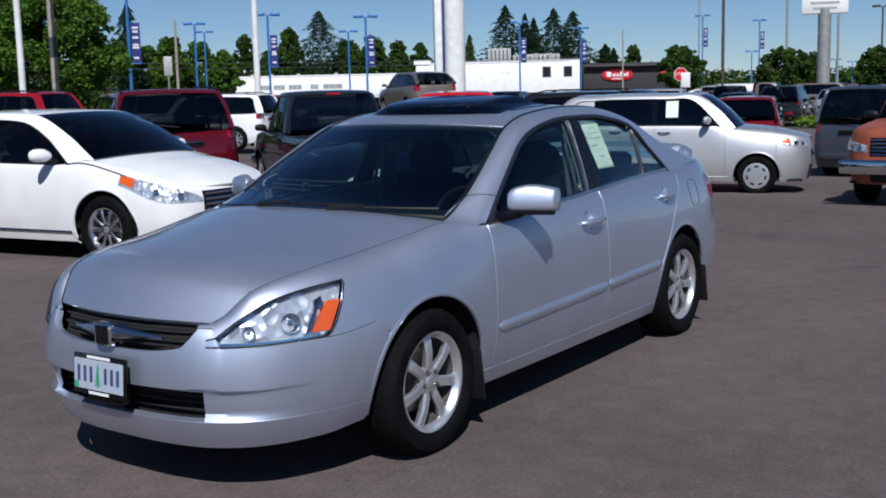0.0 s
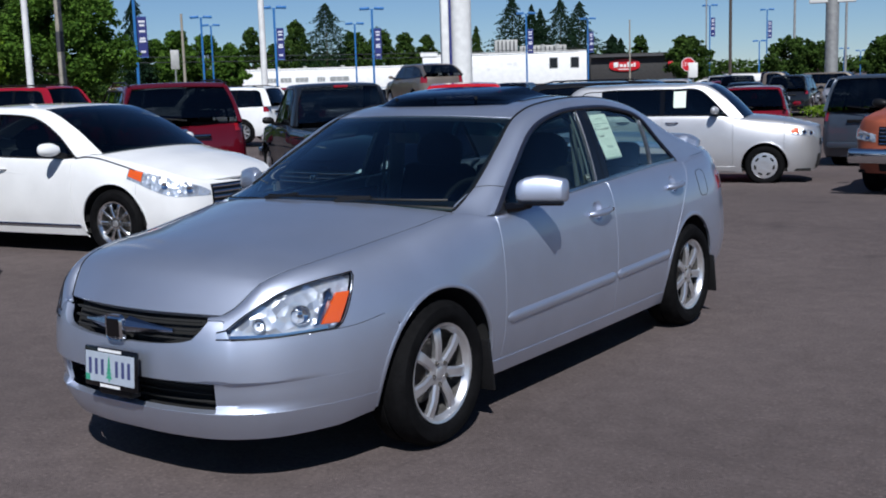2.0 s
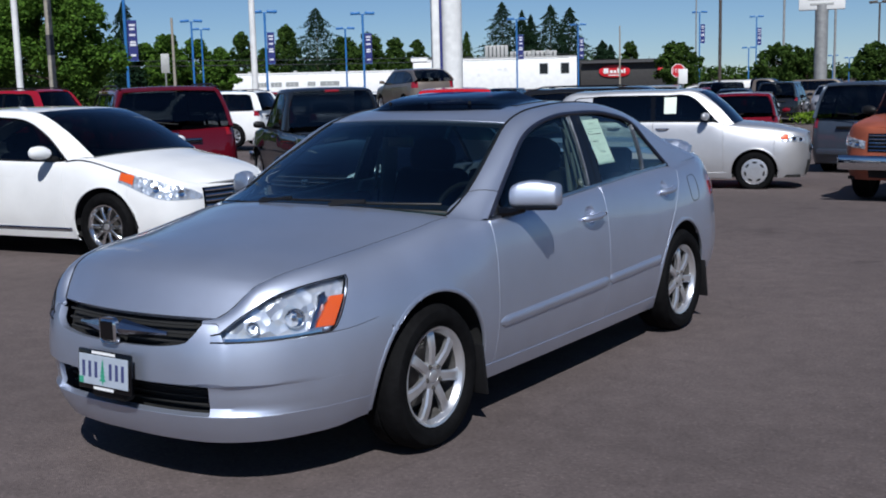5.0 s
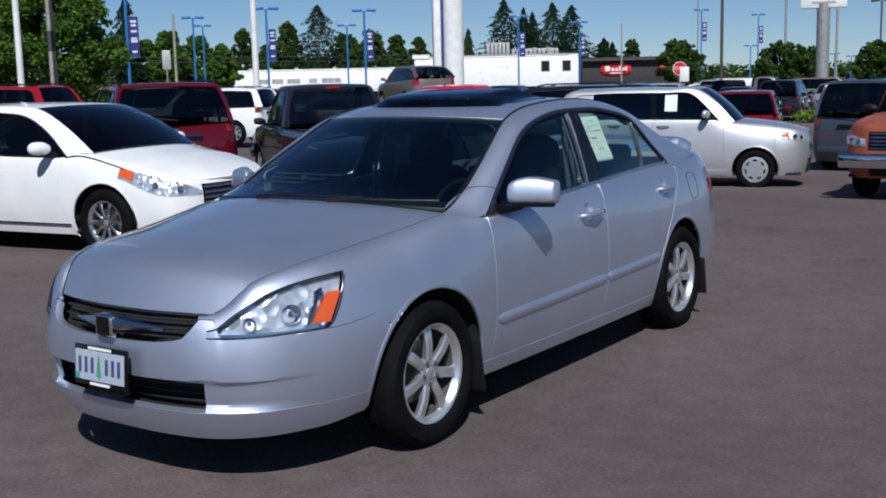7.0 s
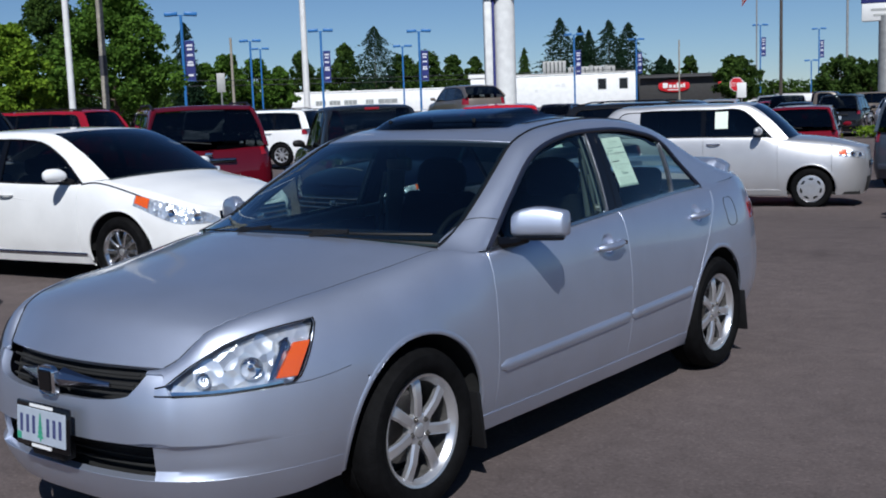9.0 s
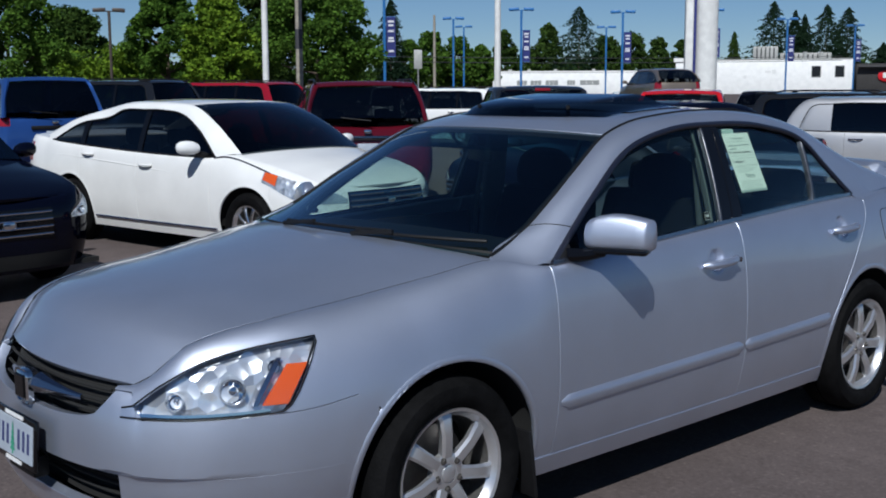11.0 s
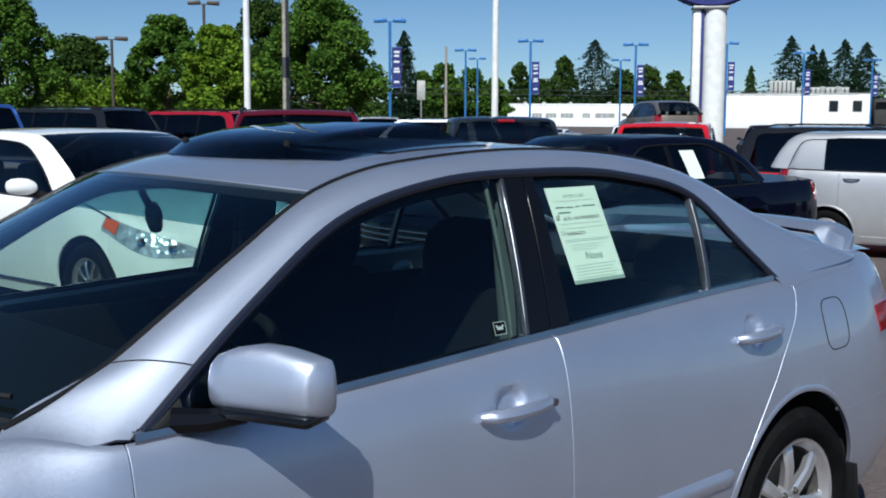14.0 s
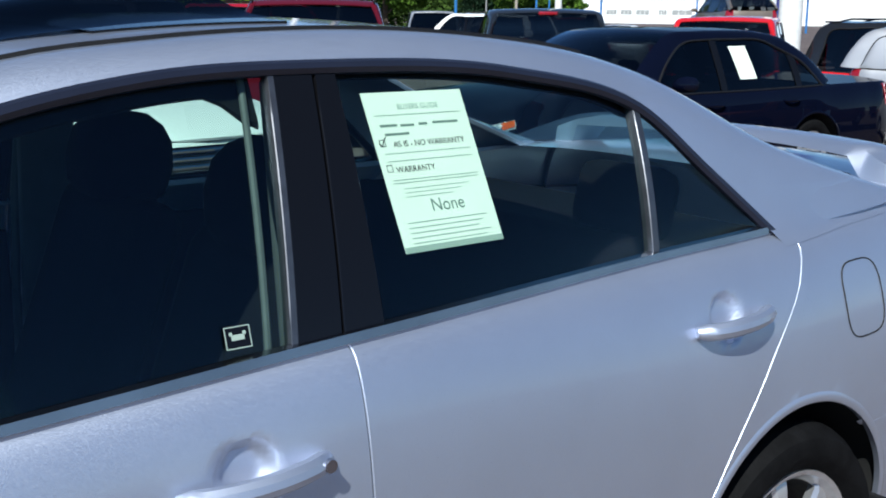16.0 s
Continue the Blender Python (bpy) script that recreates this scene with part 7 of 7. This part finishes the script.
def lamp_post(x, y, z, banner=True, k=1.0, mat=None):
    """A lot lamp with two flat heads; k sets the size of heads and banner."""
    g = ground_z(x, y)
    mat = mat or M_POLEBLUE
    t = empty("lamp_post", pose(x, y, g, 0, 0, face_to(x, y)))
    tagged(t, ("blue" if mat is M_POLEBLUE else "bronze") + " lot lamp post with two flat heads" + (" and a navy banner" if banner else ""), "lamp post", group="lot lamps")
    h = z - g
    part("pole", path_tube(bmesh.new(), [(0, 0, h * q) for q in (0, 0.5, 1)], 0.07 * k, 10), mat, t)
    part("arm", boxed(-0.43 * k, 0.43 * k, -0.03 * k, 0.03 * k, h - 0.02 * k, h + 0.03 * k, 0.01), mat, t)
    for s in (1, -1):
        bm = boxed(-0.31 * k, 0.31 * k, -0.22 * k, 0.22 * k, -0.08 * k, 0.10 * k, 0.05 * k, 2, Matrix.Translation((s * 0.46 * k, 0, h + 0.05 * k)) @ Matrix.Rotation(radians(s * 3), 4, "Y"))
        part("lamp_head", bm, mat, t)
    if banner:
        z1 = h - 1.2 * k
        b = part("banner", boxed(0.10 * k, 0.54 * k, -0.006, 0.006, z1 - 1.9 * k, z1, 0.004, 1), M_BANNER, t, "navy cloth banner with white print")
        for dz, w in ((0.20, 0.36), (0.38, 0.30), (0.66, 0.34), (1.0, 0.32), (1.13, 0.38), (1.62, 0.30)):
            part("print_bar", boxed((0.32 - w * 0.4) * k, (0.32 + w * 0.4) * k, -0.03, -0.02, z1 - (dz + 0.07) * k, z1 - (dz - 0.03) * k), M_BANNERTEXT, b)
        for zz in (z1 + 0.01, z1 - 1.91 * k):
            part("bracket", path_tube(bmesh.new(), [(0, 0, zz), (0.56 * k, 0, zz)], 0.015 * k, 6), mat, b)
    return t


def simple_pole(name, label, x, y, top, r, mat, band=None):
    g = ground_z(x, y)
    t = empty(name, pose(x, y, g))
    tagged(t, label, "pole")
    part("shaft", path_tube(bmesh.new(), [(0, 0, (top - g) * k) for k in np.linspace(0, 1, 4)], lambda k: r * (1 - 0.25 * k), 12), mat, t)
    part("foot_plate", boxed(-r * 1.8, r * 1.8, -r * 1.8, r * 1.8, 0, 0.04, 0.01), mat, t)
    if band:
        part("dark_band", path_tube(bmesh.new(), [(0, 0, band[0] - g), (0, 0, band[1] - g)], r * 1.02, 12), M_POLEDARK, t)
    return t


for x, y, z, ban, k in ((-67.4, 55.4, 9.13, 1, 1.65), (-119.2, 110.7, 11.38, 0, 2.05), (-148.8, 140.6, 12.39, 0, 2.05), (-69.2, 73.1, 8.50, 1, 1.50), (-123.4, 150.6, 11.57, 0, 2.15), (-86.7, 109.5, 10.62, 1, 2.00), (-98.8, 167.9, 12.44, 1, 2.20), (-84.8, 164.3, 10.69, 1, 1.75),
                        (-82.5, 122.6, 11.18, 1, 1.90), (-63.2, 163.3, 11.50, 1, 1.50), (-56.9, 171.0, 10.75, 1, 1.40), (-69.6, 203.6, 6.81, 0, 1.60), (-64.8, 215.7, 5.92, 0, 1.30), (-60.7, 227.4, 5.21, 0, 1.30), (-57.7, 228.2, 4.67, 0, 1.30), (-52.5, 219.2, 6.16, 0, 1.30)):
    lamp_post(x, y, z, bool(ban), k)
for x, y, z, k in ((-80.5, 38.2, 7.56, 1.60), (-87.1, 50.0, 11.56, 1.80), (-22.1, 103.1, 7.86, 1.20)):
    lamp_post(x, y, z, False, k, M_POLEBROWN)
simple_pole("white_pole", "tall slim white painted pole", -29.93, 19.5, 14.0, 0.115, M_POLEWHITE)
simple_pole("grey_pole", "tall weathered grey pole with a dark band", -32.72, 22.87, 14.0, 0.14, M_POLEWOOD, (3.05, 3.8))
simple_pole("white_pole", "tall slim white painted pole", -31.67, 32.63, 14.0, 0.15, M_POLEWHITE)
simple_pole("grey_pole", "tall grey metal pole", -39.0, 108.3, 26.0, 0.17, M_POLEBROWN)
simple_pole("grey_pole", "tall grey metal pole", -42.26, 138.9, 26.0, 0.16, M_POLEGREY)
simple_pole("grey_pole", "tall grey metal pole", -36.4, 140.7, 26.0, 0.16, M_POLEGREY)
simple_pole("utility_pole", "weathered wooden utility pole", -115.1, 103.3, 11.5, 0.22, M_POLEWOOD)
simple_pole("utility_pole", "weathered wooden utility pole", -109.0, 230.5, 13.6, 0.20, M_POLEWOOD)


def wire(a, b, sag, r=0.012):
    a, b = Vector(a), Vector(b)
    ob = part("overhead_wire", path_tube(bmesh.new(), [a.lerp(b, k) - Vector((0, 0, sag * 4 * k * (1 - k))) for k in np.linspace(0, 1, 17)], r, 4), M_POLEDARK)
    return tagged(ob, "thin dark overhead wire between utility poles", "wire", kind="structure")


for dz in (0.0, 0.55):
    wire((-130.0, 20.0, 4.6 + dz), (-91.3, 69.6, 4.25 + dz), 0.2, 0.03)
    wire((-91.3, 69.6, 4.25 + dz), (-76.8, 145.9, 5.05 + dz), 0.25, 0.035)


def pylon():
    x, y = -29.55, 44.7
    g = ground_z(x, y)
    t = empty("sign_pylon", pose(x, y, g, 0, 0, face_to(x, y) + 6))
    tagged(t, "tall white sign pylon with a blue stripe", "sign")
    h = 6.75 - g
    part("narrow_column", boxed(-0.80, -0.40, -0.36, 0.36, 0, h, 0.09, 3), M_POLEWHITE, t)
    part("blue_stripe", boxed(-0.402, -0.28, -0.33, 0.33, 0, h, 0.01), M_BANNER, t)
    bm = bmesh.new()
    n = 28
    ring = [[bm.verts.new((0.26 + math.cos(a) * 0.54, math.sin(a) * 0.48, z)) for a in (2 * math.pi * k / n for k in range(n))] for z in (0, h)]
    for k in range(n):
        bm.faces.new((ring[0][k], ring[0][(k + 1) % n], ring[1][(k + 1) % n], ring[1][k]))
    bm.faces.new(ring[1])
    part("wide_column", bm, M_POLEWHITE, t)
    part("collar", boxed(-0.84, 0.86, -0.55, 0.55, h, h + 0.14, 0.05), M_POLEGREY, t)
    bm = bmesh.new()
    n = 48
    rings = []
    for yy, sc in ((-0.60, 0.96), (-0.52, 1.0), (0.52, 1.0), (0.60, 0.96)):
        rings.append([bm.verts.new((math.cos(a) * 2.3 * sc, yy, h + 1.76 + math.sin(a) * 1.66 * sc)) for a in (2 * math.pi * k / n for k in range(n))])
    for p, q in zip(rings, rings[1:]):
        for k in range(n):
            bm.faces.new((p[k], p[(k + 1) % n], q[(k + 1) % n], q[k]))
    bm.faces.new(rings[0][::-1])
    bm.faces.new(rings[-1])
    bmesh.ops.recalc_face_normals(bm, faces=bm.faces)
    part("oval_sign", bm, M_BANNER, t, "dark blue oval sign")


pylon()


def dealer_sign():
    x, y = -17.18, 68.19
    g = ground_z(x, y)
    t = empty("dealer_sign", pose(x, y, g, 0, 0, face_to(x, y)))
    tagged(t, "blue and white sign on a thick grey post", "sign")
    part("post", path_tube(bmesh.new(), [(0, 0, 0), (0, 0, 3), (0, 0, 5.9 - g)], 0.40, 22), M_POLEGREY, t)
    p = part("white_panel", boxed(-1.38, 1.38, -0.28, 0.28, 5.58 - g, 6.65 - g, 0.05), M_SIGNWHITE, t)
    part("print_bar", boxed(-0.85, 0.85, -0.30, -0.284, 6.18 - g, 6.32 - g), M_METALGREY, p)
    part("print_bar", boxed(-0.70, 0.70, -0.30, -0.284, 5.86 - g, 5.99 - g), M_METALGREY, p)
    b = part("blue_panel", boxed(-1.42, 1.42, -0.30, 0.30, 6.65 - g, 9.2 - g, 0.05), M_BANNER, t)
    part("white_bar", boxed(-1.15, 1.15, -0.32, -0.304, 6.9 - g, 7.28 - g, 0.01), M_SIGNWHITE, b)
    bm = bmesh.new()
    path_tube(bm, [(math.cos(a) * 1.0, -0.31, 8.2 - g + math.sin(a) * 0.54) for a in np.linspace(0, 6.2832, 33)], 0.05, 6)
    part("oval_ring", bm, M_SIGNWHITE, b)


dealer_sign()


def stop_sign(x, y, z):
    g = ground_z(x, y)
    t = empty("stop_sign", pose(x, y, g, 0, 0, face_to(x, y)))
    tagged(t, "red octagonal stop sign on a metal post", "sign")
    part("post", path_tube(bmesh.new(), [(0, 0.03, 0), (0, 0.03, z + 0.3 - g)], 0.03, 8), M_POLEGREY, t)

    def octagon(r, y0, y1):
        bm = bmesh.new()
        rings = [[bm.verts.new((math.cos(a) * r, yy, z - g + math.sin(a) * r)) for a in (math.pi / 8 + math.pi / 4 * k for k in range(8))] for yy in (y0, y1)]
        for k in range(8):
            bm.faces.new((rings[0][k], rings[0][(k + 1) % 8], rings[1][(k + 1) % 8], rings[1][k]))
        bm.faces.new(rings[0][::-1])
        bm.faces.new(rings[1])
        bmesh.ops.recalc_face_normals(bm, faces=bm.faces)
        return bm
    b = part("white_border", octagon(0.40, -0.012, 0.0), M_SIGNWHITE, t)
    f = part("red_face", octagon(0.365, -0.020, -0.012), M_SIGNRED, t)
    lettering("STOP", f, M_SIGNWHITE, pose(0, -0.026, z - g - 0.10, 90, 0, 0), 0.30)


stop_sign(-21.31, 55.4, 2.0)
t = empty("road_sign", pose(-20.56, 54.3, ground_z(-20, 54), 0, 0, face_to(-20, 54)))
tagged(t, "small white rectangular road sign on a post", "sign")
part("post", path_tube(bmesh.new(), [(0, 0.02, 0), (0, 0.02, 2.2)], 0.03, 8), M_POLEGREY, t)
part("plate", boxed(-0.24, 0.24, -0.01, 0.01, 1.7, 2.5, 0.01), M_SIGNWHITE, t)
t = empty("road_sign", pose(-53.7, 47.1, ground_z(-53, 47), 0, 0, face_to(-53, 47)))
tagged(t, "grey back of a road sign on a post", "sign")
part("post", path_tube(bmesh.new(), [(0, 0.03, 0), (0, 0.03, 3.1)], 0.05, 8), M_POLEGREY, t)
part("plate", boxed(-0.27, 0.27, -0.012, 0.012, 2.95, 4.2, 0.02), M_METALGREY, t)


def flag():
    x, y = -58.07, 149.17
    g = ground_z(x, y)
    t = empty("flag_pole", pose(x, y, g, 0, 0, face_to(x, y)))
    tagged(t, "slim flag pole with a red and white striped flag", "flag pole")
    part("pole", path_tube(bmesh.new(), [(0, 0, 0), (0, 0, 17.6 - g)], 0.10, 8), M_POLEGREY, t)
    for k in range(9):
        bm = bmesh.new()
        grid(bm, lambda a, b: Vector((-0.1 - 1.9 * a, 0.25 * math.sin(7 * a + b), 17.3 - g - 0.27 * (k + b) - 1.5 * a * a)), 8, 1)
        part("flag_stripe", bm, M_SIGNRED if k % 2 == 0 else M_SIGNWHITE, t)
    bm = bmesh.new()
    grid(bm, lambda a, b: Vector((-0.1 - 0.8 * a, 0.25 * math.sin(7 * a * 0.42) - 0.05, 17.32 - g - 1.1 * b - 0.27 * a * a)), 4, 2)
    part("flag_canton", bm, M_BANNER, t)


flag()


def wall_box(name, a, b, depth, z1, mat, label):
    """A building: its front runs from a to b, its body behind."""
    a, b = Vector((*a, 0)), Vector((*b, 0))
    d = (b - a).normalized()
    g = min(ground_z(*a.xy), ground_z(*b.xy))
    m = Matrix.Translation((a.x, a.y, g)) @ Matrix.Rotation(math.atan2(d.y, d.x), 4, "Z")
    t = empty(name, m)
    tagged(t, label, "building")
    L = (b - a).length
    H = z1 - g
    part("wall", boxed(0, L, 0, depth, 0, H, 0.02), mat, t)
    part("roof", boxed(-0.05, L + 0.05, -0.05, depth + 0.05, H + 0.003, H + 0.10, 0.01), M_METALGREY if mat is M_WALLWHITE else M_POLEDARK, t)
    return t, L, H


def buildings():
    t, L, H = wall_box("white_workshop", (-161.2, 222.4), (-127.0, 243.8), 30, 7.5, M_WALLWHITE, "low white rendered workshop with small dark windows")
    for x in (L - 8.1, L - 2.9):
        w = part("window", boxed(x - 0.95, x + 0.95, -0.03, 0.05, H - 4.0, H - 1.55), M_WINDOW, t)
        part("window_frame", boxed(x - 1.1, x + 1.1, -0.02, 0.04, H - 4.15, H - 1.4), M_METALGREY, w)
    for x, z, w, h in ((L - 18.0, H - 2.3, 0.9, 0.9), (L - 19.6, H - 2.5, 1.3, 0.5), (L - 24.5, H - 3.6, 0.7, 0.7)):
        part("wall_mark", boxed(x, x + w, -0.03, 0.0, z - h, z), M_SIGNWHITE, t, "faint plate on the white wall")
    part("parapet_step", boxed(-0.5, 3.6, -0.2, 4.0, H - 0.4, H + 0.75, 0.03), M_WALLWHITE, t)
    part("roof_coping", boxed(3.8, L, -0.12, 0.3, H + 0.10, H + 0.28, 0.02), M_METALGREY, t)
    for x0, x1, y0, h in ((L - 22.5, L - 16.8, 4.0, 3.2), (L - 16.2, L - 4.6, 5.0, 1.6)):
        u = part("roof_unit", boxed(x0, x1, y0, y0 + 4.5, H + 0.1, H + 0.1 + h, 0.1), M_METALGREY, t)
        n = max(4, int((x1 - x0) / 1.1))
        for i in range(n):
            xx = lerp(x0 + 0.4, x1 - 0.4, (i + 0.5) / n)
            part("louvre", boxed(xx - 0.16, xx + 0.16, y0 - 0.05, y0, H + 0.4, H - 0.2 + h), M_POLEDARK, u)
    for x in (L - 14.0, L - 10.6, L - 7.0):
        part("roof_vent", path_tube(bmesh.new(), [(x, 3.6, H + 0.1), (x, 3.6, H + 1.9)], 0.5, 12), M_METALGREY, t)
    t, L, H = wall_box("long_white_building", (-209.1, 207.7), (-166.0, 245.3), 25, 5.1, M_WALLWHITE, "long low white building with a row of windows")
    for x, w in ((6.4, 2.6), (10.0, 2.8), (13.9, 3.3), (19.6, 2.0), (22.9, 5.0)):
        p = part("window", boxed(x, x + w, -0.03, 0.05, H - 3.2, H - 2.0), M_WINDOWPALE, t, "pale shuttered window")
        for q in (0.33, 0.66):
            part("window_bar", boxed(x + w * q - 0.05, x + w * q + 0.05, -0.06, -0.03, H - 3.2, H - 2.0), M_SIGNWHITE, p)
    part("parapet", boxed(0, L, -0.1, 0.6, H + 0.1, H + 0.45, 0.02), M_WALLWHITE, t)
    for x in (4.0, 9.0, 16.0, 26.0):
        part("roof_vent", boxed(x, x + 0.9, 2.0, 2.9, H + 0.1, H + 0.95, 0.05), M_METALGREY, t)
    t2, L2, H2 = wall_box("dark_shop", (-126.6, 245.0), (-108.9, 255.8), 18, 6.4, M_WALLDARK, "dark clad shop front with a red oval sign")
    xc = L2 * 0.40
    bm = bmesh.new()
    n = 36
    rings = []
    for yy, sc in ((-0.05, 1.0), (-0.35, 1.0), (-0.42, 0.94)):
        rings.append([bm.verts.new((xc + math.cos(a) * 3.75 * sc, yy, H2 - 2.75 + math.copysign(abs(math.sin(a)) ** 0.7, math.sin(a)) * 1.5 * sc)) for a in (2 * math.pi * k / n for k in range(n))])
    for p, q in zip(rings, rings[1:]):
        for k in range(n):
            bm.faces.new((p[k], p[(k + 1) % n], q[(k + 1) % n], q[k]))
    bm.faces.new(rings[-1])
    bmesh.ops.recalc_face_normals(bm, faces=bm.faces)
    s = part("oval_sign", bm, M_SIGNRED, t2, "red oval shop sign with white marks")
    for x0, x1, z0, z1 in ((-2.7, -1.5, -0.5, 0.75), (-1.2, -0.45, -0.45, 0.3), (-0.2, 0.4, -0.5, 0.3), (0.65, 1.35, -0.5, 0.75), (1.55, 2.05, -0.45, 0.3), (2.2, 2.65, -0.45, 0.6)):
        part("white_mark", boxed(xc + x0, xc + x1, -0.50, -0.425, H2 - 2.75 + z0, H2 - 2.75 + z1, 0.12), M_SIGNWHITE, s)
    part("white_mark", boxed(xc - 1.5, xc + 1.4, -0.50, -0.425, H2 - 3.85, H2 - 3.6, 0.02), M_SIGNWHITE, s)
    part("small_red_sign", boxed(L2 - 1.9, L2 - 0.3, -0.3, -0.02, H2 - 3.4, H2 - 2.0, 0.25), M_SIGNRED, t2)
    part("canopy", boxed(0.2, L2, -1.6, 0.1, H2 - 0.75, H2 - 0.45, 0.03), M_POLEDARK, t2)
    wall_box("far_white_shed", (-71.7, 192.2), (-63.0, 196.0), 10, 0.9, M_WALLWHITE, "far low white shed")


buildings()

# maples at the edge of the lot
for label, x, y, h, sp, mat, seed, n in (("large dense green maple tree", -66.6, 48.2, 10.2, 5.0, M_LEAF, 5, 34000), ("bright yellow-green maple tree", -66.3, 39.4, 7.8, 2.9, M_LEAF_BRIGHT, 4, 16000), ("green maple tree with an open top", -71.5, 38.3, 8.7, 3.2, M_LEAF, 3, 18000),
                                         ("broad green maple tree at the lot edge", -77.8, 29.0, 10.0, 4.4, M_LEAF, 1, 22000), ("dark rounded tree beyond the road", -116.3, 51.2, 10.0, 4.9, M_LEAF_DARK, 2, 12000), ("tall green tree behind the maples", -78.2, 50.8, 11.2, 4.0, M_LEAF_DARK, 6, 16000)):
    tree(label, x, y, h, sp, mat, seed, n, leaf=0.155 if n > 13000 else 0.25, trunk=0.22)
for k, (x, y, h, s) in enumerate(((-160.4, 142.8, 12.3, 4.01), (-160.5, 150.0, 11.5, 4.56), (-150.1, 146.5, 9.3, 3.05), (-155.4, 133.2, 10.0, 3.19))):
    tree("soft green roadside tree", x, y, h, s, M_LEAF, 20 + k, 6000, leaf=0.32, trunk=0.25)
for k, (x, y, h, s) in enumerate(((-228.0, 231.2, 17.1, 4.8), (-218.9, 239.8, 19.5, 5.0), (-209.3, 254.8, 16.3, 5.4), (-197.2, 251.6, 17.0, 5.0), (-194.8, 259.8, 15.3, 4.6), (-192.6, 267.7, 14.5, 4.2), (-136.6, 294.8, 12.4, 3.4), (-223.0, 236.0, 13.0, 5.0), (-204.0, 250.0, 13.5, 5.0))):
    tree("dark green tree beyond the buildings", x, y, h, s, M_LEAF_DARK, 30 + k, 6000, leaf=0.42, trunk=0.35)
for k, (x, y, h, s) in enumerate(((-28.2, 71.7, 4.4, 1.58), (-22.6, 77.0, 4.1, 1.72), (-21.7, 80.4, 3.8, 1.43), (-16.4, 78.7, 4.0, 1.46))):
    tree("small rounded street tree", x, y, h, s, M_LEAF_DARK, 40 + k, 6000, leaf=0.12, trunk=0.10, low=0.34, conical=False)
conifer("slender dark cypress-like conifer", -152.0, 125.8, 17.0, 4.2, 50, 9000, shape=0.55, leaf=0.30)
for k, (x, y, z, s) in enumerate(((-212.3, 245.7, 24.5, 6.68), (-174.1, 286.0, 25.7, 5.16), (-171.6, 293.3, 23.4, 2.97), (-166.9, 290.3, 21.8, 2.41), (-160.8, 291.4, 24.3, 4.96), (-157.6, 297.7, 23.6, 4.68), (-148.3, 300.3, 13.6, 3.10), (-148.3, 305.9, 12.4, 1.92))):
    conifer("tall dark conifer beyond the buildings", x, y, z, s * 2.5, 60 + k, 8000, leaf=0.46)
conifer("small green conifer beside the workshop", -172.2, 263.5, 16.4, 4.4, 70, 5000, M_LEAF_DARK, leaf=0.42)
thicket("far_woods", "distant dark green woods along the horizon", [(-370, 20), (-355, 94), (-340, 138), (-317, 185), (-286, 230), (-249, 270), (-234, 280), (-204, 302), (-167, 325)], 14.0, 10.0, M_LEAF_DARK, 80, 36000, 0.8)
thicket("far_woods", "low hazy green woods along the horizon", [(-167, 325), (-124, 343), (-76, 357), (-32, 364), (30, 366)], 8.0, 5.0, M_LEAF_DARK, 84, 12000, 0.7)
thicket("hedge", "clipped green hedge along the road", [(-86.5, 37.0), (-83.7, 43.1)], 1.6, 4.6, M_LEAF_BRIGHT, 81, 9000, 0.16, "hedge")
thicket("undergrowth", "dark undergrowth below the trees", [(-93.3, 16), (-93.3, 26.8), (-89.8, 36.9), (-83.6, 49.5), (-79.3, 63.6)], 2.0, 3.6, M_LEAF_DARK, 82, 20000, 0.2, "shrubs")
thicket("planting_strip", "low green shrubs in a planting strip", [(-10.4, 42.6), (-8.6, 43.2)], 0.6, 1.2, M_LEAF_BRIGHT, 83, 2500, 0.06, "shrubs")
